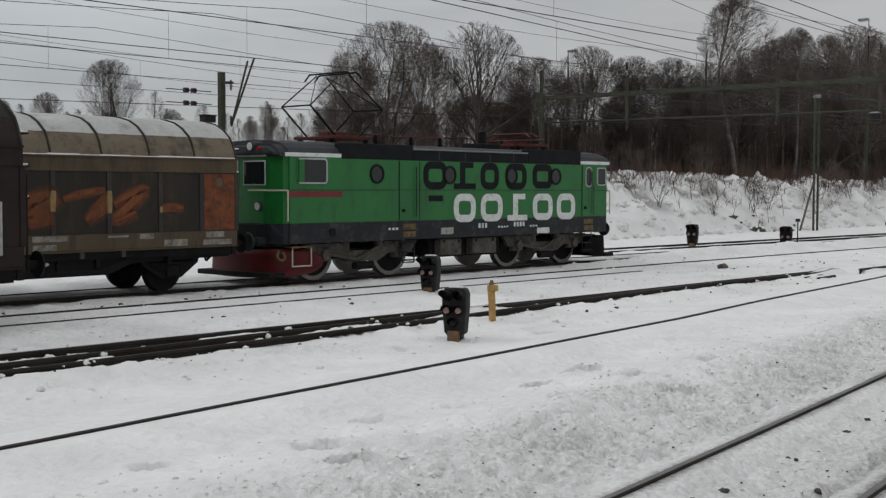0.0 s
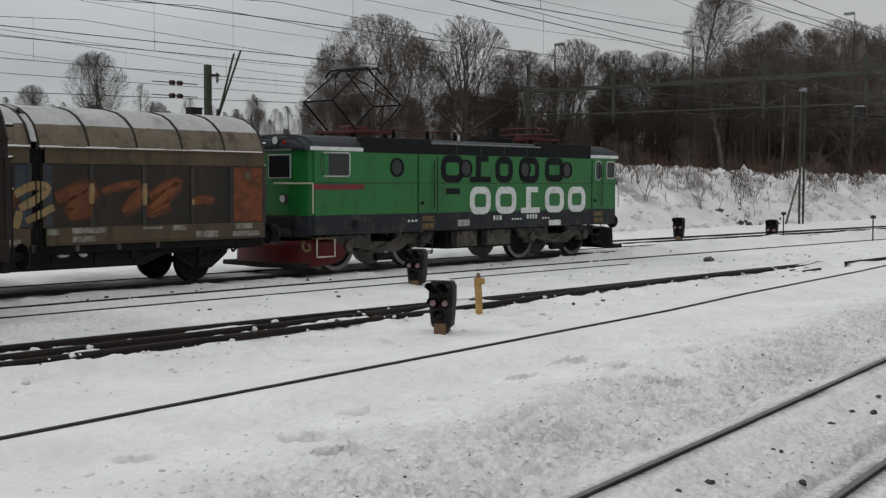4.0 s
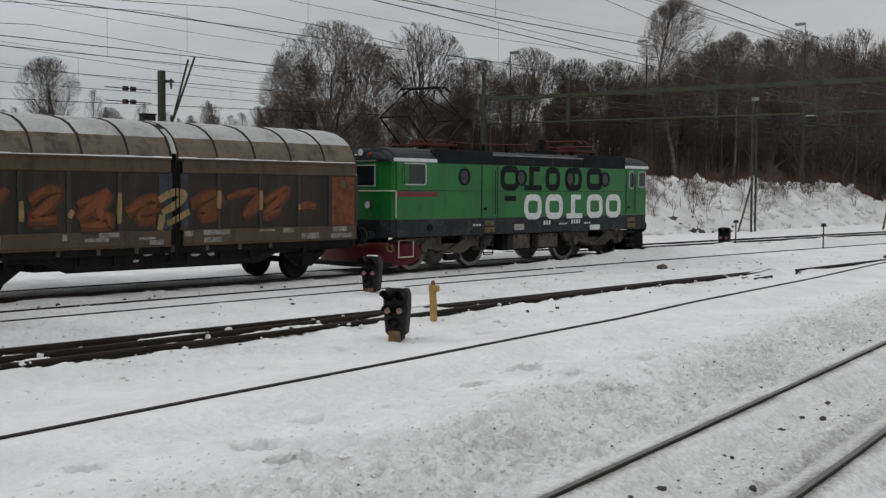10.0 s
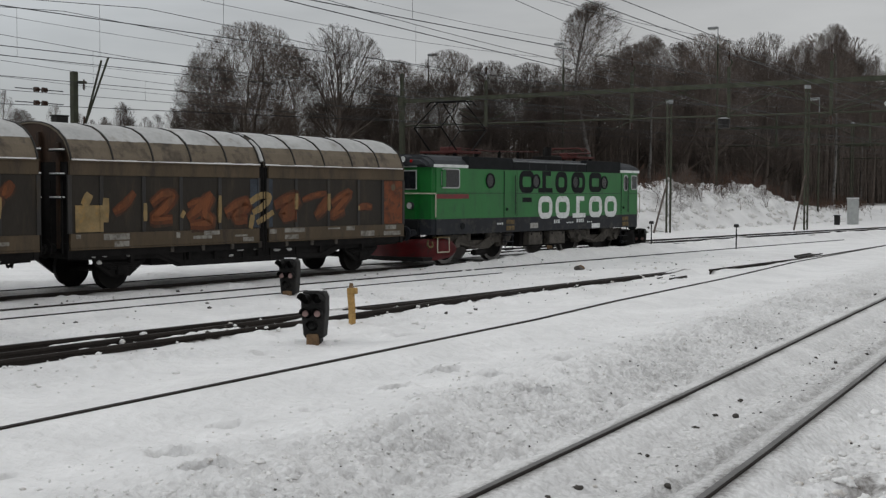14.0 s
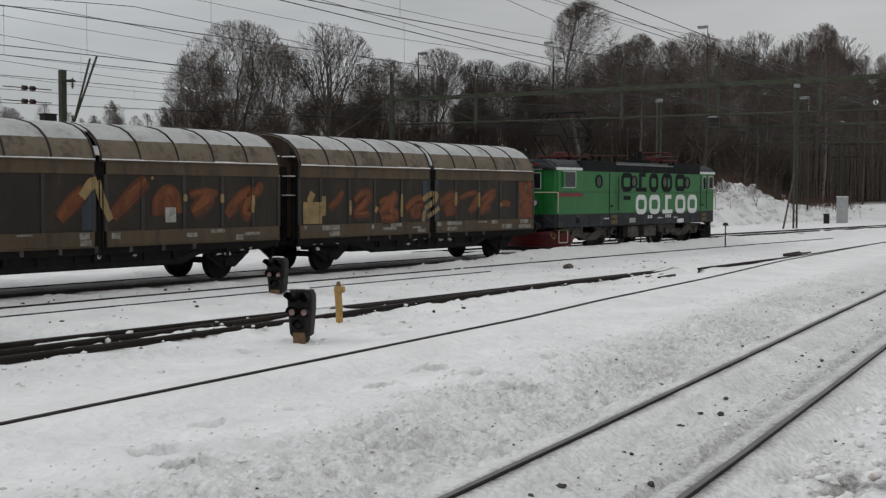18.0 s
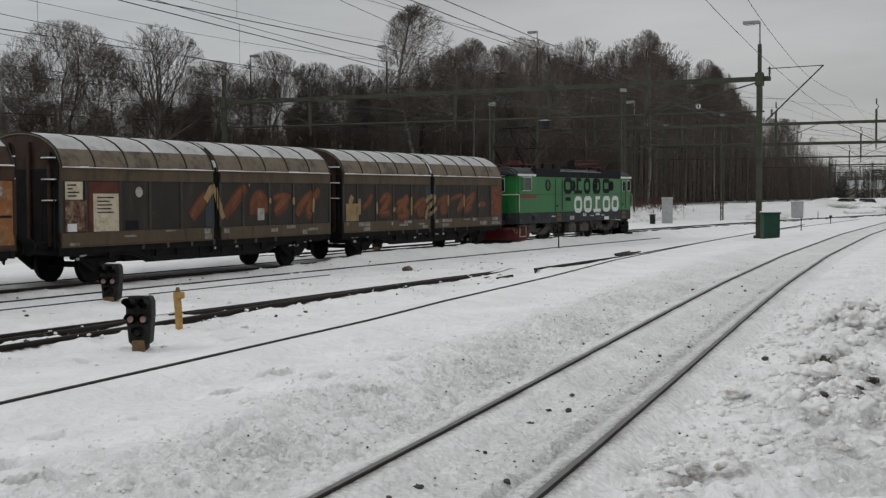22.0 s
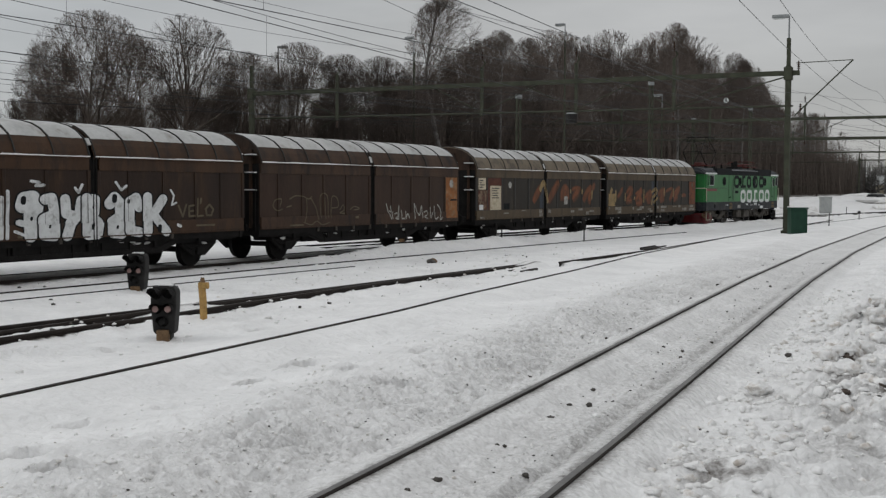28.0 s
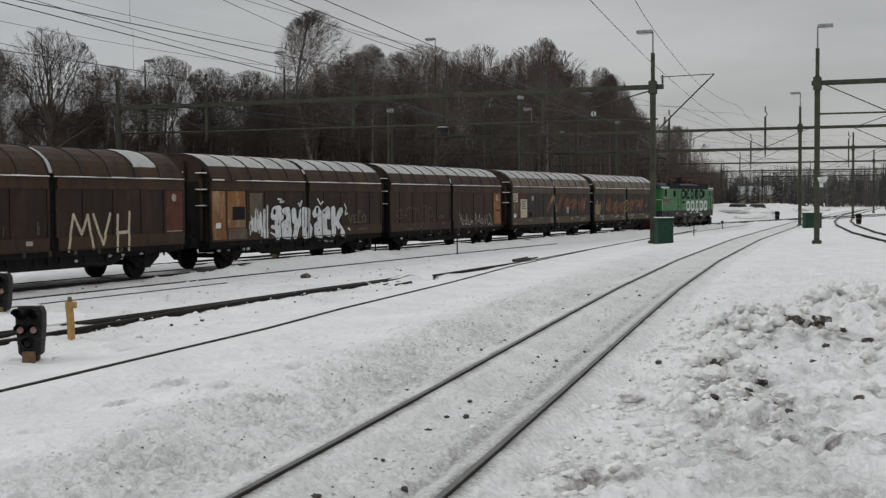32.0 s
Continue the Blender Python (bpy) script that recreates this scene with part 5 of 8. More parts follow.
# roof gear
for px, up in ((lx(4.45), True), (lx(12.0), False)):
    pg = part("pantograph", box(B(), px - 0.7, -0.75, 3.56, px + 0.7, -0.67, 3.64, 0.01), M["panto"], loco, "raised pantograph" if up else "folded red pantograph")
    part("frame_bar", box(B(), px - 0.7, 0.67, 3.56, px + 0.7, 0.75, 3.64, 0.01), M["panto"], pg)
    for x in (-0.65, 0, 0.65):
        part("frame_bar", box(B(), px + x - 0.04, -0.7, 3.56, px + x + 0.04, 0.7, 3.63, 0.01), M["panto"], pg)
    for x in (-0.6, 0.6):
        for y in (-0.6, 0.6):
            bm = B()
            cyl(bm, (px + x, y, 3.42), (px + x, y, 3.56), 0.06, n=10)
            for k in range(3):
                cyl(bm, (px + x, y, 3.445 + k * 0.035), (px + x, y, 3.46 + k * 0.035), 0.085, n=12)
            part("insulator", bm, M["under"], pg)
    part("spring_box", box(B(), px - 0.35, -0.2, 3.62, px + 0.35, 0.2, 3.78, 0.03), M["panto"], pg)
    if up:
        for d in (-1, 1):
            for y in (-0.55, 0.55):
                part("lower_arm", cyl(B(), (px + d * 0.42, y, 3.64), (px + d * 1.27, y * 1.0, 4.38), 0.026, n=8), M["under"], pg)
                part("upper_arm", cyl(B(), (px + d * 1.27, y, 4.38), (px + d * 0.16, y * 0.8, 5.24), 0.018, n=8), M["under"], pg)
            part("cross_tube", cyl(B(), (px + d * 1.27, -0.55, 4.38), (px + d * 1.27, 0.55, 4.38), 0.02, n=8), M["under"], pg)
            part("brace", cyl(B(), (px + d * 1.27, -0.55, 4.38), (px + d * 0.16, 0.44, 5.24), 0.011, n=6), M["under"], pg)
            part("contact_bow", pipe(B(), [(px + d * 0.17, -0.90, 5.12), (px + d * 0.17, -0.72, 5.28), (px + d * 0.17, 0.72, 5.28), (px + d * 0.17, 0.90, 5.12)], 0.022, 8), M["under"], pg)
    else:
        part("folded_arm", pipe(B(), [(px - 0.9, -0.45, 3.72), (px + 0.95, -0.40, 3.80), (px + 0.95, 0.40, 3.80), (px - 0.9, 0.45, 3.72)], 0.03, 8), M["panto"], pg)
        for d in (-0.3, 0.08):
            part("contact_bow", pipe(B(), [(px + d - 0.05, -0.85, 3.83), (px + d, -0.65, 3.95), (px + d, 0.65, 3.95), (px + d - 0.05, 0.85, 3.83)], 0.024, 8), M["panto"], pg)
part("roof_bar", pipe(B(), [(lx(5.3), 0.2, 3.78), (lx(7.0), 0.2, 3.72), (lx(10.2), 0.2, 3.78)], 0.018), M["panto"], loco)
for s in (6.2, 7.6, 8.8):
    bm = B()
    cyl(bm, (lx(s), 0.2, 3.45), (lx(s), 0.2, 3.74), 0.05, n=10)
    for k in range(4):
        cyl(bm, (lx(s), 0.2, 3.48 + k * 0.055), (lx(s), 0.2, 3.50 + k * 0.055), 0.085, n=12)
    part("insulator", bm, M["under"], loco)
bm = B()
box(bm, lx(9.9), -0.5, 3.45, lx(10.7), 0.3, 3.62, 0.03)
cyl(bm, (lx(10.2), -0.2, 3.6), (lx(10.2), -0.2, 3.95), 0.13, n=12)
cyl(bm, (lx(10.5), 0.1, 3.6), (lx(10.5), 0.1, 3.88), 0.1, n=12)
part("main_switch", bm, M["under"], loco)

# ---- woods behind the yard: bare winter trees ----
def tubes(segs, sides, name, material):
    """Tapered tubes for all segments (p0, p1, r0, r1), in one mesh."""
    a = np.array(segs, float)
    p0, p1, r0, r1 = a[:, 0:3], a[:, 3:6], a[:, 6], a[:, 7]
    d = p1 - p0
    d /= np.linalg.norm(d, axis=1)[:, None] + 1e-9
    ref = np.where(np.abs(d[:, 2:3]) > 0.9, np.array([[1.0, 0, 0]]), np.array([[0, 0, 1.0]]))
    u = np.cross(d, ref)
    u /= np.linalg.norm(u, axis=1)[:, None] + 1e-9
    v = np.cross(d, u)
    n, V = len(a), []
    for p, r in ((p0, r0), (p1, r1)):
        for k in range(sides):
            t = 2 * math.pi * k / sides
            V.append(p + (u * math.cos(t) + v * math.sin(t)) * r[:, None])
    V = np.stack(V, 1).reshape(-1, 3)
    base = (np.arange(n) * 2 * sides)[:, None]
    F = np.concatenate([base + np.array([[k, (k + 1) % sides, sides + (k + 1) % sides, sides + k]]) for k in range(sides)], 0)
    me = bpy.data.meshes.new(name)
    me.vertices.add(len(V))
    me.vertices.foreach_set("co", V.astype(np.float32).ravel())
    me.loops.add(F.size)
    me.loops.foreach_set("vertex_index", F.astype(np.int32).ravel())
    me.polygons.add(len(F))
    me.polygons.foreach_set("loop_start", np.arange(0, F.size, 4, dtype=np.int32))
    me.polygons.foreach_set("loop_total", np.full(len(F), 4, np.int32))
    me.update()
    me.materials.append(material)
    return me


def grow(seed, height=14.0, base=0.2, rx=0.27, limbs=10, wide=55, narrow=18, up=0.10, lead=0.8, trunk_r=0.2, subs=8, twigs_each=7, twiglets=3, stems=1, droop=0.0, fine=1.0, limb_r=0.5, split=(22, 42)):
    """Segments of one bare tree: trunk and limbs that fan out to an egg-shaped hull, and the twigs between them."""
    rnd = random.Random(seed)
    wood, thin = [], []
    mid, half, radius = height * (base + 1) / 2, height * (1 - base) / 2, rx * height
    uneven = [rnd.uniform(0.84, 1.10) for _ in range(9)]

    def room(p, d):
        """Way left from p along d to the hull of the crown."""
        a = (math.atan2(p.y + d.y, p.x + d.x) / (2 * math.pi) % 1.0) * 9
        f = radius * (uneven[int(a) % 9] * (1 - a % 1) + uneven[(int(a) + 1) % 9] * (a % 1))
        o = Vector((p.x / f, p.y / f, (p.z - mid) / half))
        v = Vector((d.x / f, d.y / f, d.z / half))
        aa, bb, cc = v.dot(v), 2 * o.dot(v), o.dot(o) - 1
        k = bb * bb - 4 * aa * cc
        return max((-bb + math.sqrt(k)) / (2 * aa), 0.0) if k > 0 else 0.0

    def put(p, q, r0, r1):
        (wood if r0 > 0.03 else thin).append((*p, *q, max(r0, 0.0050 * fine), max(r1, 0.0034 * fine)))

    def turned(d, angle):
        ax = d.orthogonal().normalized()
        ax.rotate(Matrix.Rotation(rnd.uniform(0, 2 * math.pi), 3, d))
        n = d.copy()
        n.rotate(Matrix.Rotation(radians(angle), 3, ax))
        return n

    def axis(p, d, length, r, level):
        n = (6, 4, 2, 1)[level]
        kids = (subs, twigs_each, twiglets, 0)[level]
        marks = sorted(0.14 + 0.86 * (k + rnd.random()) / kids for k in range(kids))
        q, dd = p.copy(), d.copy()
        for i in range(n):
            dd = (dd + Vector((rnd.gauss(0, 0.07), rnd.gauss(0, 0.07), rnd.gauss(0, 0.05) + up * 0.8 - droop * level))).normalized()
            e = q + dd * length / n
            ra, rb = r * (1 - 0.80 * i / n), r * (1 - 0.80 * (i + 1) / n)
            put(q, e, ra, rb)
            while marks and marks[0] <= (i + 1) / n + 1e-6:
                t = marks.pop(0)
                o = q.lerp(e, t * n - i)
                w = (turned(dd, rnd.uniform(*split)) + Vector((0, 0, 0.14 - droop))).normalized()
                ln = min(room(o, w) * rnd.uniform(0.82, 1.04), length * (0.78 - 0.42 * t) * rnd.uniform(0.8, 1.2))
                if ln > height * 0.014:
                    axis(o, w, ln, max(ra * 0.48, 0.0062 * fine), level + 1)
            q = e

    for s in range(stems):
        foot = Vector((rnd.gauss(0, 0.25), rnd.gauss(0, 0.25), -0.3)) if stems > 1 else Vector((0, 0, -0.3))
        d = Vector((foot.x * 0.3 + rnd.gauss(0, 0.05), foot.y * 0.3 + rnd.gauss(0, 0.05), 1)).normalized()
        r = trunk_r / math.sqrt(stems) * 1.1
        q, n = foot, 10
        top = height * lead
        many = max(2, round(limbs / stems))
        low = max(base * height, 0.3)
        marks = sorted(low + (top - low) * ((k + rnd.random() * 0.8) / many) ** 0.9 for k in range(many))
        turn = rnd.uniform(0, 6.28)
        for i in range(n):
            d = (d + Vector((rnd.gauss(0, 0.03) - q.x * 0.05, rnd.gauss(0, 0.03) - q.y * 0.05, 0.05))).normalized()
            e = q + d * (top + 0.3) / n
            ra, rb = r * (1 - 0.72 * i / n), r * (1 - 0.72 * (i + 1) / n)
            put(q, e, ra, rb)
            while marks and marks[0] <= e.z:
                z = marks.pop(0)
                u = min(max((z - low) / (top - low + 0.01), 0), 1)
                turn += 2.4 + rnd.gauss(0, 0.3)
                a = radians(wide + (narrow - wide) * u + rnd.gauss(0, 5))
                o = q.lerp(e, min(max((z - q.z) / max(e.z - q.z, 0.01), 0), 1))
                w = Vector((math.sin(a) * math.cos(turn), math.sin(a) * math.sin(turn), math.cos(a)))
                axis(o, w, room(o, w) * rnd.uniform(0.86, 1.0), max(ra * limb_r * rnd.uniform(0.84, 1.2), 0.022), 0)
            q = e
        axis(q, d, room(q, d) * 0.97, r * 0.28, 0)
    return wood, thin


TREE_KINDS = {
    "dome": dict(height=12.0, base=0.10, rx=0.31, limbs=15, wide=56, narrow=20, up=0.06, lead=0.46, trunk_r=0.26, subs=10, twigs_each=8, twiglets=3, stems=2, fine=1.3, limb_r=0.46),
    "open": dict(height=12.0, base=0.18, rx=0.29, limbs=11, wide=54, narrow=22, up=0.06, lead=0.55, trunk_r=0.26, subs=9, twigs_each=7, twiglets=3, fine=1.35, limb_r=0.54),
    "bushy": dict(height=11.0, base=0.08, rx=0.25, limbs=14, wide=46, narrow=14, up=0.08, lead=0.55, trunk_r=0.22, subs=8, twigs_each=7, twiglets=3, stems=3, fine=1.1, limb_r=0.42),
    "birch": dict(height=15.5, base=0.20, rx=0.15, limbs=32, wide=40, narrow=18, up=0.07, lead=0.90, trunk_r=0.13, subs=8, twigs_each=7, twiglets=3, droop=0.05, fine=1.15, limb_r=0.26),
    "pole": dict(height=13.0, base=0.30, rx=0.15, limbs=16, wide=48, narrow=18, up=0.08, lead=0.88, trunk_r=0.13, subs=6, twigs_each=5, twiglets=2, fine=1.1, limb_r=0.34),
    "shrub": dict(height=5, base=0.02, rx=0.35, limbs=12, wide=40, narrow=12, up=0.06, lead=0.5, trunk_r=0.09, subs=6, twigs_each=4, twiglets=2, stems=4),
    "brush": dict(height=5, base=0.02, rx=0.40, limbs=8, wide=46, narrow=16, up=0.05, lead=0.5, trunk_r=0.07, subs=5, twigs_each=4, twiglets=0, stems=4)}
TREE_MESHES = {}
for ti_, (kind, kw) in enumerate(TREE_KINDS.items()):
    for var in range(3 if kind in ("dome", "bushy", "pole") else 2):
        wood, twigs = grow(100 + 10 * ti_ + var, **kw)
        bark = M["birch"] if kind == "birch" else M["bark"]
        TREE_MESHES[kind, var] = (tubes(wood, 5, "trunk", bark), tubes(twigs, 3, "crown", M["twig"]), max(max(q[5] for q in twigs), max(q[5] for q in wood)))
TREE_LABEL = {"dome": "bare broad-crowned deciduous tree in winter", "open": "bare deciduous tree with open branches", "bushy": "bare many-stemmed deciduous tree", "birch": "tall slender birch without leaves", "pole": "thin straight bare forest tree", "shrub": "low bare thicket of thin stems", "brush": "bare brush"}


def ground_at(p):
    q = Vector((p[0], p[1], 0))
    s, l = q.dot(U), q.dot(NR) - LAT0
    return float(ground_height(np.array([s]), np.array([l]))[0])


def plant(x, y, kind, height, rnd, wide=1.0, z=None):
    var = rnd.randrange(3 if kind in ("dome", "bushy", "pole") else 2)
    wood, twigs, h0 = TREE_MESHES[kind, var]
    z0 = ground_at((x, y)) - 0.15 if z is None else z
    t = thing("tree", TREE_LABEL[kind], "tree", group="bare trees behind the yard")
    az = math.degrees(math.atan2(x, y))
    if az > 25:
        height = min(height, 2.2 + math.hypot(x, y) * float(np.interp(az, (25, 26, 27, 27.7, 28.3, 30.2, 31, 31.7), (0.13, 0.112, 0.098, 0.078, 0.062, 0.058, 0.044, 0.03))))
        wide *= 0.75
    k = (height - z0) / h0
    t.matrix_basis = pose(x, y, z0, 0, 0, rnd.uniform(0, 360)) @ Matrix.Diagonal((k * wide, k * wide, k, 1))
    part("trunk", wood, None, t)
    part("crown", twigs, None, t)


def by_bearing(az, dist):
    a = radians(az)
    return math.sin(a) * dist, math.cos(a) * dist


rnd_t = random.Random(5)
for az, dist, hh, kind, wide in ((-2.45, 88, 14.2, "dome", 1.35), (-4.2, 92, 12.4, "dome", 1.1), (-0.7, 93, 13.2, "dome", 1.15), (1.5, 90, 14.4, "open", 1.25), (3.0, 95, 12.0, "dome", 1.0), (-14.9, 100, 12.4, "bushy", 1.25), (-17.6, 104, 10.0, "bushy", 1.1),
                                 (4.1, 92, 12.1, "bushy", 1.4), (6.6, 94, 13.1, "dome", 1.1), (8.6, 96, 12.5, "bushy", 1.3), (10.4, 97, 12.4, "bushy", 1.35)):
    plant(*by_bearing(az, dist), kind, hh, rnd_t, wide)
for az, dist, hh, kind, wide in ((13.3, 99, 17.4, "birch", 1.75), (15.8, 106, 15.6, "birch", 1.2), (18.2, 112, 16.4, "dome", 1.2), (20.9, 122, 17.6, "dome", 1.15), (23.8, 136, 20.0, "birch", 1.0), (25.5, 145, 17.5, "pole", 0.9), (26.8, 160, 18.8, "birch", 0.85), (28.2, 185, 17.0, "pole", 1.1), (30.0, 220, 16.0, "pole", 1.2), (31.0, 255, 15.0, "pole", 1.3)):
    plant(*by_bearing(az, dist), kind, hh, rnd_t, wide)


def wood_edge(az):
    return 84 if az < 5 else 84 + (az - 5) ** 2 * 0.16 + max(az - 20, 0) ** 2 * 0.75


# second rows, filled in at random behind the edge of the woods
for k in range(120):
    az = 3.0 + 27.5 * (k + rnd_t.random()) / 120
    dist = wood_edge(az) * rnd_t.uniform(1.02, 1.3)
    if az < 11 and k % 3 == 0:
        continue
    line_h = (11.0 if az < 12 else 12.8) * dist / 95
    plant(*by_bearing(az, dist), rnd_t.choice(("bushy", "pole", "pole", "open", "birch") if az > 11 else ("bushy", "pole", "bushy", "open")), line_h * rnd_t.uniform(0.62, 1.03), rnd_t, rnd_t.uniform(0.8, 1.15))
for az in (-8.9, -8.3, -7.8, -7.2, -6.6, -6.1, -5.6, -5.2, -4.9, -4.4, -3.9, -3.4, -2.9, -2.4, -1.8, -1.2, -0.7, -0.2, 0.5, 0.8, 1.1, 2.0, 2.3, 2.6, 3.0, 3.5):
    plant(*by_bearing(az + rnd_t.uniform(-0.3, 0.3), rnd_t.uniform(92, 112)), "pole" if az < -5 else "bushy", 8.6 if az < -5 else rnd_t.uniform(8.5, 10.6), rnd_t, 1.15)
for k in range(40):
    az = -20.8 + 15.6 * (k + rnd_t.random()) / 40
    plant(*by_bearing(az, rnd_t.uniform(100, 128)), "pole" if k % 3 else "bushy", rnd_t.uniform(6.4, 9.8 if k % 4 else 10.8), rnd_t, rnd_t.uniform(0.7, 1.1))


def far_woods():
    """Dense stems and brush deeper in the woods, too many to count."""
    rnd = random.Random(77)
    segs = []
    for k in range(6200):
        az = rnd.uniform(4, 32.0) if k % 6 else rnd.uniform(-5, 5)
        dist = wood_edge(az) * rnd.uniform(1.08, 1.5)
        x, y = by_bearing(az, dist)
        if az < 11 and rnd.random() < 0.6:
            continue
        h = (rnd.uniform(2.5, 7.5) if az > 10 else rnd.uniform(2.0, 6.5)) * (1 + (dist - 90) * 0.002)
        z0 = 2.0 if az > 4 else 0.6
        lean = (rnd.gauss(0, 0.05) * h, rnd.gauss(0, 0.05) * h)
        r = rnd.uniform(0.03, 0.13)
        p0, p1 = (x, y, z0), (x + lean[0], y + lean[1], z0 + h)
        segs.append((*p0, *p1, r, r * 0.35))
        for j in range(5):
            t = rnd.uniform(0.2, 1.0)
            q = [a + (b - a) * t for a, b in zip(p0, p1)]
            ln = rnd.uniform(0.6, 2.2)
            a = rnd.uniform(0, 6.28)
            segs.append((*q, q[0] + math.cos(a) * ln * 0.7, q[1] + math.sin(a) * ln * 0.7, q[2] + ln * rnd.uniform(0.1, 0.8), 0.022, 0.012))
    for k in range(2600):
        az = rnd.uniform(22.5, 31.6)
        dist = wood_edge(az) * rnd.uniform(1.0, 1.3)
        x, y = by_bearing(az, dist)
        top = dist * float(np.interp(az, (22, 25, 27, 28.3, 30.2, 31, 31.7), (0.10, 0.095, 0.08, 0.055, 0.05, 0.038, 0.025)))
        h = top * rnd.uniform(0.35, 1.0)
        r = rnd.uniform(0.04, 0.12)
        p0, p1 = (x, y, 1.0), (x + rnd.gauss(0, 0.03) * h, y + rnd.gauss(0, 0.03) * h, 1.0 + h)
        segs.append((*p0, *p1, r, r * 0.3))
        for j in range(9):
            t = rnd.uniform(0.2, 0.98)
            q = [a + (b - a) * t for a, b in zip(p0, p1)]
            ln = rnd.uniform(0.8, 2.6) * (1.2 - 0.7 * t)
            a = rnd.uniform(0, 6.28)
            segs.append((*q, q[0] + math.cos(a) * ln * 0.6, q[1] + math.sin(a) * ln * 0.6, q[2] + ln * rnd.uniform(0.3, 0.9), 0.026, 0.012))
    tagged(new("far_woods", tubes(segs, 3, "far_woods", M["bark"])), "dense dark brown leafless woods behind the yard", "woods", kind="stuff")


far_woods()


def distant_forest():
    """Low belt of far spruce and birch woods that closes the view beyond the yard."""
    rnd = random.Random(78)
    dark, pale = [], []
    for k in range(5200):
        right = k % 6
        az = rnd.uniform(29.0, 62) if right else rnd.uniform(-60, 29)
        dist = rnd.uniform(330, 460)
        x, y = by_bearing(az, dist)
        h = (rnd.uniform(5, 10.5) + 3.0 * float(vnoise(np.array([az * 1.1]), np.array([0.5]), 5)[0])) * dist / 390 if right else rnd.uniform(4, 7)
        if k % 5 < 1:
            dark.append((x, y, 0, x, y, h, 0.16, 0.03))
            for j in range(16):
                a, f = rnd.uniform(0, 6.28), (j + rnd.random()) / 16
                z, ln = h * (0.08 + 0.9 * f), (1 - f) * rnd.uniform(1.4, 2.4) + 0.25
                dark.append((x, y, z + ln * 0.25, x + math.cos(a) * ln, y + math.sin(a) * ln, z - ln * 0.15, 0.34 * (1.1 - f), 0.08))
        else:
            grp = pale if k % 5 < 3 else dark
            grp.append((x, y, 0, x + rnd.gauss(0, 0.4), y, h, 0.13, 0.03))
            for j in range(13):
                a, f = rnd.uniform(0, 6.28), rnd.uniform(0.1, 0.95)
                ln = (1.15 - f) * rnd.uniform(1.2, 2.6)
                grp.append((x, y, h * f, x + math.cos(a) * ln * 0.6, y + math.sin(a) * ln * 0.6, h * f + ln * 0.7, 0.075, 0.03))
    tagged(new("distant_forest", tubes(dark, 4, "distant_forest", M["spruce"])), "distant dark belt of spruce forest", "forest", kind="stuff")
    tagged(new("distant_birches", tubes(pale, 3, "distant_birches", M["frosted"])), "distant bare frosted birches among spruces", "forest", kind="stuff")


# distance haze is painted into both forest colours, which makes them paler and greyer
M["frosted"] = mat("hazed_frosted_twigs", (0.15, 0.142, 0.135), 0.95, vary=0.3, scale=0.15, fine=2, bump=0)
M["spruce"] = mat("hazed_far_spruce", (0.075, 0.071, 0.066), 0.95, vary=0.4, scale=0.15, fine=2, bump=0)
distant_forest()
for k in range(64):
    s_ = rnd_t.uniform(34, 112)
    l_ = -15.0 + 0.012 * s_ + rnd_t.uniform(-2.0, 3.6)
    p_ = yard(s_, l_)
    sh = TREE_MESHES["brush", k % 2]
    b_ = thing("bush", "low reddish-brown leafless bush on the snow bank", "bush", group="bushes on the snow bank")
    kk = rnd_t.uniform(0.9, 2.2) / sh[2]
    b_.matrix_basis = pose(p_.x, p_.y, ground_at((p_.x, p_.y)) - 0.1, rnd_t.uniform(-25, 25), rnd_t.uniform(-25, 25), rnd_t.uniform(0, 360)) @ Matrix.Diagonal((kk * 1.5, kk * 1.5, kk, 1))
    part("stem", sh[0], None, b_)
    part("crown", sh[1], None, b_)


def bank_brush():
    """Reddish stems and dead grass along the top and face of the snow bank."""
    rnd = random.Random(79)
    S = np.array([rnd.uniform(30, 128) for _ in range(1300)])
    L = np.array([-14.6 + rnd.gauss(0, 0.9) if k % 9 else -12.2 + rnd.gauss(0, 1.2) for k in range(1300)]) + 0.012 * S
    L = np.where(fbm(S * 0.16, L * 0.3, 91) > 0.52, L, -15.2 + 0.012 * S + (L + 14) * 0.2)
    Z = ground_height(S, L)
    segs = []
    for s, l, z in zip(S, L, Z):
        h = 0.3 + 1.1 * rnd.random() ** 2
        p, q = yard(s, l, z - 0.05), yard(s + rnd.gauss(0, 0.35) * h, l + rnd.gauss(0, 0.35) * h, z + h)
        segs.append((*p, *q, 0.02, 0.008))
        for j in range(3):
            t = rnd.uniform(0.3, 0.9)
            m = p.lerp(q, t)
            segs.append((*m, m.x + rnd.gauss(0, 0.25), m.y + rnd.gauss(0, 0.25), m.z + rnd.uniform(0.1, 0.5), 0.012, 0.006))
    tagged(new("bank_brush", tubes(segs, 3, "bank_brush", M["dead_stems"])), "reddish-brown dead stems and brush on the snow bank", "brush", kind="stuff")


M["dead_stems"] = mat("dead_stems", (0.105, 0.062, 0.045), 0.9, vary=0.35, scale=0.6, fine=6, bump=0)
bank_brush()

# ---- catenary gantries, masts, wires ----
M["signal_black"] = mat("signal_black", (0.022, 0.021, 0.020), 0.7, vary=0.35, scale=6, fine=40, bump=0.15)
M["insul"] = mat("brown_insulator", (0.05, 0.028, 0.02), 0.25, vary=0.15, bump=0)
M["lamp_head"] = mat("lamp_head_grey", (0.24, 0.25, 0.25), 0.5, vary=0.15, bump=0.03)


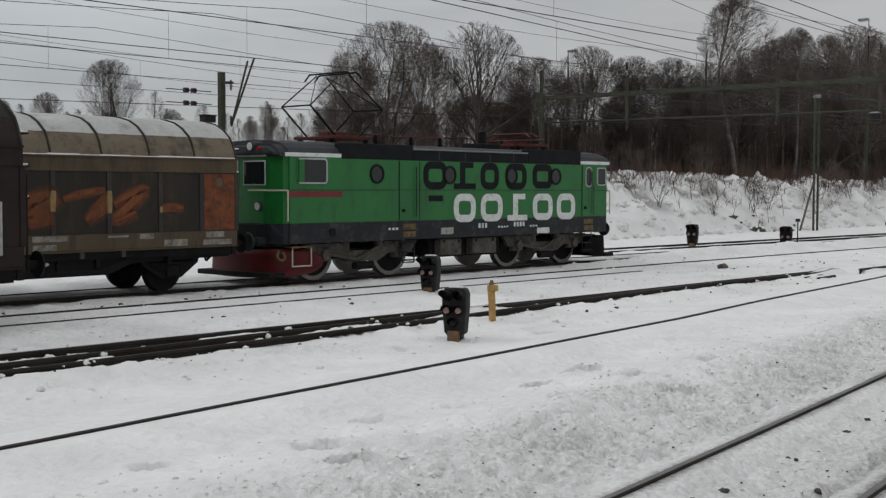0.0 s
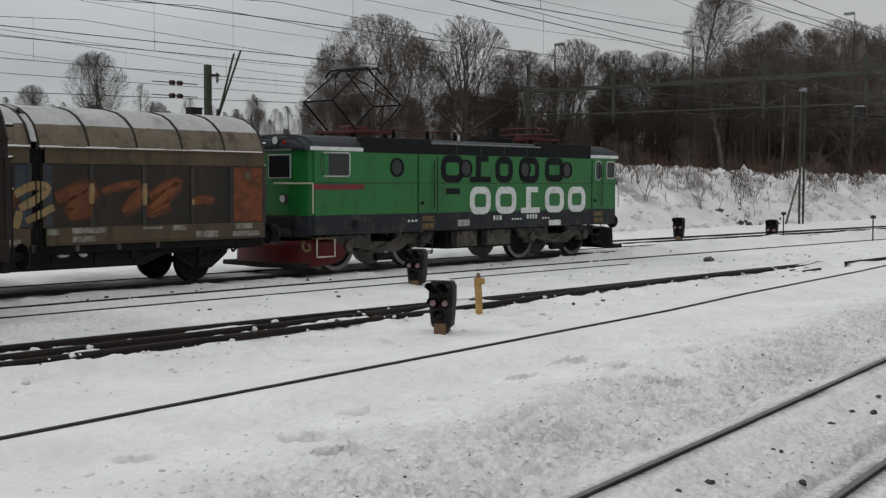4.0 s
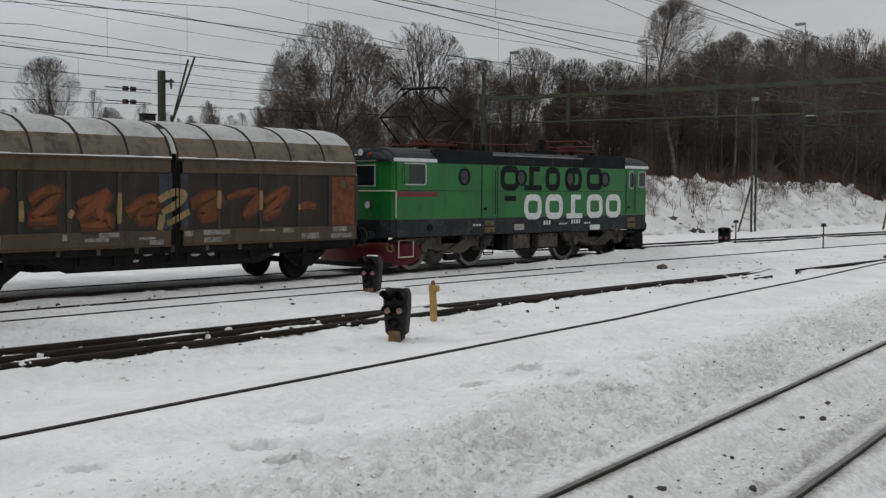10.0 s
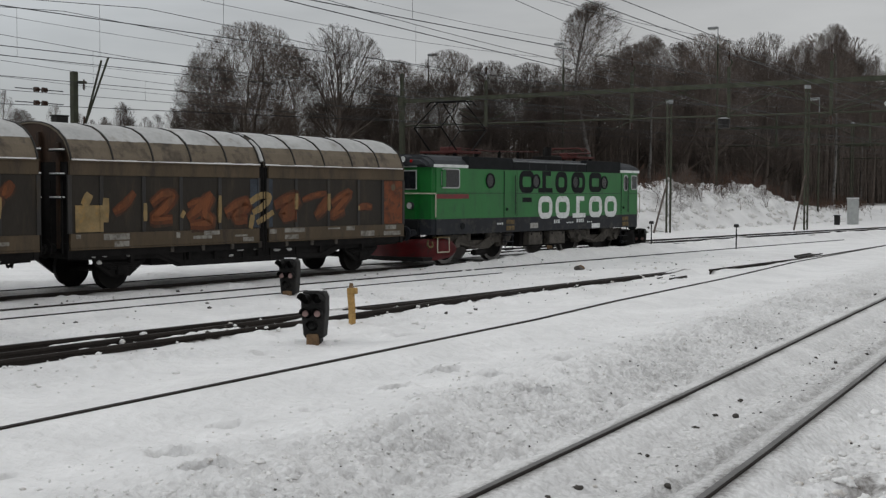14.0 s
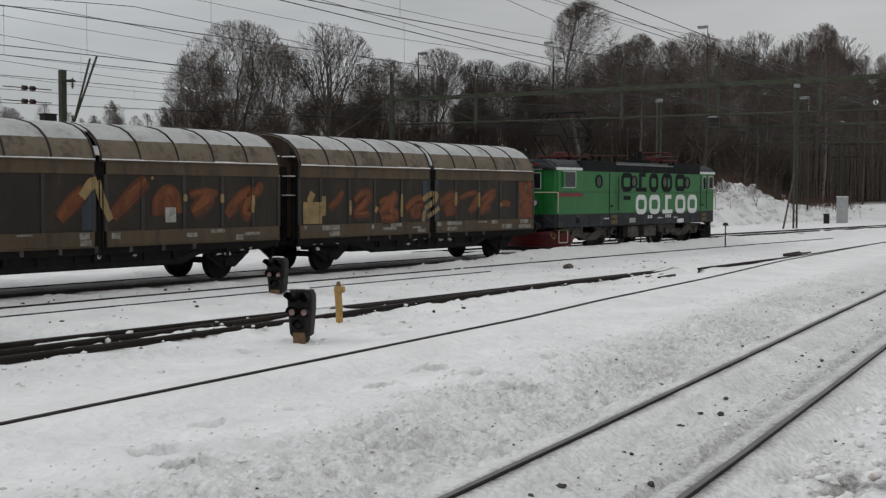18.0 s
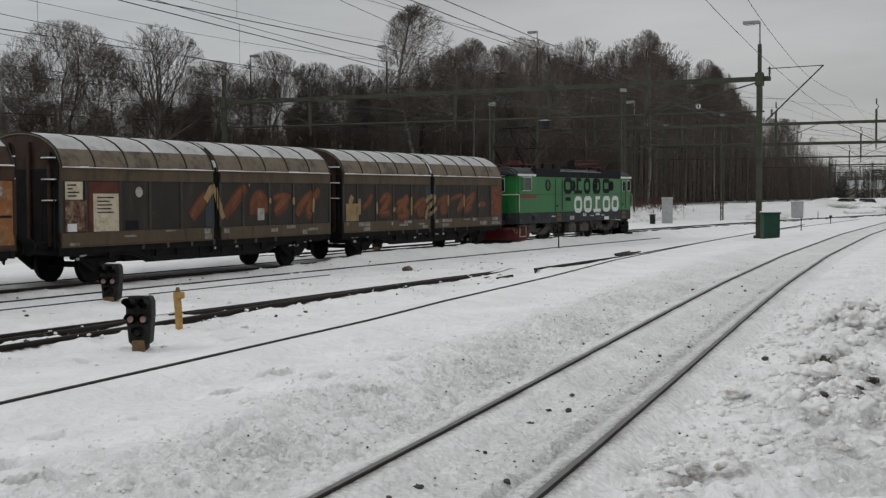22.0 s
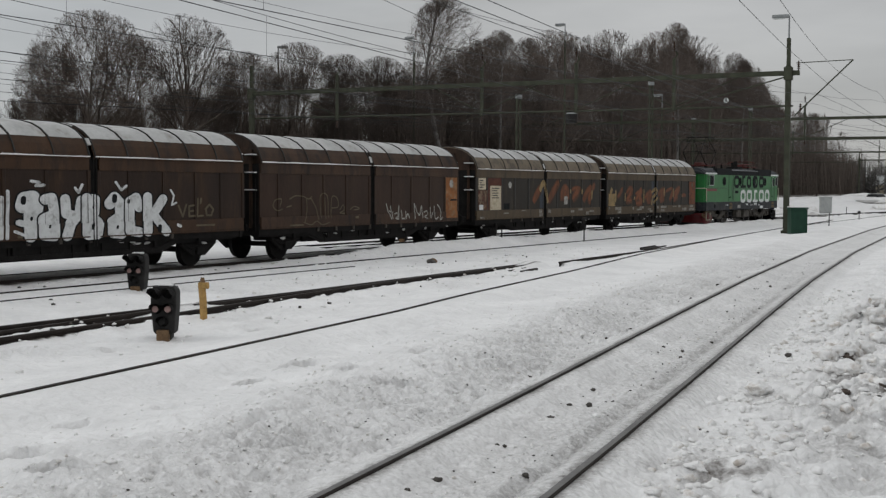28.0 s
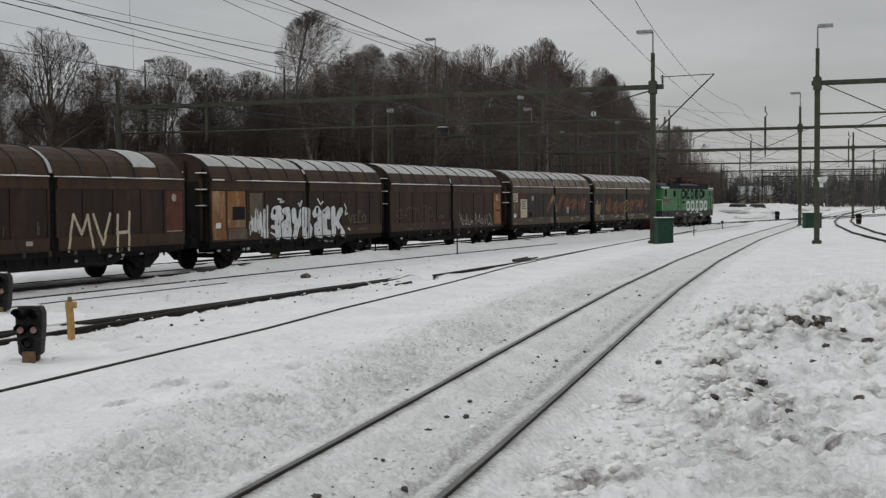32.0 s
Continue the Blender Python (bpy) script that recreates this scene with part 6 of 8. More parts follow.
def insulator(parent, x, y, z, h=0.45):
    bm = B()
    cyl(bm, (x, y, z), (x, y, z + h), 0.035, n=8)
    for k in range(4):
        cyl(bm, (x, y, z + h * (0.2 + 0.2 * k)), (x, y, z + h * (0.28 + 0.2 * k)), 0.10, 0.06, n=10)
    return part("insulator", bm, M["insul"], parent)


def lamp_on(parent, y, z0, z1, out, name="lamp_head"):
    """A street-lamp head on a thin tube on top of a mast; out: reach of the head along y."""
    part("lamp_tube", cyl(B(), (0, y, z0), (0, y, z1), 0.045, 0.035, n=8), M["galv"], parent)
    hd = part(name, box(B(), -0.16, min(y, y + out), z1 - 0.08, 0.16, max(y, y + out), z1 + 0.10, 0.05), M["lamp_head"], parent, "grey lamp head")
    part("lamp_glass", box(B(), -0.12, min(y + out * 0.3, y + out * 0.92), z1 - 0.12, 0.12, max(y + out * 0.3, y + out * 0.92), z1 - 0.078, 0.01), M["lamp_lens"], hd)


def lattice(bm, x, y, z0, z1, w=0.32, leg=0.045):
    for dx in (-w / 2, w / 2):
        box(bm, x + dx - leg, y - leg, z0, x + dx + leg, y + leg, z1)
    n = max(2, int((z1 - z0) / 0.55))
    for k in range(n):
        za, zb = z0 + (z1 - z0) * k / n, z0 + (z1 - z0) * (k + 1) / n
        a, b = (-w / 2, w / 2) if k % 2 else (w / 2, -w / 2)
        cyl(bm, (x + a, y, za), (x + b, y, zb), 0.018, n=4)
    return bm


def gantry(s, l0, l1, z=8.0, masts=(), lamps=(), struts=(), lower=True, thick=0.12):
    """Portal across the tracks: masts, beam, hangers with insulators. l grows towards the platform (local y is -l)."""
    g = thing("catenary_gantry", "green steel gantry carrying the overhead wires", "gantry", yard_pose(s, 0), "catenary gantries")
    for l in masts:
        bm = B()
        box(bm, -0.14, -l - 0.13, -0.4, 0.14, -l + 0.13, z + 0.35, 0.015)
        box(bm, -0.10, -l - 0.09, z + 0.35, 0.10, -l + 0.09, z + 1.75, 0.015)
        box(bm, -0.22, -l - 0.22, -0.4, 0.22, -l + 0.22, 0.06, 0.02)
        part("mast", bm, M["mast_green"], g)
        part("bracket", box(B(), -0.2, -l - 0.2, z - 0.35, 0.2, -l + 0.2, z + 0.3, 0.02), M["mast_green"], g)
    if l0 > -30:
        part("beam", box(B(), -thick, -l1, z - thick, thick, -l0, z + thick, 0.012), M["mast_green"], g)
    if lower:
        part("cross_wire", cyl(B(), (0, -l1 + 0.3, z - 1.65), (0, -l0 - 0.3, z - 1.55), 0.045, n=6), M["mast_green"], g)
    for l in struts:
        bm = B()
        box(bm, -0.07, -l - 0.08, z - 1.75, 0.07, -l + 0.08, z + 1.0, 0.01)
        part("hanger", bm, M["mast_green"], g)
        insulator(g, 0, -l, z + 1.35, 0.5)
        insulator(g, 0, -l, z - 2.25, 0.45)
        part("feeder_bracket", pipe(B(), [(0, -l, z + 0.95), (0.05, -l - 0.16, z + 1.2), (0.02, -l - 0.08, z + 1.4)], 0.035), M["mast_green"], g)
        for o in (3.4, -3.0):
            part("diagonal", cyl(B(), (0, -l, z - 1.55), (0, -l - o, z - 0.12), 0.028, n=5), M["mast_green"], g)
        part("steady_arm", cyl(B(), (0, -l, z - 1.7), (0.3, -l + 1.5, z - 2.2), 0.018, n=6), M["mast_green"], g)
    for l, out in lamps:
        lamp_on(g, -l, z + 1.75, z + 2.85, out)
    return g


MAIN_S = 64.0
g1 = gantry(MAIN_S, -23.8, 9.98, masts=(-23.7, 9.43), lamps=((9.43, 0.85),), struts=(-17.4, -7.7, -2.0, 3.5))
insulator(g1, 0, -9.93, 8.1, 0.5)
part("stay_rod", cyl(B(), (0.0, -9.43, 7.85), (0.2, -3.6, 6.4), 0.035, n=6), M["mast_green"], g1)
part("sign_plate", cyl(B(), (-0.04, -6.3, 6.72), (-0.07, -6.3, 6.72), 0.13, n=18), M["white_trim"], g1, "small round white sign with a dark bar")
part("sign_bar", box(B(), -0.09, -6.33, 6.62, -0.07, -6.27, 6.82), M["signal_black"], g1)
hb = part("hanging_lamp", cyl(B(), (0, 2.25, 5.75), (0, 2.25, 6.22), 0.30, 0.34, n=14), M["signal_black"], g1, "dark drum lamp with a pale lid hung from the gantry")
part("lid", cyl(B(), (0, 2.25, 6.22), (0, 2.25, 6.30), 0.36, 0.20, n=14), M["lamp_head"], hb)
lb = thing("line_box", "dark steel box on a slim post beside the catenary mast", "equipment box", yard_pose(38.73, -25.4))
part("post", cyl(B(), (0, 0, -0.3), (0, 0, 5.5), 0.07, 0.05, n=8), M["mast_green"], lb)
part("box", box(B(), -0.34, -0.22, 5.48, 0.34, 0.22, 5.80, 0.03), M["signal_black"], lb)
part("lid", box(B(), -0.38, -0.26, 5.80, 0.38, 0.26, 5.86, 0.02), M["signal_black"], lb)
part("cantilever", pipe(B(), [(0, -9.75, 5.85), (0.4, -12.5, 8.58)], 0.035, 6), M["mast_green"], g1)
part("top_tube", cyl(B(), (0.05, -9.8, 8.5), (0.4, -12.5, 8.58), 0.022, n=6), M["mast_green"], g1)
insulator(g1, 0, -10.05, 6.05, 0.4)
g2 = gantry(65.5, 17.2, 42, masts=(17.48, 41.5), lamps=((17.48, -0.75),), struts=(20.9, 26.0))
bm = B()
cyl(bm, (0, -17.73, 3.0), (0, -17.73, 3.25), 0.2, 0.28, n=14)
box(bm, -0.12, -17.78, 2.75, 0.12, -17.60, 3.0, 0.02)
part("bell_loudspeaker", bm, M["white_trim"], g2, "white loudspeaker on the mast")
for s, l0, l1, st in ((106, -24, 45, (-14, -6, 2, 10, 20, 30)), (150, -22, 48, (-8, 3, 14, 26, 38)), (205, -20, 52, (-6, 6, 18, 30, 42)), (262, -18, 56, (0, 14, 28, 42)), (330, -18, 60, (4, 20, 36))):
    gantry(s, l0, l1, masts=(l0 + 0.2, 12.8 if s == 106 else 14.5, l1 - 0.2), struts=st, lamps=((12.8, 0.8),) if s == 106 else ())
g0 = thing("catenary_mast", "dark green catenary mast with stays and insulators", "mast", yard_pose(38.0, -23.45))
part("mast", box(B(), -0.14, -0.13, -0.4, 0.14, 0.13, 7.75, 0.015), M["mast_green"], g0)
for x, z_ in ((0.85, 8.3), (1.25, 8.45)):
    part("stay", cyl(B(), (0.32, -0.3, 5.2), (x, -0.9, z_), 0.05, n=6), M["mast_green"], g0)
for z_ in (5.2, 6.9):
    insulator(g0, 0.32, -0.3, z_, 0.5)
part("bracket", box(B(), 0.1, -0.35, 7.2, 0.45, -0.1, 7.32), M["mast_green"], g0)
for z_ in (5.9, 6.45):
    tn = thing("wire_tensioner", "pair of dark strain insulators in a wire", "insulator", yard_pose(33.4, -20.0, z_), "strain insulators")
    part("rod", cyl(B(), (-1.2, 0, 0), (1.2, 0, 0), 0.02, n=6), M["wire"], tn)
    for x in (-0.25, 0.15):
        bm = B()
        for k in range(3):
            cyl(bm, (x + k * 0.09, 0, 0), (x + k * 0.09 + 0.05, 0, 0), 0.11, 0.07, n=10)
        part("insulator", bm, M["insul"], tn)
# free-standing light poles among the trees and along the yard
def light_pole(az, dist, h, out, label="tall steel lamp post with a flat grey head"):
    x, y = by_bearing(az, dist)
    g_ = ground_at((x, y)) - 0.2
    h = h - g_
    p = thing("lamp_post", label, "lamp post", pose(x, y, g_, 0, 0, HEAD), "lamp posts of the yard")
    part("post", cyl(B(), (0, 0, 0), (0, 0, h - 1.2), 0.09, 0.06, n=8), M["mast_green"], p)
    lamp_on(p, 0, h - 1.2, h, out)


light_pole(11.9, 94, 13.4, 0.75)
light_pole(5.72, 96, 12.8, -0.8)
light_pole(18.8, 98, 14.9, 0.8)
light_pole(23.2, 112, 10.4, 0.8)


def lattice_mast(az, dist, h, strut=True):
    x, y = by_bearing(az, dist)
    g_ = ground_at((x, y)) - 0.3
    h = h - g_
    p = thing("lattice_mast", "slim steel lattice mast on the snow bank foot", "mast", pose(x, y, g_, 0, 0, HEAD - 20), "lattice masts")
    part("mast", lattice(B(), 0, 0, 0, h), M["mast_green"], p)
    if strut:
        part("raking_strut", cyl(B(), (-0.1, 0, h * 0.42), (-1.5, -0.2, 0.1), 0.06, n=6), M["bark"], p)
    part("cap", box(B(), -0.22, -0.1, h, 0.22, 0.1, h + 0.22, 0.02), M["lamp_head"], p)


lattice_mast(16.7, 76, 7.6)
lattice_mast(22.7, 84, 9.0)
lattice_mast(27.1, 112, 9.0, False)
lattice_mast(24.6, 128, 9.0, False)


def wire_between(pts, r=0.012, name="wire"):
    """One unbroken wire through the points."""
    vs, fs, k = [], [], 4
    for i, p in enumerate(pts):
        d = (pts[min(i + 1, len(pts) - 1)] - pts[max(i - 1, 0)]).normalized()
        u = d.orthogonal().normalized() if abs(d.z) > 0.9 else d.cross(Vector((0, 0, 1))).normalized()
        v = d.cross(u)
        vs += [p + u * r, p + v * r, p - u * r, p - v * r]
    for i in range(len(pts) - 1):
        for j in range(k):
            a, b = i * k + j, i * k + (j + 1) % k
            fs.append((a, b, b + k, a + k))
    me = bpy.data.meshes.new(name)
    me.from_pydata(vs, [], fs)
    me.materials.append(M["wire"])
    return me


def catenary(lat, s0, s1, z_contact=5.6, sup=1.35, curved=True, step=42.0, phase=22.0):
    """Contact wire with messenger wire and droppers over one track."""
    c = thing("overhead_wires", "contact wire hanging from a messenger wire by droppers", "overhead wire", group="overhead wires")

    def P(s, z, extra=0.0):
        return yard(s, lat + (bow(s) if curved else 0) + extra, z)
    n = int((s1 - s0) / 6)
    ss = [s0 + (s1 - s0) * k / n for k in range(n + 1)]
    part("contact_wire", wire_between([P(s, z_contact) for s in ss], 0.0095), None, c)

    def sagz(s):
        u = ((s - phase) % step) / step
        return z_contact + sup - 1.0 * 4 * u * (1 - u) * 0.72
    n = int((s1 - s0) / 3)
    ss = [s0 + (s1 - s0) * k / n for k in range(n + 1)]
    part("messenger_wire", wire_between([P(s, sagz(s)) for s in ss], 0.008), None, c)
    s = s0 + 3
    while s < min(s1, 120):
        part("dropper", wire_between([P(s, z_contact), P(s, sagz(s))], 0.0045), None, c)
        s += 7.0
    return c


catenary(-0.75, -60, 320, 5.42)
catenary(3.3, -60, 110, 5.6)
catenary(-3.85, -60, 320, 5.6)
catenary(8.4, -60, 200, 5.6)
catenary(-9.5, -60, 200, 5.7)
catenary(-15, -60, 120, 5.8)


def plain_wire(lat0, lat1, z0, z1, s0=-60, s1=320, r=0.014, sag=0.9, step=42.0, curved=True):
    n = int((s1 - s0) / 4)
    pts = []
    for k in range(n + 1):
        s = s0 + (s1 - s0) * k / n
        f = k / n
        u = ((s - 22) % step) / step
        pts.append(yard(s, lat0 + (lat1 - lat0) * f + (bow(s) if curved else 0), z0 + (z1 - z0) * f - sag * 4 * u * (1 - u)))
    tagged(new("feeder_wire", wire_between(pts, r)), "long sagging overhead feeder wire", "overhead wire", "feeder wires")


for lat, z in ((-18.5, 9.4), (-9.2, 9.4), (-4.2, 9.4), (1.2, 9.4), (-21, 7.4), (-23.2, 8.6)):
    plain_wire(lat, lat, z, z, r=0.008, sag=0.7)
# contact wires that follow the diverging tracks, and one long cable across the yard
plain_wire(12.6, 3.0, 5.6, 5.6, -20, 60, 0.0095, 0.0, curved=False)
for z in (5.6, 5.85):
    plain_wire(16.6, 7.6, z, z, -20, 70, 0.009, 0.0, curved=False)
plain_wire(13.2, 3.6, 6.9, 6.9, -20, 60, 0.007, 0.5, curved=False)
plain_wire(-49.3, -16.0, 6.5, 6.5, -20, 75, 0.016, 0.0, curved=False)
# wires of the track beside the platform, which pass high over the berm
near_mid = lambda s: float(near_l(s)) + 0.75
def near_wire(z, sag, name, label, s0=-40, s1=250):
    c = thing(name, label, "overhead wire", group="overhead wires")
    n = int((s1 - s0) / 3)
    f = lambda s: z - sag * 4 * (((s - 22) % 42) / 42) * (1 - ((s - 22) % 42) / 42)
    pts = [yard(s0 + (s1 - s0) * k / n, near_mid(s0 + (s1 - s0) * k / n), f(s0 + (s1 - s0) * k / n)) for k in range(n + 1)]
    part("strand", wire_between(pts, 0.008), None, c)
    return c


near_wire(5.6, 0.0, "contact_wire", "contact wire over the track beside the platform")
near_wire(6.9, 0.6, "messenger_wire", "messenger wire over the track beside the platform")

# ---- lineside things ----
M["signal_lens"] = mat("frosted_lens", (0.36, 0.23, 0.21), 0.25, vary=0.1, bump=0)
M["rusty"] = mat("rusty_plate", (0.16, 0.10, 0.055), 0.8, vary=0.3, scale=8, fine=40, bump=0.2)
M["cab_green"] = mat("cabinet_green", (0.014, 0.046, 0.029), 0.55, vary=0.15, scale=3, fine=25, bump=0.05)
M["cab_grey"] = mat("cabinet_grey", (0.36, 0.37, 0.36), 0.6, vary=0.12, scale=3, fine=25, bump=0.05)
M["stone"] = mat("ballast_stone", (0.085, 0.078, 0.07), 0.9, vary=0.4, scale=6, fine=30, bump=0.4)
M["pit"] = mat("open_point_pit", (0.03, 0.028, 0.026), 0.9, vary=0.4, scale=4, fine=25, bump=0.5)


def dwarf_signal(s, lat, h, z, turn=0.0):
    """Low shunting signal: rounded box with hooded lamps facing along the track, foot plate."""
    g = thing("dwarf_signal", "black low shunting signal with hooded lamps, standing in the snow", "railway signal", yard_pose(s, lat, z, turn), "dwarf signals")
    w = h * 0.25
    bm = prism(B(), [(-w * 0.8, 0.12 * h), (-w * 0.62, 0.08 * h), (w * 0.62, 0.08 * h), (w * 0.8, 0.14 * h), (w * 0.98, 0.62 * h), (w * 0.98, 0.88 * h), (w * 0.8, 0.98 * h), (w * 0.3, h), (-w * 0.3, h), (-w * 0.8, 0.98 * h), (-w * 0.98, 0.88 * h), (-w * 0.98, 0.62 * h)], "x", -w * 0.55, w * 0.75)
    bmesh.ops.bevel(bm, geom=[e for e in bm.edges if abs(e.verts[0].co.x - e.verts[1].co.x) < 1e-6], offset=0.035 * h, segments=3, affect="EDGES", profile=0.6)
    part("housing", bm, M["signal_black"], g, smooth=True)
    part("rear_cover", box(B(), w * 0.72, -w * 0.8, h * 0.3, w * 1.1, w * 0.8, h * 0.85, 0.03 * h), M["signal_black"], g)
    part("snow_crust", box(B(), -w * 0.3, -w * 0.6, h * 0.985, w * 0.4, w * 0.5, h * 1.02, 0.015), M["snow"], g)
    part("foot", box(B(), -w * 0.95, -w * 0.45, -0.12, -w * 0.3, w * 0.45, h * 0.17, 0.02), M["rusty"], g, "rusty yellowish foot plate")
    part("post", box(B(), -w * 0.3, -w * 0.5, -0.25, w * 0.6, w * 0.5, h * 0.12), M["signal_black"], g)
    for y, z1 in ((-w * 0.52, 0.84), (w * 0.52, 0.84), (-w * 0.45, 0.56), (w * 0.5, 0.56), (0, 0.32)):
        x0 = -w * 0.5
        r = h * 0.098
        reach = h * (0.36 if z1 > 0.8 else 0.24)
        # hood: open tube, its lower half cut back
        n_, rows = 16, []
        bm = B()
        for x_, rr in ((0.0, 1.0), (0.55, 0.98), (1.0, 0.94)):
            row = []
            for k in range(n_):
                t_ = 2 * math.pi * k / n_
                f = x_ * (1.0 if math.sin(t_) > -0.2 else 0.45)
                row.append(bm.verts.new((x0 - reach * f, y + math.cos(t_) * r * rr, h * z1 + reach * f * 0.14 + math.sin(t_) * r * rr)))
            rows.append(row)
        for i in range(2):
            for k in range(n_):
                bm.faces.new((rows[i][k], rows[i][(k + 1) % n_], rows[i + 1][(k + 1) % n_], rows[i + 1][k]))
        bmesh.ops.solidify(bm, geom=bm.faces[:], thickness=0.008)
        hood = part("hood", bm, M["signal_black"], g, smooth=True)
        if z1 < 0.7:
            part("lens", cyl(B(), (x0 - reach * 0.5, y, h * (z1 + 0.01)), (x0 - reach * 0.53, y, h * (z1 + 0.012)), r * 0.66, r * 0.5, n=14), M["signal_lens"] if z1 > 0.5 else M["signal_black"], hood, "pinkish frosted lens" if z1 > 0.5 else "")
    return g


dwarf_signal(14.75, 10.55, 0.80, -0.12, 24)
dwarf_signal(21.0, 4.55, 0.86, -0.14, 20)
dwarf_signal(46.0, -2.8, 0.95, -0.16, 18)
dwarf_signal(46.0, 1.35, 0.95, -0.16, 18)
dwarf_signal(114.0, 17.0, 1.0, -0.16)
dwarf_signal(138, 7.4, 1.0, -0.16)

yp = thing("marker_post", "short yellow steel post with a small head", "post", yard_pose(16.85, 9.6, -0.14, 20))
part("post", prism(B(), [(-0.075, -0.2), (0.005, -0.2), (0.03, 0.36), (0.06, 0.60), (-0.03, 0.60), (-0.055, 0.36)], "y", -0.045, 0.045), M["yellow"], yp, m=pose(0, 0, 0, 0, 0, 60))
part("head", box(B(), -0.05, -0.11, 0.58, 0.05, 0.07, 0.69, 0.02), M["yellow"], yp)
part("cap", cyl(B(), (0, 0, 0.69), (0, 0, 0.77), 0.045, 0.03, n=10), M["rusty"], yp)


def stake(s, lat, h=0.95, cap=True):
    g = thing("snow_stake", "thin dark steel stake with a round cap in the snow", "post", yard_pose(s, lat, -0.14), "stakes along the tracks")
    part("rod", cyl(B(), (0, 0, -0.2), (0, 0, h), 0.032, 0.028, n=8), M["signal_black"], g)
    if cap:
        part("cap", cyl(B(), (0, 0, h), (0, 0, h + 0.13), 0.12, 0.09, n=12), M["signal_black"], g)


stake(49.4, 4.1)
stake(52.4, -1.1)
stake(78.4, 9.0, 0.85, False)
stake(93.0, 8.5, 0.6)
stake(101, 6.3, 0.9, False)


def cabinet(s, lat, w, d, h, material, label, turn=0.0, roof=None, z=-0.15):
    g = thing("cabinet", label, "equipment cabinet", yard_pose(s, lat, z, turn), "lineside cabinets")
    part("body", box(B(), -w / 2, -d / 2, -0.2, w / 2, d / 2, h, 0.02), material, g)
    part("lid", box(B(), -w / 2 - 0.05, -d / 2 - 0.05, h, w / 2 + 0.05, d / 2 + 0.05, h + 0.07, 0.02), roof or material, g)
    part("door", box(B(), -w / 2 + 0.06, -d / 2 - 0.015, 0.08, w / 2 - 0.06, -d / 2, h - 0.08, 0.005), material, g)
    part("handle", box(B(), w * 0.25, -d / 2 - 0.035, h * 0.5, w * 0.31, -d / 2 - 0.015, h * 0.62), M["galv"], g)
    part("snow_cap", box(B(), -w / 2 - 0.03, -d / 2 - 0.03, h + 0.072, w / 2 + 0.03, d / 2 + 0.03, h + 0.12, 0.02), M["snow"], g)
    return g


cabinet(63.0, 10.2, 0.7, 0.8, 1.32, M["cab_green"], "green steel equipment cabinet beside the gantry mast", 28)
cabinet(100.9, 14.2, 1.0, 1.25, 1.15, M["cab_green"], "wide green steel equipment cabinet in the snow", 20)
cabinet(96.5, -4.6, 0.7, 0.8, 1.95, M["cab_grey"], "pale grey upright relay cabinet", 20)
cabinet(94.5, -5.2, 0.4, 0.4, 0.7, M["signal_black"], "small black cabinet beside the relay cabinet", 20)
cabinet(121.0, 1.1, 0.9, 1.0, 1.5, M["cab_grey"], "pale grey equipment cabinet by the tracks", 20)

for s_, l_, a_, b_ in ((31.0, 9.35, 1.3, 0.34), (45.6, 8.35, 2.3, 0.42)):
    g = thing("point_pit", "dark open pit beside the switch blades", "pit", yard_pose(s_, l_, -0.11, 4))
    part("floor_plate", box(B(), -a_ / 2, -b_ / 2, -0.02, a_ / 2, b_ / 2, 0.04, 0.02), M["pit"], g)
    for y in (-b_ / 2, b_ / 2):
        part("rim", box(B(), -a_ / 2, y - 0.03, 0, a_ / 2, y + 0.03, 0.075, 0.01), M["rail"], g)
for k, (s_, l_) in enumerate(((33.4, 5.25), (33.9, 5.05))):
    rk = thing("stone", "loose dark stone lying on the snow", "stone", yard_pose(s_, l_, -0.08, 40 * k), "loose stones")
    bm = B()
    bmesh.ops.create_icosphere(bm, subdivisions=2, radius=0.16)
    for v in bm.verts:
        v.co = Vector((v.co.x * 1.6, v.co.y, v.co.z * 0.7)) * (0.8 + 0.4 * noise.noise(v.co * 6 + Vector((k, 0, 0))))
    part("rock", bm, M["rusty" if k else "stone"], rk)
# spare switch parts in the lead: guard rails beside the frog
for off_, a_, b_ in ((0.16, 18.6, 31.0),):
    me = sweep("guard_rail", lambda s, q=off_: dark_a(s) + q, a_, b_, RAIL_SECTION, -0.005, 0.6)
    me.materials.append(M["rail"])
    tagged(new("guard_rail", me), "dark guard rail inside the switch", "rail", "rails of the yard", kind="structure")


# ---- paint on the vans ----
def flat_strokes(strokes):
    """Painted strokes in the xz plane: (x0, z0, x1, z1, width)."""
    bm = B()
    for x0, z0, x1, z1, w in strokes:
        a, b = Vector((x0, z0)), Vector((x1, z1))
        d = (b - a).normalized()
        n = Vector((-d.y, d.x)) * w / 2
        pts = []
        for k in range(5):
            t = math.pi * (0.5 + k / 4)
            pts.append(a + d * math.cos(t) * w * 0.35 + n * math.sin(t))
        for k in range(5):
            t = math.pi * (-0.5 + k / 4)
            pts.append(b + d * math.cos(t) * w * 0.35 + n * math.sin(t))
        bm.faces.new([bm.verts.new((p.x, 0, p.y)) for p in pts])
    return bm


RIBS = (6.0, 5.015, 3.915, 2.625, 1.315, 0.235, -0.105, -1.485, -2.765, -3.915, -5.135, -6.0)


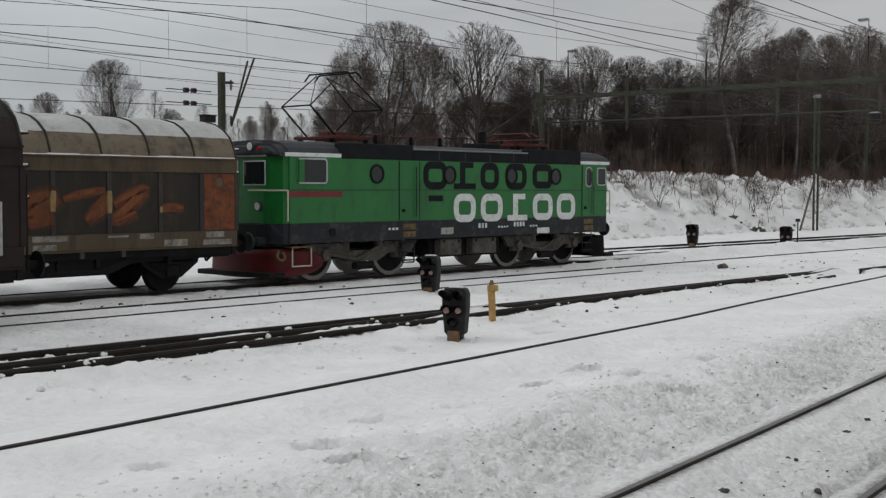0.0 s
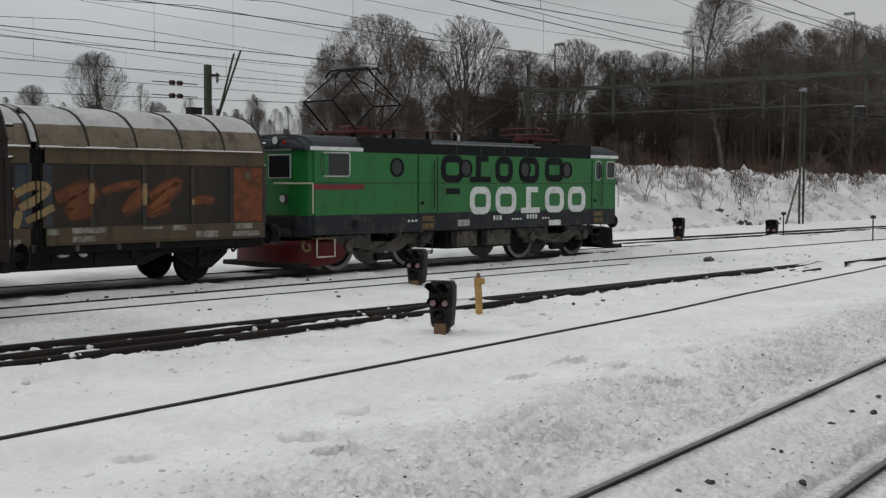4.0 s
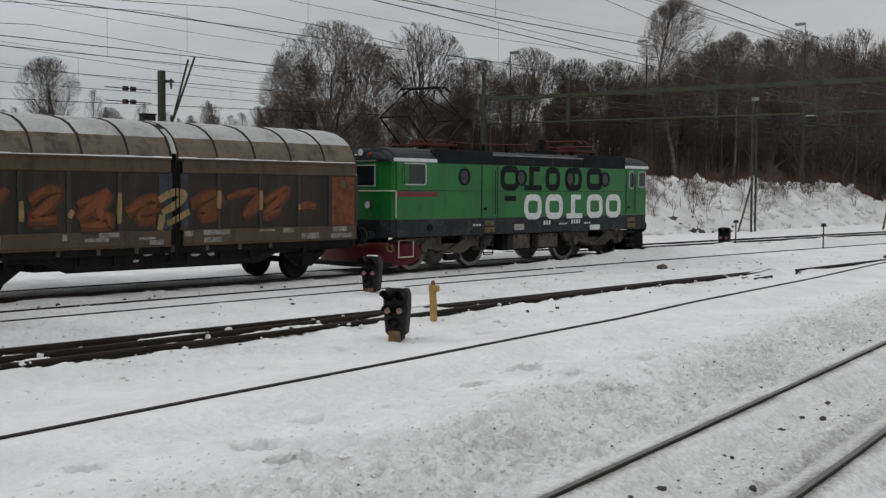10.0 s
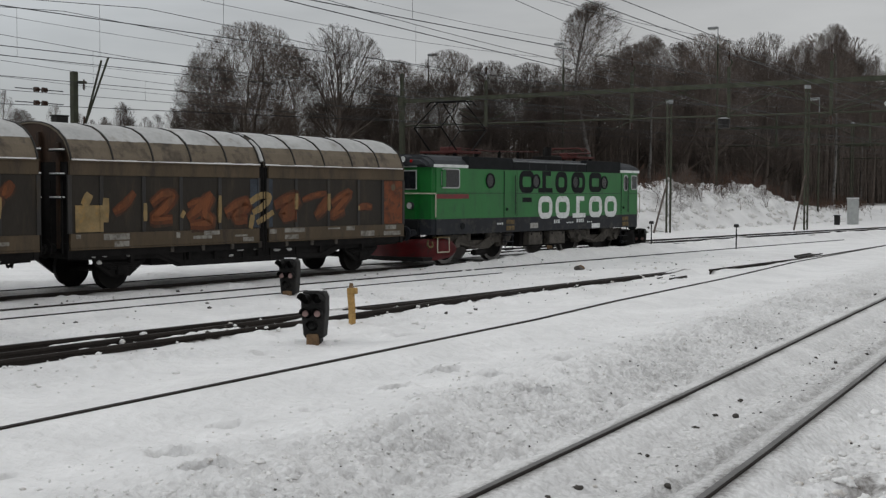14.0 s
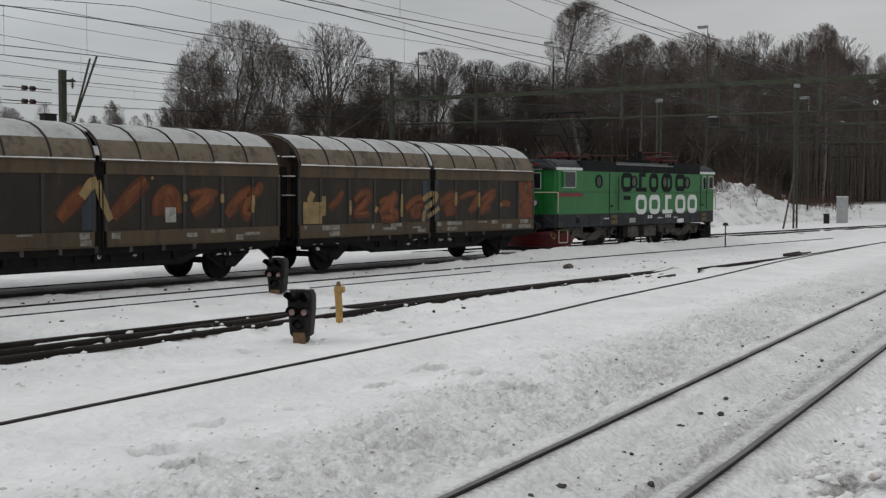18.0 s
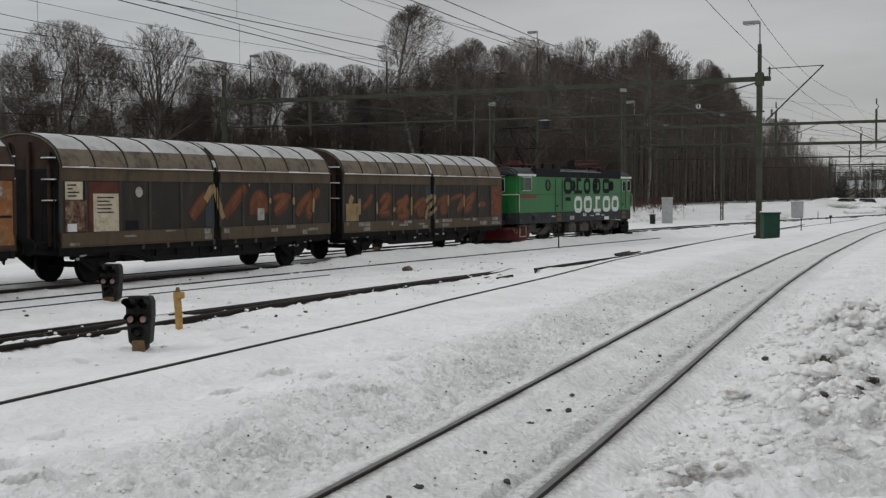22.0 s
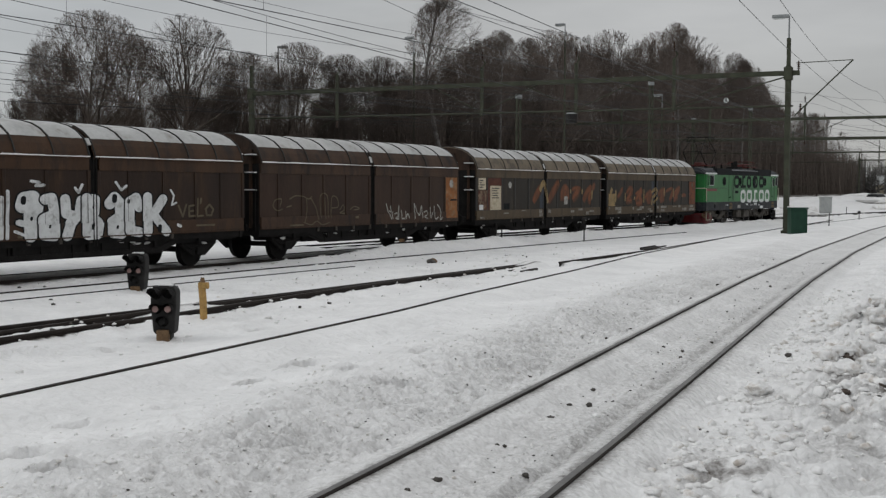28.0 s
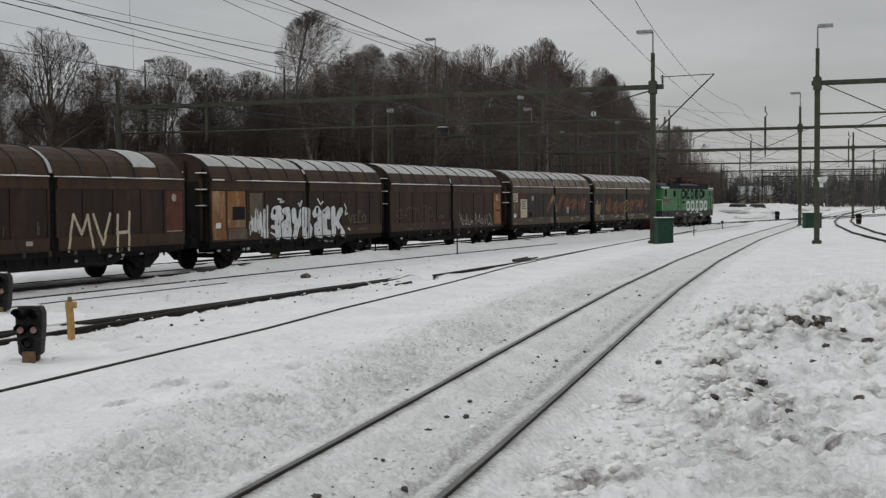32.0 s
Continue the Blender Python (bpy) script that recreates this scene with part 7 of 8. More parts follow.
def paint(van, bm, material, lift=0.003, rib_material=None, label="", name="graffiti"):
    """Lays a flat shape onto the wall, following its ribs and recessed panels."""
    for r in RIBS:
        for x in (r - 0.055, r + 0.055):
            bmesh.ops.bisect_plane(bm, geom=bm.verts[:] + bm.edges[:] + bm.faces[:], plane_co=(x, 0, 0), plane_no=(1, 0, 0))
    for z in (1.33, 2.63):
        bmesh.ops.bisect_plane(bm, geom=bm.verts[:] + bm.edges[:] + bm.faces[:], plane_co=(0, 0, z), plane_no=(0, 0, 1))
    outs = {0: B(), 1: B()}
    for f in bm.faces:
        c = f.calc_center_median()
        rib = any(abs(c.x - r) < 0.055 for r in RIBS) or -0.105 < c.x < 0.235
        beam = not 1.33 < c.z < 2.63
        y = -(WH if beam or -0.105 < c.x < 0.235 else WH - 0.012 if rib else WH - 0.022) - lift
        o = outs[1 if rib and rib_material else 0]
        fv = [o.verts.new((v.co.x, y, v.co.z)) for v in f.verts]
        nf = o.faces.new(fv)
        nf.normal_update()
        if nf.normal.y > 0:
            nf.normal_flip()
    bm.free()
    for k, o in outs.items():
        if len(o.faces):
            bmesh.ops.remove_doubles(o, verts=o.verts[:], dist=0.0005)
            part(name, o, rib_material if k else material, van, label)
        else:
            o.free()


def spray(van, strokes, material, lift=0.003, rib_material=None, label=""):
    for k, st in enumerate(strokes):
        paint(van, flat_strokes([st]), material, lift + 0.0002 * (k % 9), rib_material, label, "graffiti_stroke")


def at(van_no, s):
    """Local x on a van from the distance behind the first van's front."""
    return s + BACK[van_no - 1]


def smooth_line(pts, n=5):
    """Points of a soft curve through the given ones."""
    q = [Vector(p) for p in pts]
    q = [q[0] * 2 - q[1]] + q + [q[-1] * 2 - q[-2]]
    out = []
    for i in range(1, len(q) - 2):
        for k in range(n):
            t = k / n
            out.append(0.5 * (2 * q[i] + (q[i + 1] - q[i - 1]) * t + (2 * q[i - 1] - 5 * q[i] + 4 * q[i + 1] - q[i + 2]) * t ** 2 + (3 * q[i] - q[i - 1] - 3 * q[i + 1] + q[i + 2]) * t ** 3))
    return out + [q[-2]]


def brush(van, pts, w, material, lift, rib_material=None, label="", taper=0.6):
    """One sprayed stroke: swells in its middle, thins to its ends."""
    line_ = smooth_line(pts) if len(pts) > 2 else [Vector(pts[0]).lerp(Vector(pts[1]), k / 6) for k in range(7)]
    bm, rows, n = B(), [], len(line_) - 1
    for i, p in enumerate(line_):
        d = (line_[min(i + 1, n)] - line_[max(i - 1, 0)]).normalized()
        u = i / n
        half = w / 2 * (taper + (1 - taper) * math.sin(math.pi * u)) * (1 + 0.14 * noise.noise(Vector((p.x * 5, p.y * 5, w * 9))))
        o = Vector((-d.y, d.x)) * half
        rows.append([bm.verts.new((p.x + o.x, 0, p.y + o.y)), bm.verts.new((p.x - o.x, 0, p.y - o.y))])
    for a, b in zip(rows[:-1], rows[1:]):
        bm.faces.new((a[0], a[1], b[1], b[0]))
    paint(van, bm, material, lift, rib_material, label, "graffiti_stroke")


RUST_STROKES = {1: [
    ([(-4.79, 1.78), (-4.46, 1.97), (-4.18, 2.24)], 0.20), ([(-3.68, 1.96), (-3.34, 2.18), (-3.01, 2.14), (-3.31, 1.83), (-3.63, 1.61), (-3.03, 1.6)], 0.26),
    ([(-2.54, 1.59), (-2.12, 1.89), (-1.73, 2.18)], 0.30), ([(-1.73, 2.18), (-1.99, 1.75), (-1.78, 1.5), (-2.46, 1.44)], 0.28), ([(-2.55, 1.92), (-2.12, 2.06)], 0.16),
    ([(-1.29, 1.71), (-0.89, 1.91), (-0.52, 1.94), (-0.94, 1.6), (-0.52, 1.55)], 0.30), ([(0.48, 1.9), (0.92, 2.04), (1.33, 2.04), (0.8, 1.64), (1.32, 1.66)], 0.32), ([(0.87, 1.57), (1.38, 2.11)], 0.26),
    ([(1.56, 2.05), (2.01, 2.16), (2.54, 2.24)], 0.15), ([(2.07, 1.59), (2.42, 1.86), (2.66, 2.14)], 0.28), ([(2.75, 1.92), (3.08, 2.1), (3.53, 2.23), (3.15, 1.91), (2.78, 1.6), (3.3, 1.75)], 0.24), ([(3.91, 1.83), (4.2, 1.86), (4.53, 1.84)], 0.17)],
    2: [([(-1.06, 1.61), (-0.7, 1.97), (-0.35, 2.25)], 0.32), ([(0.42, 1.63), (0.9, 2.06), (1.43, 2.5)], 0.34), ([(1.75, 1.65), (1.79, 2.01), (2.08, 2.22), (2.35, 2.1), (2.44, 1.7)], 0.28), ([(2.08, 2.1), (2.12, 1.6)], 0.36),
    ([(2.81, 2.16), (3.34, 2.22), (3.75, 2.18)], 0.18), ([(2.89, 1.69), (3.34, 2.0), (3.6, 2.15)], 0.34), ([(4.08, 1.61), (4.44, 1.99), (4.94, 2.18), (4.73, 1.72), (4.94, 1.6)], 0.32), ([(5.12, 2.15), (5.36, 2.44)], 0.24)]}
PALE_STROKES = {1: [
    ([(-5.63, 1.95), (-5.46, 2.22)], 0.24), ([(-5.03, 1.57), (-5.02, 2.12)], 0.20), ([(-3.88, 1.58), (-3.88, 2.0)], 0.13), ([(-2.77, 1.76), (-2.66, 1.69)], 0.2), ([(-1.49, 2.18), (-1.51, 1.5)], 0.12),
    ([(-0.43, 2.01), (-0.05, 2.18), (0.29, 2.13), (0.0, 1.9), (-0.34, 1.73)], 0.19), ([(-0.34, 1.68), (-0.42, 1.34)], 0.18), ([(-0.2, 1.48), (0.43, 1.75)], 0.16),
    ([(1.32, 2.23), (1.30, 1.81)], 0.13), ([(2.63, 2.23), (2.62, 1.76)], 0.13), ([(3.88, 1.82), (3.95, 1.82)], 0.13)],
    2: [([(-0.45, 2.11), (-0.21, 2.39), (-0.03, 2.48)], 0.26), ([(-0.03, 2.48), (0.1, 2.06), (0.36, 1.58)], 0.22), ([(1.58, 2.56), (1.65, 2.56)], 0.08), ([(2.66, 2.17), (2.65, 2.0)], 0.13), ([(3.90, 2.18), (3.90, 1.96)], 0.12), ([(5.02, 2.15), (4.99, 1.7)], 0.12)]}
v1, v2, v3, v4, v5 = vans
M["paint_rust"] = mat("graffiti_rust_brown", (0.062, 0.029, 0.017), 0.6, vary=0.3, scale=2.2, fine=30, bump=0.03, stain=(0.032, 0.024, 0.017), stain_amount=0.5, stretch=(1, 1, 0.4))
M["paint_ember"] = mat("graffiti_bright_orange", (0.155, 0.052, 0.019), 0.55, vary=0.3, scale=2.2, fine=30, bump=0.03, stain=(0.10, 0.04, 0.018), stain_amount=0.4, stretch=(1, 1, 0.4))
for no, van in ((1, v1), (2, v2)):
    for k, (pts, w) in enumerate(RUST_STROKES[no]):
        for j, (f, mt, label, tp) in enumerate(((1.55, "paint_rust", "thin rust-brown edge of sprayed graffiti", 0.75), (1.2, "paint_orange", "faded rust-orange graffiti stroke", 0.65), (0.7, "paint_ember", "brighter orange core of a graffiti stroke", 0.3))):
            up = [(x - 0.01 * j, z + w * 0.06 * j) for x, z in pts]
            brush(van, up, w * f, M[mt], 0.0025 + 0.0026 * j + 0.0002 * k, None, label, tp)
    for k, (pts, w) in enumerate(PALE_STROKES[no]):
        brush(van, pts, w, M["paint_yellow"], 0.009 + 0.0002 * k, None, "faded yellow graffiti stroke", 0.8)
# panels of another colour
def panel_patch(van, x0, x1, z0, z1, material, label, name="paint_patch", lift=0.002):
    bm = B()
    bm.faces.new([bm.verts.new((x, 0, z)) for x, z in ((x0, z0), (x1, z0), (x1, z1), (x0, z1))])
    paint(van, bm, material, lift, None, label, name)


M["peeled"] = mat("peeled_red_paint", (0.075, 0.026, 0.018), 0.65, vary=0.3, scale=4, fine=25, bump=0.1, stain=(0.20, 0.15, 0.10), stain_amount=0.45)
M["orange_panel"] = mat("worn_orange_panel", (0.22, 0.088, 0.030), 0.65, vary=0.25, scale=3, fine=25, bump=0.08, stain=(0.24, 0.17, 0.10), stain_amount=0.3)
M["ply"] = mat("bare_weathered_ply", (0.20, 0.098, 0.040), 0.75, vary=0.28, scale=2, fine=25, bump=0.1, stain=(0.30, 0.23, 0.16), stain_amount=0.32, stretch=(1, 1, 0.3))
panel_patch(v1, 5.08, 5.94, 1.35, 2.61, M["rust_orange"], "rust-orange end panel")
panel_patch(v1, -5.86, -5.10, 1.36, 1.96, M["paint_yellow"], "faded yellow painted field", "paint_patch", 0.008)
panel_patch(v1, -0.42, -0.12, 1.36, 2.60, M["paint_blue"], "dull blue paint", "paint_patch", 0.002)
panel_patch(v1, 0.26, 0.40, 1.36, 2.60, M["paint_blue"], "dull blue paint", "paint_patch", 0.002)
panel_patch(v2, -0.44, -0.12, 1.36, 2.2, M["paint_blue"], "dull blue paint", "paint_patch", 0.002)
panel_patch(v3, 5.08, 5.94, 1.10, 2.61, M["orange_panel"], "worn orange end panel")
panel_patch(v3, 5.40, 5.90, 1.74, 1.80, M["black"], "", "stencil_field", 0.006)
panel_patch(v4, -5.94, -5.19, 1.03, 2.61, M["ply"], "bare orange-brown plywood panel")
panel_patch(v4, -5.08, -4.02, 1.40, 2.61, M["ply"], "bare orange-brown plywood panel")
panel_patch(v4, -5.06, -3.98, 1.02, 1.38, M["paint_scrawl"], "pale scuffed paint", "paint_patch", 0.003)
panel_patch(v5, 5.08, 5.94, 1.36, 2.61, M["rust_red"], "dull red end panel")
panel_patch(v2, -5.86, -5.14, 1.36, 2.14, M["peeled"], "peeling red and cream paint", "paint_patch", 0.003)
panel_patch(v2, -5.86, -5.26, 2.16, 2.61, M["sign_cream"], "white label field", "label_field", 0.005)
for k, w_ in enumerate((0.3, 0.18, 0.4, 0.3)):
    panel_patch(v2, -5.78, -5.78 + w_, 2.50 - k * 0.09, 2.54 - k * 0.09, M["loco_dark"], "", "lettering_bar", 0.008)
panel_patch(v2, -5.06, -3.95, 1.35, 2.61, M["rust_red"], "rusty panel behind the sign")
panel_patch(v2, -4.90, -3.98, 1.34, 2.31, M["sign_cream"], "cream sign with lines of small writing", "sign", 0.006)
for k, w_ in enumerate((0.6, 0.44, 0.55, 0.5, 0.6)):
    panel_patch(v2, -4.76, -4.76 + w_, 2.19 - k * 0.095, 2.225 - k * 0.095, M["loco_dark"], "", "lettering_bar", 0.008)
panel_patch(v2, -5.80, -5.48, 1.36, 1.56, M["paint_white"], "", "label_field", 0.006)
panel_patch(v2, -3.73, -3.24, 1.36, 1.60, M["black"], "", "vent_grille", 0.004)
panel_patch(v2, 2.01, 2.35, 1.50, 1.86, M["paint_grey"], "", "label_field", 0.010)
panel_patch(v4, -4.80, -4.06, 1.66, 2.10, M["black"], "", "vent_grille", 0.005)
panel_patch(v4, -5.76, -5.47, 1.40, 1.58, M["paint_white"], "", "label_field", 0.006)
panel_patch(v4, -3.75, -2.98, 1.36, 2.55, M["paint_scrawl"], "pale weathered paint", "paint_patch", 0.002)
panel_patch(v5, -1.0, -0.75, 1.14, 1.26, M["paint_grey"], "", "stencil_field", 0.004)
panel_patch(v5, 5.1, 5.9, 1.36, 1.39, M["paint_grey"], "", "stencil_field", 0.006)
# pale plates and stencilled fields along the lower beams: from, to, bottom, top
M["plate_grey"] = mat("weathered_plate_grey", (0.235, 0.225, 0.20), 0.6, vary=0.25, scale=4, fine=30, bump=0.03, stain=(0.11, 0.095, 0.075), stain_amount=0.45)
for v, fields in ((v1, ((-5.86, -5.73, 1.22, 1.31), (-5.1, -4.36, 1.17, 1.31), (-4.8, -4.37, 1.01, 1.14), (-2.94, -2.82, 1.16, 1.30), (-2.4, -1.78, 1.12, 1.20), (-2.04, -1.52, 1.21, 1.31), (-0.99, -0.53, 1.14, 1.19), (-0.71, -0.32, 1.01, 1.12),
                        (0.26, 0.52, 1.18, 1.30), (0.83, 1.63, 1.20, 1.315), (0.84, 1.37, 1.02, 1.14), (2.57, 3.07, 1.25, 1.29), (3.35, 3.71, 1.20, 1.315), (3.98, 4.6, 1.02, 1.17), (5.11, 5.62, 1.19, 1.315), (5.03, 5.83, 1.02, 1.14))),
                  (v2, ((-0.54, -0.26, 1.16, 1.31), (-0.52, -0.2, 1.01, 1.14), (0.37, 0.62, 1.15, 1.29), (2.68, 3.03, 1.13, 1.23), (3.5, 3.98, 1.21, 1.30), (4.38, 4.63, 1.01, 1.15), (4.68, 5.24, 1.12, 1.20), (-2.17, -1.78, 1.27, 1.31), (-3.8, -3.34, 1.17, 1.22), (-5.76, -5.41, 1.01, 1.08))),
                  (v3, ((-1.0, -0.8, 1.20, 1.28), (-4.6, -3.9, 1.03, 1.08))), (v4, ((3.9, 4.7, 1.14, 1.19), (-2.4, -1.9, 1.02, 1.07)))):
    for x0, x1, z0, z1 in fields:
        panel_patch(v, x0, x1, z0, z1, M["plate_grey"] if v in (v1, v2) else M["paint_scrawl"], "", "stencil_field", 0.004)
for v, x, z_, r_ in ((v1, 5.5, 2.42, 0.10), (v3, 5.5, 2.38, 0.15), (v2, -3.2, 2.35, 0.14), (v5, 5.5, 2.4, 0.12)):
    bm = B()
    bm.faces.new([bm.verts.new((x + math.cos(a) * r_, 0, z_ + math.sin(a) * r_)) for a in (k * math.pi / 10 for k in range(20))])
    paint(v, bm, M["paint_scrawl"] if v is v1 else M["paint_grey"], 0.005, None, "", "round_mark")
# bubble letters, sprayed in fat round strokes: (points along the wall and up, width)
BUBBLE = {
    "p": [([(-1.73, 1.77), (-1.67, 1.93), (-1.43, 1.96), (-1.33, 1.74), (-1.41, 1.48)], 0.34), ([(-1.51, 1.69), (-1.52, 1.06)], 0.29), ([(-1.85, 1.38), (-1.55, 1.32)], 0.15)],
    "a": [([(-1.04, 1.92), (-0.84, 1.95), (-0.78, 1.68), (-0.77, 1.06)], 0.25), ([(-0.81, 1.55), (-1.1, 1.45), (-1.1, 1.07), (-0.79, 1.04)], 0.25)],
    "y": [([(-0.41, 1.92), (-0.38, 1.57), (-0.09, 1.5)], 0.24), ([(0.12, 1.88), (0.04, 1.53), (-0.24, 1.35), (-0.37, 1.03)], 0.25)],
    "b": [([(0.29, 1.95), (0.28, 1.06)], 0.23), ([(0.29, 1.94), (0.56, 1.91), (0.54, 1.58)], 0.24), ([(0.36, 1.53), (0.7, 1.3), (0.64, 1.04), (0.32, 1.03)], 0.25)],
    "a2": [([(1.09, 1.8), (1.26, 1.95), (1.46, 1.79), (1.49, 1.05)], 0.29), ([(1.46, 1.48), (1.16, 1.34), (1.16, 1.06), (1.49, 1.02)], 0.25)],
    "c": [([(2.14, 1.7), (2.04, 1.94), (1.81, 1.85), (1.79, 1.1), (2.13, 1.05)], 0.26)],
    "k": [([(2.47, 1.96), (2.46, 1.05)], 0.25), ([(3.06, 1.9), (2.68, 1.5), (3.18, 1.03)], 0.25)]}


def round_stroke(a, b, w, sx=1.34, dx=-0.49):
    """Fat stroke with round ends, widened along the wall."""
    a, b = Vector(((a[0] + dx) / sx, a[1])), Vector(((b[0] + dx) / sx, b[1]))
    d = (b - a).normalized()
    n = Vector((-d.y, d.x))
    pts = [a + (d * math.cos(t) + n * math.sin(t)) * w / 2 for t in (math.pi * (0.5 + k / 8) for k in range(9))]
    pts += [b + (d * math.cos(t) + n * math.sin(t)) * w / 2 for t in (math.pi * (-0.5 + k / 8) for k in range(9))]
    bm = B()
    bm.faces.new([bm.verts.new((p.x * sx, 0, p.y)) for p in pts])
    return bm


bk = 0
for letter, lines in BUBBLE.items():
    for outline in (True, False):
        for pts, w in lines:
            for a, b in zip(pts[:-1], pts[1:]):
                bk += 1
                paint(v4, round_stroke(a, b, w + (0.075 if outline else 0.0)), M["black"] if outline else M["paint_white"], 0.004 + 0.00007 * bk, None, "black outline of a bubble letter" if outline else "white bubble letter", "graffiti_stroke")
for cx, cz, r in ((-1.48, 1.47, 0.045), (-0.93, 1.27, 0.04), (0.49, 1.72, 0.035), (0.5, 1.27, 0.05), (1.33, 1.2, 0.045), (-1.72, 1.9, 0.09), (1.25, 1.93, 0.10), (1.75, 1.85, 0.05), (2.9, 1.13, 0.09)):
    paint(v4, round_stroke((cx, cz - r * 0.5), (cx + 0.01, cz + r * 0.5), r * 1.3), M["black"], 0.013, None, "black mark inside a bubble letter", "graffiti_stroke")
for pts, w in (([(-1.46, 2.35), (-1.22, 2.32), (-1.33, 2.24), (-1.08, 2.26)], 0.07), ([(-0.08, 2.19), (0.03, 2.08), (0.15, 2.27)], 0.07), ([(1.31, 2.34), (1.51, 2.14), (1.69, 2.25)], 0.065), ([(3.37, 2.14), (3.5, 1.99), (3.41, 1.74), (3.59, 1.8)], 0.05), ([(3.63, 1.2), (3.74, 1.16)], 0.08), ([(-1.99, 1.18), (-1.72, 1.09)], 0.07), ([(-2.17, 2.11), (-2.17, 1.85), (-2.22, 1.03)], 0.08), ([(-2.37, 1.96), (-2.4, 1.04)], 0.11), ([(-2.6, 1.8), (-2.58, 1.1)], 0.09)):
    for a, b in zip(pts[:-1], pts[1:]):
        paint(v4, round_stroke(a, b, w), M["paint_white"], 0.007, None, "white sprayed scribble", "graffiti_stroke")
for a, b in (((3.68, 1.72), (3.86, 1.42)), ((3.86, 1.42), (4.0, 1.74)), ((4.12, 1.7), (4.12, 1.42)), ((4.12, 1.7), (4.32, 1.72)), ((4.12, 1.56), (4.28, 1.57)), ((4.12, 1.42), (4.34, 1.43)), ((4.48, 1.9), (4.46, 1.42)), ((4.46, 1.42), (4.7, 1.43)), ((4.62, 1.9), (4.6, 1.78)), ((4.86, 1.44), (4.82, 1.62)), ((4.82, 1.62), (4.98, 1.74)), ((4.98, 1.74), (5.14, 1.6)), ((5.14, 1.6), (5.05, 1.43)), ((5.05, 1.43), (4.86, 1.44))):
    paint(v4, round_stroke(a, b, 0.055), M["paint_scrawl"], 0.005, None, "faint scrawled capital", "graffiti_stroke")
spray(v5, [(*q, 0.095) for q in ((0.63, 0.94, 0.87, 1.94), (0.87, 1.94, 1.20, 1.39), (1.20, 1.39, 1.46, 1.93), (1.46, 1.93, 1.67, 0.98), (1.70, 1.93, 2.09, 1.08), (2.09, 1.08, 2.44, 1.95), (2.71, 0.86, 2.77, 1.91), (3.23, 0.88, 3.31, 1.99), (2.75, 1.39, 3.27, 1.41))],
      M["sign_cream"], 0.006, None, "thin hand-painted pale capitals")
spray(v5, [(x, 1.42, x + 0.02, 1.75 - 0.1 * (k % 2), 0.035) for k, x in enumerate((-2.5, -2.38, -2.25, -2.1, -1.95, -1.8, -0.55, -0.5))], M["paint_scrawl"], 0.006, None, "thin pale drips")
rs = random.Random(4)


def ribbon(pts, w):
    """One thin sprayed line through the points."""
    bm = B()
    rows = []
    for i, p in enumerate(pts):
        q0, q1 = Vector(pts[max(i - 1, 0)]), Vector(pts[min(i + 1, len(pts) - 1)])
        d = (q1 - q0).normalized()
        n = Vector((-d.y, d.x)) * w / 2
        rows.append([bm.verts.new((p[0] + n.x, 0, p[1] + n.y)), bm.verts.new((p[0] - n.x, 0, p[1] - n.y))])
    for a, b in zip(rows[:-1], rows[1:]):
        bm.faces.new((a[0], a[1], b[1], b[0]))
    return bm


for k, pts in enumerate((
        [(0.91, 1.68), (1.05, 1.40), (1.26, 1.12)], [(1.10, 1.42), (1.35, 1.36)], [(1.18, 1.6), (1.33, 1.12)], [(1.42, 1.30), (1.62, 1.34), (1.66, 1.22), (1.5, 1.16), (1.72, 1.12)], [(1.75, 1.62), (1.70, 1.12)], [(1.9, 1.44), (1.92, 1.14)], [(1.9, 1.14), (2.1, 1.14)], [(2.2, 1.40), (2.18, 1.12), (2.3, 1.3), (2.44, 1.14)],
        [(2.78, 1.68), (2.82, 1.10)], [(2.78, 1.66), (3.10, 1.24), (3.30, 1.60)], [(3.30, 1.60), (3.36, 1.14)], [(3.45, 1.34), (3.68, 1.38), (3.66, 1.24), (3.48, 1.18), (3.74, 1.10)], [(3.9, 1.52), (3.92, 1.12), (4.08, 1.34)], [(4.2, 1.56), (4.24, 1.10), (4.5, 1.14)], [(4.42, 1.62), (4.66, 1.40), (4.62, 1.06), (4.8, 1.12)])):
    paint(v3, ribbon(smooth_line(pts) if len(pts) > 2 else pts, 0.05), M["paint_grey"], 0.006 + 0.0003 * k, None, "thin white scrawl", "graffiti_stroke")
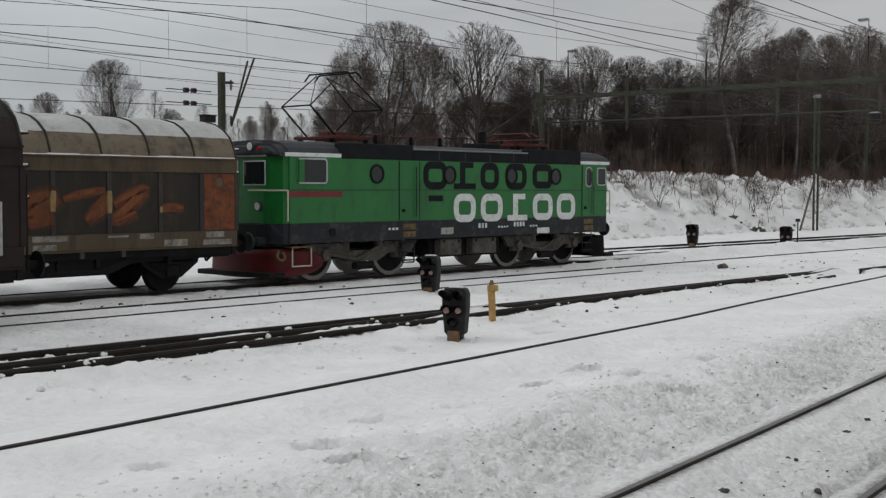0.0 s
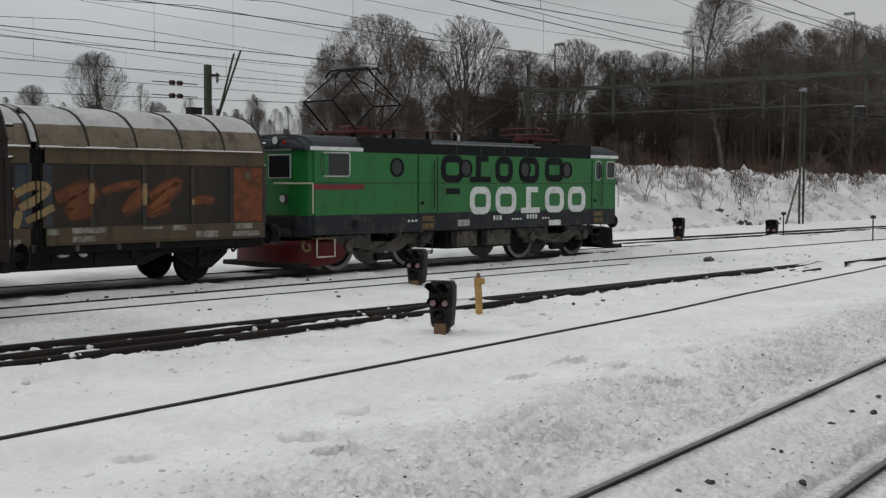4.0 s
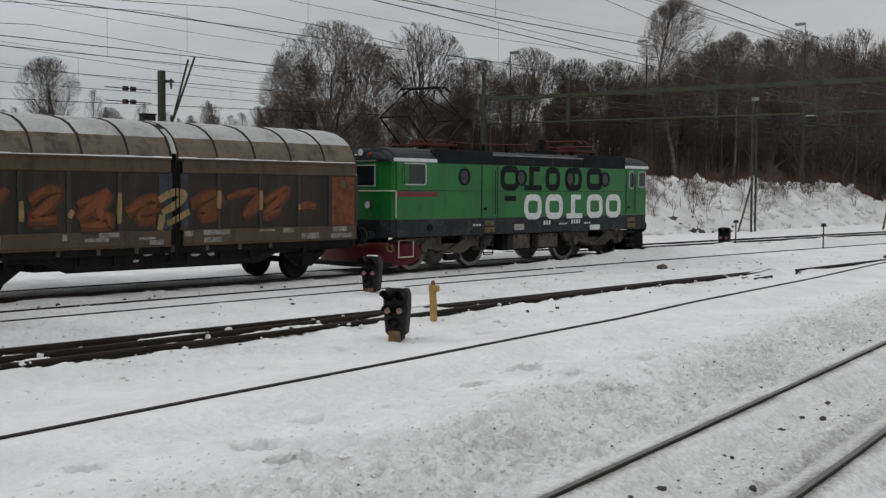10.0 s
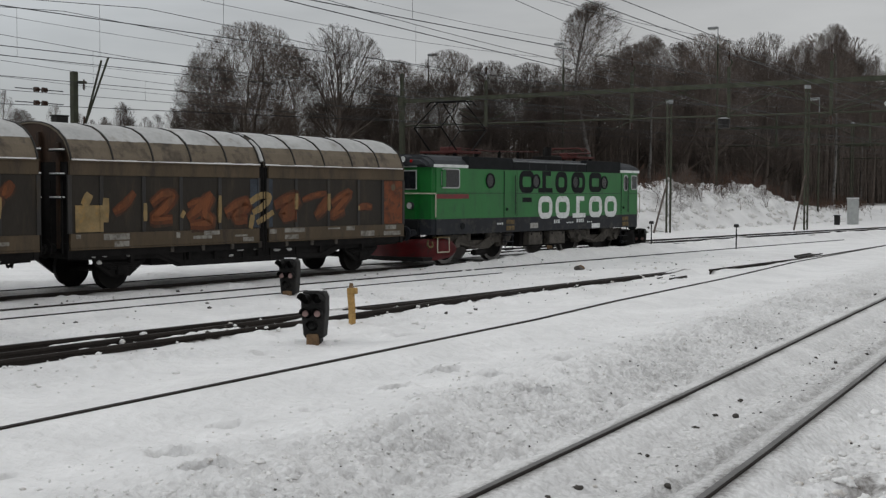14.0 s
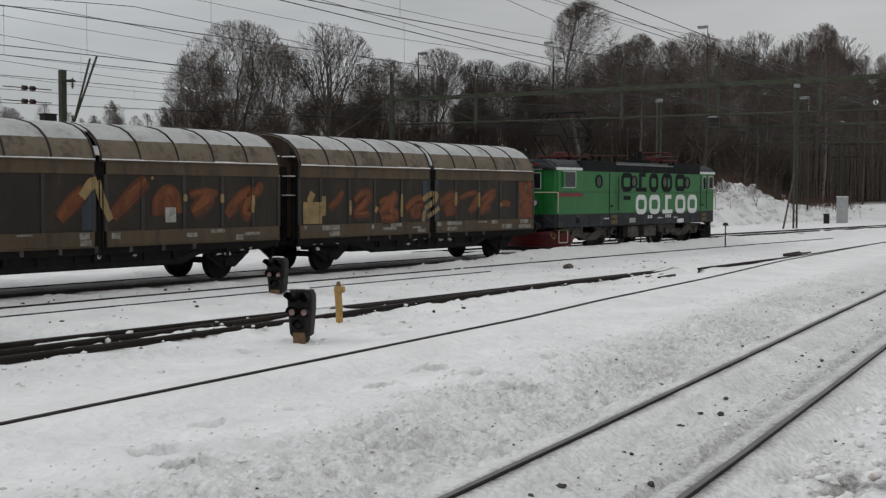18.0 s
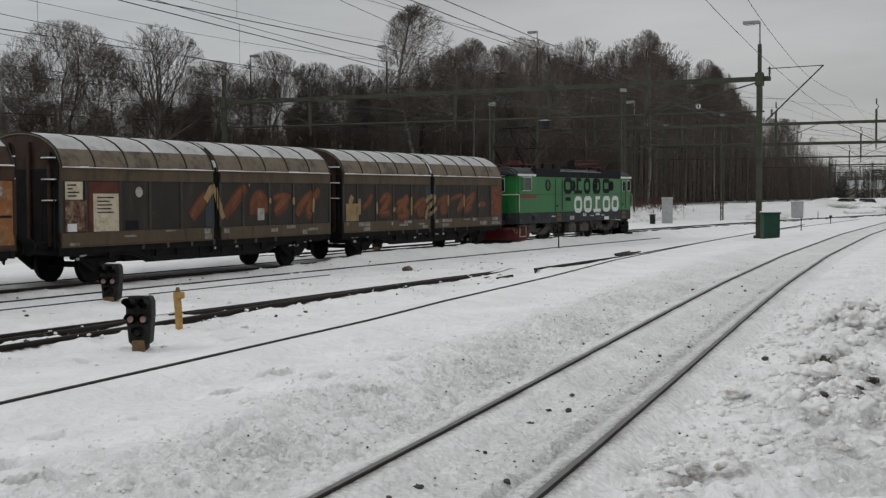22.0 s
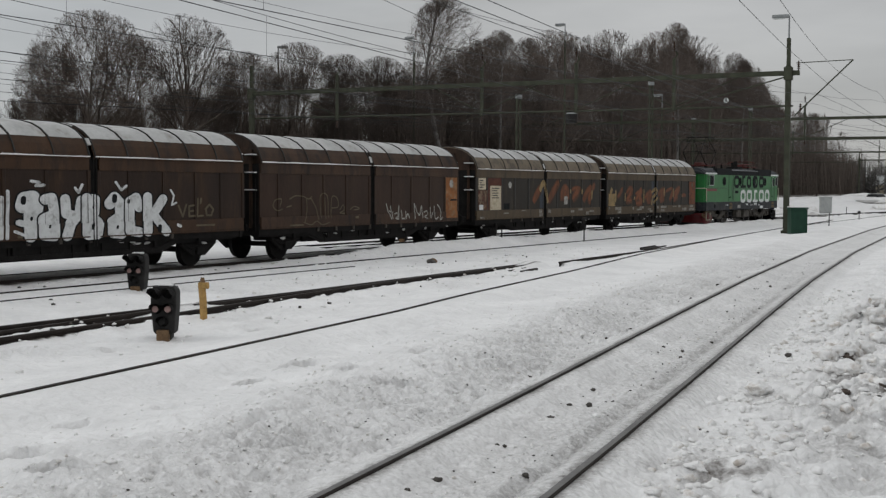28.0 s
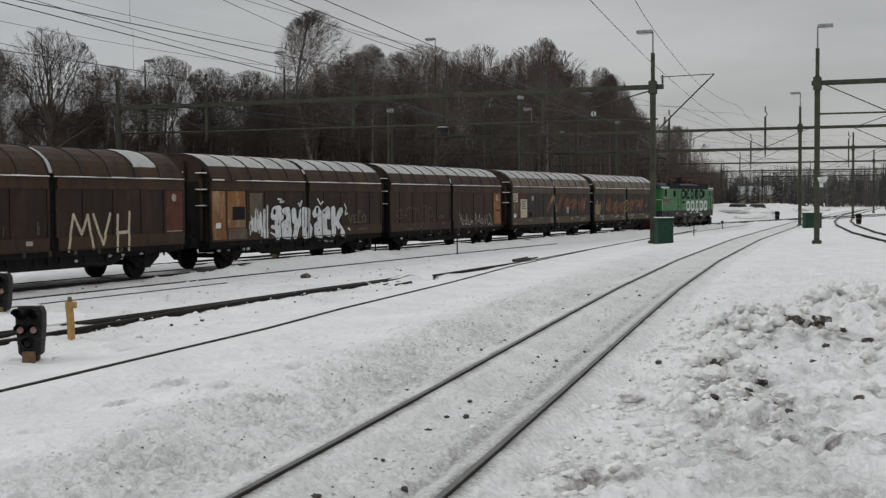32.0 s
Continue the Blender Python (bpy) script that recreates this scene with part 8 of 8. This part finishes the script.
for k, pts in enumerate((
        [(-5.1, 1.62), (-5.0, 1.86), (-5.3, 1.84), (-5.42, 1.66), (-5.2, 1.52), (-4.95, 1.56)], [(-4.75, 1.62), (-4.5, 1.66)], [(-4.6, 1.86), (-4.3, 1.96), (-3.9, 1.94), (-3.6, 1.86), (-3.42, 1.95)], [(-3.72, 1.9), (-3.7, 1.5), (-3.82, 1.16)], [(-3.5, 1.9), (-3.2, 1.55), (-3.1, 1.2)],
        [(-2.95, 1.25), (-2.98, 1.95), (-2.6, 1.95), (-2.55, 1.25)], [(-2.75, 1.9), (-2.7, 1.2)], [(-2.4, 1.25), (-2.35, 1.9), (-2.05, 1.88), (-2.0, 1.6), (-2.35, 1.56)], [(-1.9, 1.5), (-1.7, 1.66), (-1.66, 1.48), (-1.9, 1.40), (-1.6, 1.38)], [(-3.9, 1.14), (-3.5, 1.05), (-3.2, 1.16), (-2.9, 1.04), (-2.5, 1.10)],
        [(-1.3, 1.50), (-1.05, 1.60), (-0.75, 1.52), (-1.1, 1.48)])):
    paint(v3, ribbon(smooth_line(pts) if len(pts) > 2 else pts, 0.034), M["paint_scrawl"], 0.006 + 0.0003 * k, None, "thin faint sprayed line", "graffiti_stroke")
for k in range(16):
    x = -3.74 + 0.048 * k + rs.uniform(-0.03, 0.03)
    z1 = 1.95 - 0.35 * abs(k - 8) / 8 + rs.uniform(-0.1, 0.2)
    paint(v4, ribbon([(x, z1), (x + rs.uniform(-0.07, 0.07), 1.6), (x + rs.uniform(-0.05, 0.05), 1.12 + rs.uniform(0, 0.2))], rs.uniform(0.04, 0.08)), M["paint_white"], 0.006 + 0.0003 * k, None, "white scribbled tag", "graffiti_stroke")
# leftover snow on the bare van's roof edges and snow lumps caught in the underframes
for v in vans:
    for k in range(13):
        x = rs.uniform(-5.6, 5.6)
        bm = B()
        bmesh.ops.create_icosphere(bm, subdivisions=2, radius=0.07)
        sx, sz = rs.uniform(1.0, 2.6), rs.uniform(0.4, 1.0)
        for q in bm.verts:
            q.co = Vector((q.co.x * sx, q.co.y * 0.7, q.co.z * sz)) * (0.8 + 0.5 * noise.noise(q.co * 14 + Vector((k, x, 0))))
        part("snow_lump", bm, M["roof_snow"], v, smooth=True, m=pose(x, -1.26 + rs.uniform(-0.02, 0.05), rs.choice((0.74, 0.80, 0.66, 0.94))))

# ---- clods, ice and ballast stones scattered on the snow ----
def scatter(name, label, category, material, places, seed):
    rnd = random.Random(seed)
    base = {1: [], 2: [], 3: []}
    for lvl in base:
        for k in range(6):
            bm = B()
            bmesh.ops.create_icosphere(bm, subdivisions=lvl, radius=1.0)
            for v in bm.verts:
                n = v.co.normalized()
                v.co = n * (0.75 + 0.45 * noise.noise(n * 1.9 + Vector((k * 9.1, 0, 0))) + 0.30 * noise.noise(n * 4.0 + Vector((0, k * 5.3, 0))) + (0.16 * noise.noise(n * 9.0 + Vector((0, 0, k * 3.7))) if lvl == 3 else 0.0))
            bm.verts.ensure_lookup_table()
            base[lvl].append((np.array([v.co[:] for v in bm.verts]), np.array([[v.index for v in f.verts] for f in bm.faces])))
            bm.free()
    V, F, off = [], [], 0
    arr = np.array([(p[0], p[1]) for p in places])
    zs = ground_height(arr[:, 0], arr[:, 1])
    for (s, lat, r, sink), z in zip(places, zs):
        bv, bf = base[1 if r < 0.03 else 2 if r < 0.11 else 3][rnd.randrange(6)]
        rot = np.array(Euler((rnd.uniform(0, 6), rnd.uniform(0, 6), rnd.uniform(0, 6))).to_matrix())
        v = bv @ rot.T * np.array([r * rnd.uniform(0.8, 1.4), r * rnd.uniform(0.8, 1.3), r * rnd.uniform(0.55, 0.95)])
        p = yard(s, lat, float(z) + r * sink)
        V.append(v + np.array(p[:]))
        F.append(bf + off)
        off += len(bv)
    me = bpy.data.meshes.new(name)
    me.from_pydata(np.concatenate(V).tolist(), [], np.concatenate(F).tolist())
    me.polygons.foreach_set("use_smooth", np.ones(len(me.polygons), bool))
    me.materials.append(material)
    tagged(new(name, me), label, category, kind="stuff")


rc_ = random.Random(21)
clods = []
for hs, hl, hr in ((20.5, 20.4, 1.4), (24.0, 21.6, 1.9), (15.4, 20.35, 0.9), (13.2, 20.9, 1.2), (17.5, 22.9, 1.2), (18.0, 19.6, 1.0), (11.0, 20.2, 1.2)):
    for k in range(130):
        clods.append((hs + rc_.gauss(0, hr * 0.6), hl + rc_.gauss(0, hr * 0.45), 0.012 + 0.05 * rc_.random() ** 2, 0.2))
for k in range(700):
    s = 7 + 22 * rc_.random() ** 1.2
    clods.append((s, float(near_l(s)) + 1.505 + 0.25 + abs(rc_.gauss(0, 1.1)), 0.02 + 0.05 * rc_.random() ** 2, 0.2))
for hs, hl, hr, n_, big in ((20.5, 20.4, 1.2, 120, 0.16), (24.0, 21.6, 1.7, 120, 0.2), (15.4, 20.35, 0.6, 60, 0.15), (13.2, 20.9, 1.0, 60, 0.1), (17.5, 22.9, 1.0, 50, 0.16)):
    for k in range(n_):
        clods.append((hs + rc_.gauss(0, hr * 0.5), hl + rc_.gauss(0, hr * 0.4), 0.02 + 1.3 * big * rc_.random() ** 2.6, 0.2))
for k in range(420):
    s = rc_.uniform(4, 34)
    a, b = float(thin_l(s)) + 0.6, float(near_l(s)) - 0.15
    clods.append((s, a + (b - a) * rc_.random() ** 0.6, 0.012 + 0.03 * rc_.random() ** 2, 0.1))
for k in range(520):
    s = rc_.uniform(36, 112)
    clods.append((s, -9.3 - rc_.uniform(0, 5.5) + 0.012 * s, 0.08 + 0.36 * rc_.random() ** 2, 0.05))
for k in range(900):
    s = 5 + 40 * rc_.random() ** 1.2
    l = rc_.uniform(0.8, 11.4)
    clods.append((s, l, 0.015 + 0.055 * rc_.random() ** 3, 0.15))
for k in range(120):
    s = rc_.uniform(3, 32)
    clods.append((s, float((dark_a if k % 3 == 0 else dark_b)(s)) + rc_.choice((-0.12, 0.12, 0.16, 0.2)) + rc_.gauss(0, 0.05), 0.015 + 0.04 * rc_.random() ** 2, 0.5))
M["dirty_snow"] = mat("dirty_icy_snow", (0.80, 0.79, 0.775), 0.75, vary=0.08, scale=3, fine=14, bump=0.9, fine_detail=8.0, stain=(0.46, 0.40, 0.34), stain_amount=0.22)
for k in range(3000):
    s = 5 + 24 * rc_.random() ** 1.2
    if k % 3:
        a, b = float(thin_l(s)) + 0.9, float(near_l(s)) - 0.1
        l = a + (b - a) * rc_.random() ** 0.5
    else:
        l = float(near_l(s)) + rc_.uniform(0.15, 2.4)
    clods.append((s, l, 0.009 + 0.02 * rc_.random() ** 2, 0.25))
scatter("snow_clods", "loose clods of shovelled snow and ice", "snow", M["dirty_snow"], clods, 31)
stones = []
for k in range(240):
    s = 6 + 34 * rc_.random() ** 1.3
    stones.append((s, float(near_l(s)) + rc_.choice((-0.35, -0.2, 0.2, 0.4, 0.75, 1.1, 1.3, 1.8)) + rc_.gauss(0, 0.16), 0.012 + 0.035 * rc_.random() ** 2, 0.25))
for k in range(150):
    s = rc_.uniform(6, 40)
    stones.append((s, rc_.choice((bow(s) + 1.5, float(dark_a(s)) + 0.7, float(dark_b(s)) + 0.4, bow(s) + 5)) + rc_.gauss(0, 0.4), 0.015 + 0.04 * rc_.random() ** 2, 0.25))
for k in range(420):
    s = 5 + 22 * rc_.random() ** 1.3
    stones.append((s, float(near_l(s)) + rc_.uniform(-1.6, 2.3), 0.007 + 0.014 * rc_.random() ** 2, 0.3))
for k in range(60):
    stones.append((20 + rc_.gauss(0, 3), 20.7 + rc_.gauss(0, 0.9), 0.02 + 0.06 * rc_.random() ** 2, 0.2))
for k in range(14):
    stones.append((66 + rc_.gauss(0, 2.2), -9.3 + rc_.gauss(0, 0.6), 0.08 + 0.16 * rc_.random(), 0.2))
scatter("ballast_stones", "scattered dark ballast stones on the snow", "stones", M["stone"], stones, 33)

# ---- far end of the yard ----
def far_house(az, dist):
    x, y = by_bearing(az, dist)
    g = thing("house", "pale yellow house with a snowy roof among trees", "house", pose(x, y, -0.1, 0, 0, -az + 14))
    part("wall", box(B(), -4.5, -3.5, 0, 4.5, 3.5, 3.4), M["sign_cream"], g)
    bm = B()
    prism(bm, [(-3.9, 3.3), (3.9, 3.3), (0, 5.8)], "x", -4.8, 4.8)
    part("roof", bm, M["cab_grey"], g)
    for k in range(3):
        w_ = part("window", box(B(), -3.2 + k * 2.6, -3.54, 1.2, -2.2 + k * 2.6, -3.5, 2.4), M["white_trim"], g)
        part("pane", box(B(), -3.1 + k * 2.6, -3.56, 1.3, -2.3 + k * 2.6, -3.541, 2.3), M["glass"], w_)


far_house(33.25, 345)


def car(s, lat, turn, label):
    g = thing("car", label, "car", yard_pose(s, lat, -0.1, turn), "parked cars")
    bm = B()
    prism(bm, [(-2.1, 0.35), (2.1, 0.35), (2.15, 0.75), (1.2, 0.9), (0.7, 1.4), (-1.2, 1.42), (-1.9, 0.95), (-2.15, 0.8)], "y", -0.82, 0.82)
    part("body", bm, M["signal_black"], g)
    for sg in (-1, 1):
        part("side_window", prism(B(), [(1.0, 0.92), (0.62, 1.34), (-1.1, 1.36), (-1.6, 0.95)], "y", *sorted((sg * 0.82, sg * 0.83))), M["glass"], g)
        for x in (-1.35, 1.35):
            wl_ = part("wheel", cyl(B(), (x, sg * 0.68, 0.31), (x, sg * 0.86, 0.31), 0.31, n=16), M["under"], g)
            part("rim", cyl(B(), (x, sg * 0.861, 0.31), (x, sg * 0.868, 0.31), 0.19, n=12), M["galv"], wl_)
    part("snow_cap", box(B(), -1.1, -0.7, 1.42, 0.6, 0.7, 1.5, 0.03), M["snow"], g)


car(214, -4.5, 30, "dark parked car with snow on its roof")
car(222, -9.0, 50, "dark parked car among snow piles")


def snow_pile(s, lat, r, h, seed):
    """Low ploughed heap at the far end of the yard."""
    bm = B()
    bmesh.ops.create_icosphere(bm, subdivisions=4, radius=1.0)
    for v in bm.verts:
        k = 1 + 0.35 * noise.noise(v.co * 1.6 + Vector((seed, 0, 0))) + 0.16 * noise.noise(v.co * 5 + Vector((0, seed, 0)))
        v.co = Vector((v.co.x * r * k, v.co.y * r * 0.7 * k, max(v.co.z, -0.2) * h * k))
    g = thing("snow_pile", "low ploughed heap of old snow beside the tracks", "snow pile", yard_pose(s, lat, -0.15, seed * 37), "far snow piles")
    part("heap", bm, M["dirty_snow"], g, smooth=True)


for k, (s_, l_, r_, h_q) in enumerate(((200, -2.0, 4.0, 0.8), (208, -7.5, 5.0, 1.1), (236, -12.0, 7.0, 1.4), (150, 3.5, 3.0, 0.6), (240, 2.0, 5.0, 0.9), (270, 24.0, 8.0, 1.2), (190, 30.0, 6.0, 0.9), (112, 0.0, 2.2, 0.5), (126, -2.5, 2.6, 0.7))):
    snow_pile(s_, l_, r_, h_q, k + 1)


# ---- broken blocks of ploughed snow and frozen soil beside the platform ----
def block(s, lat, r, seed, soil=False, flat=0.68, sink=0.12):
    bm = B()
    r *= 0.85 if soil else 0.72
    bmesh.ops.create_icosphere(bm, subdivisions=4, radius=1.0)
    rnd = random.Random(seed)
    cuts = [(Vector((rnd.gauss(0, 1), rnd.gauss(0, 1), rnd.gauss(0, 1))).normalized(), rnd.uniform(0.55, 0.9)) for _ in range(9)]
    for v in bm.verts:
        for n, d in cuts:
            e = v.co.dot(n) - d
            if e > 0:
                v.co -= n * e
        v.co *= 1 + 0.20 * noise.noise(v.co * 2.6 + Vector((seed, 0, 0))) + 0.16 * noise.noise(v.co * 5 + Vector((0, seed, 0))) + 0.12 * noise.noise(v.co * 11 + Vector((0, 0, seed))) + 0.07 * noise.noise(v.co * 21 + Vector((seed, 0, seed)))
        v.co = Vector((v.co.x * r * 1.15, v.co.y * r, v.co.z * r * flat))
    z = float(ground_height(np.array([s]), np.array([lat]))[0])
    if soil:
        g = thing("soil_clod", "dark frozen clod of soil in the ploughed snow", "clod", yard_pose(s, lat, z + r * sink, rnd.uniform(0, 360)), "frozen soil clods")
    else:
        g = thing("snow_block", "broken block of ploughed icy snow", "snow block", yard_pose(s, lat, z + r * sink, rnd.uniform(0, 360)), "blocks of ploughed snow")
    part("clump", bm, M["frozen_soil"] if soil else M["dirty_snow"], g, smooth=True)


M["frozen_soil"] = mat("frozen_soil", (0.085, 0.068, 0.056), 0.9, vary=0.4, scale=5, fine=30, bump=0.6, stain=(0.5, 0.49, 0.48), stain_amount=0.25)
for k, (s_, l_, r_) in enumerate(((28.1, 21.5, 0.46), (15.3, 20.75, 0.27), (14.75, 20.5, 0.20), (15.6, 20.2, 0.21), (21.7, 19.35, 0.26), (21.0, 19.75, 0.2), (14.8, 22.25, 0.16), (14.1, 22.2, 0.13), (20.5, 20.2, 0.3), (21.8, 21.4, 0.34), (22.6, 20.7, 0.3), (13.9, 19.7, 0.22), (13.6, 19.55, 0.14), (12.1, 19.3, 0.11), (9.8, 20.15, 0.14), (9.5, 20.35, 0.1), (18.6, 19.4, 0.17), (24.6, 21.2, 0.35), (25.4, 22.3, 0.4), (12.9, 22.75, 0.3), (19.4, 21.9, 0.22), (23.6, 22.4, 0.36), (17.0, 20.0, 0.13))):
    block(s_, l_, r_, 300 + k)
for k, (s_, l_, r_) in enumerate(((20.7, 20.95, 0.26), (20.35, 20.75, 0.18), (20.9, 21.25, 0.2), (15.25, 20.45, 0.12), (14.9, 20.7, 0.1), (21.2, 21.5, 0.14), (20.2, 20.9, 0.15), (18.1, 21.3, 0.08), (20.2, 22.0, 0.14), (21.3, 21.0, 0.16), (15.0, 20.35, 0.1), (15.1, 21.0, 0.09), (13.2, 20.75, 0.07), (12.8, 20.6, 0.08), (13.9, 21.0, 0.07), (17.4, 21.4, 0.06), (14.4, 22.15, 0.07))):
    block(s_, l_, r_, 400 + k, True)
TRAIN_ROWS = [(0, 18.40), (1, 18.60), (2, 18.88), (3, 19.22), (3.5, 19.41), (5.5, 20.46), (6.5, 21.13), (7.5, 21.90), (8.5, 22.79), (9.5, 23.79), (10.5, 24.91), (11.5, 26.18), (12.5, 27.57), (13.5, 29.09), (14.5, 30.72), (16.5, 34.57), (17.5, 36.70), (18.5, 38.97), (19.5, 41.38), (20.5, 43.89), (21.5, 46.60), (22.5, 49.61), (23.5, 52.71), (24.5, 55.93), (26.5, 62.88), (27.5, 66.61), (28.5, 70.49), (29.5, 74.54), (30.5, 78.80), (31.5, 83.25), (32, 85.55)]


def train_pose(s_mid):
    """Pose of a vehicle whose middle stands at s_mid on the train's curved track."""
    p = yard(s_mid, bow(s_mid) - 0.7525, RAIL_Z)
    return pose(p.x, p.y, p.z, 0, 0, HEAD - math.degrees(math.atan(KAPPA * s_mid)))


def motions():
    for ob, back in TRAIN:
        walk(ob, [(t, train_pose(s - back)) for t, s in TRAIN_ROWS])


motions()
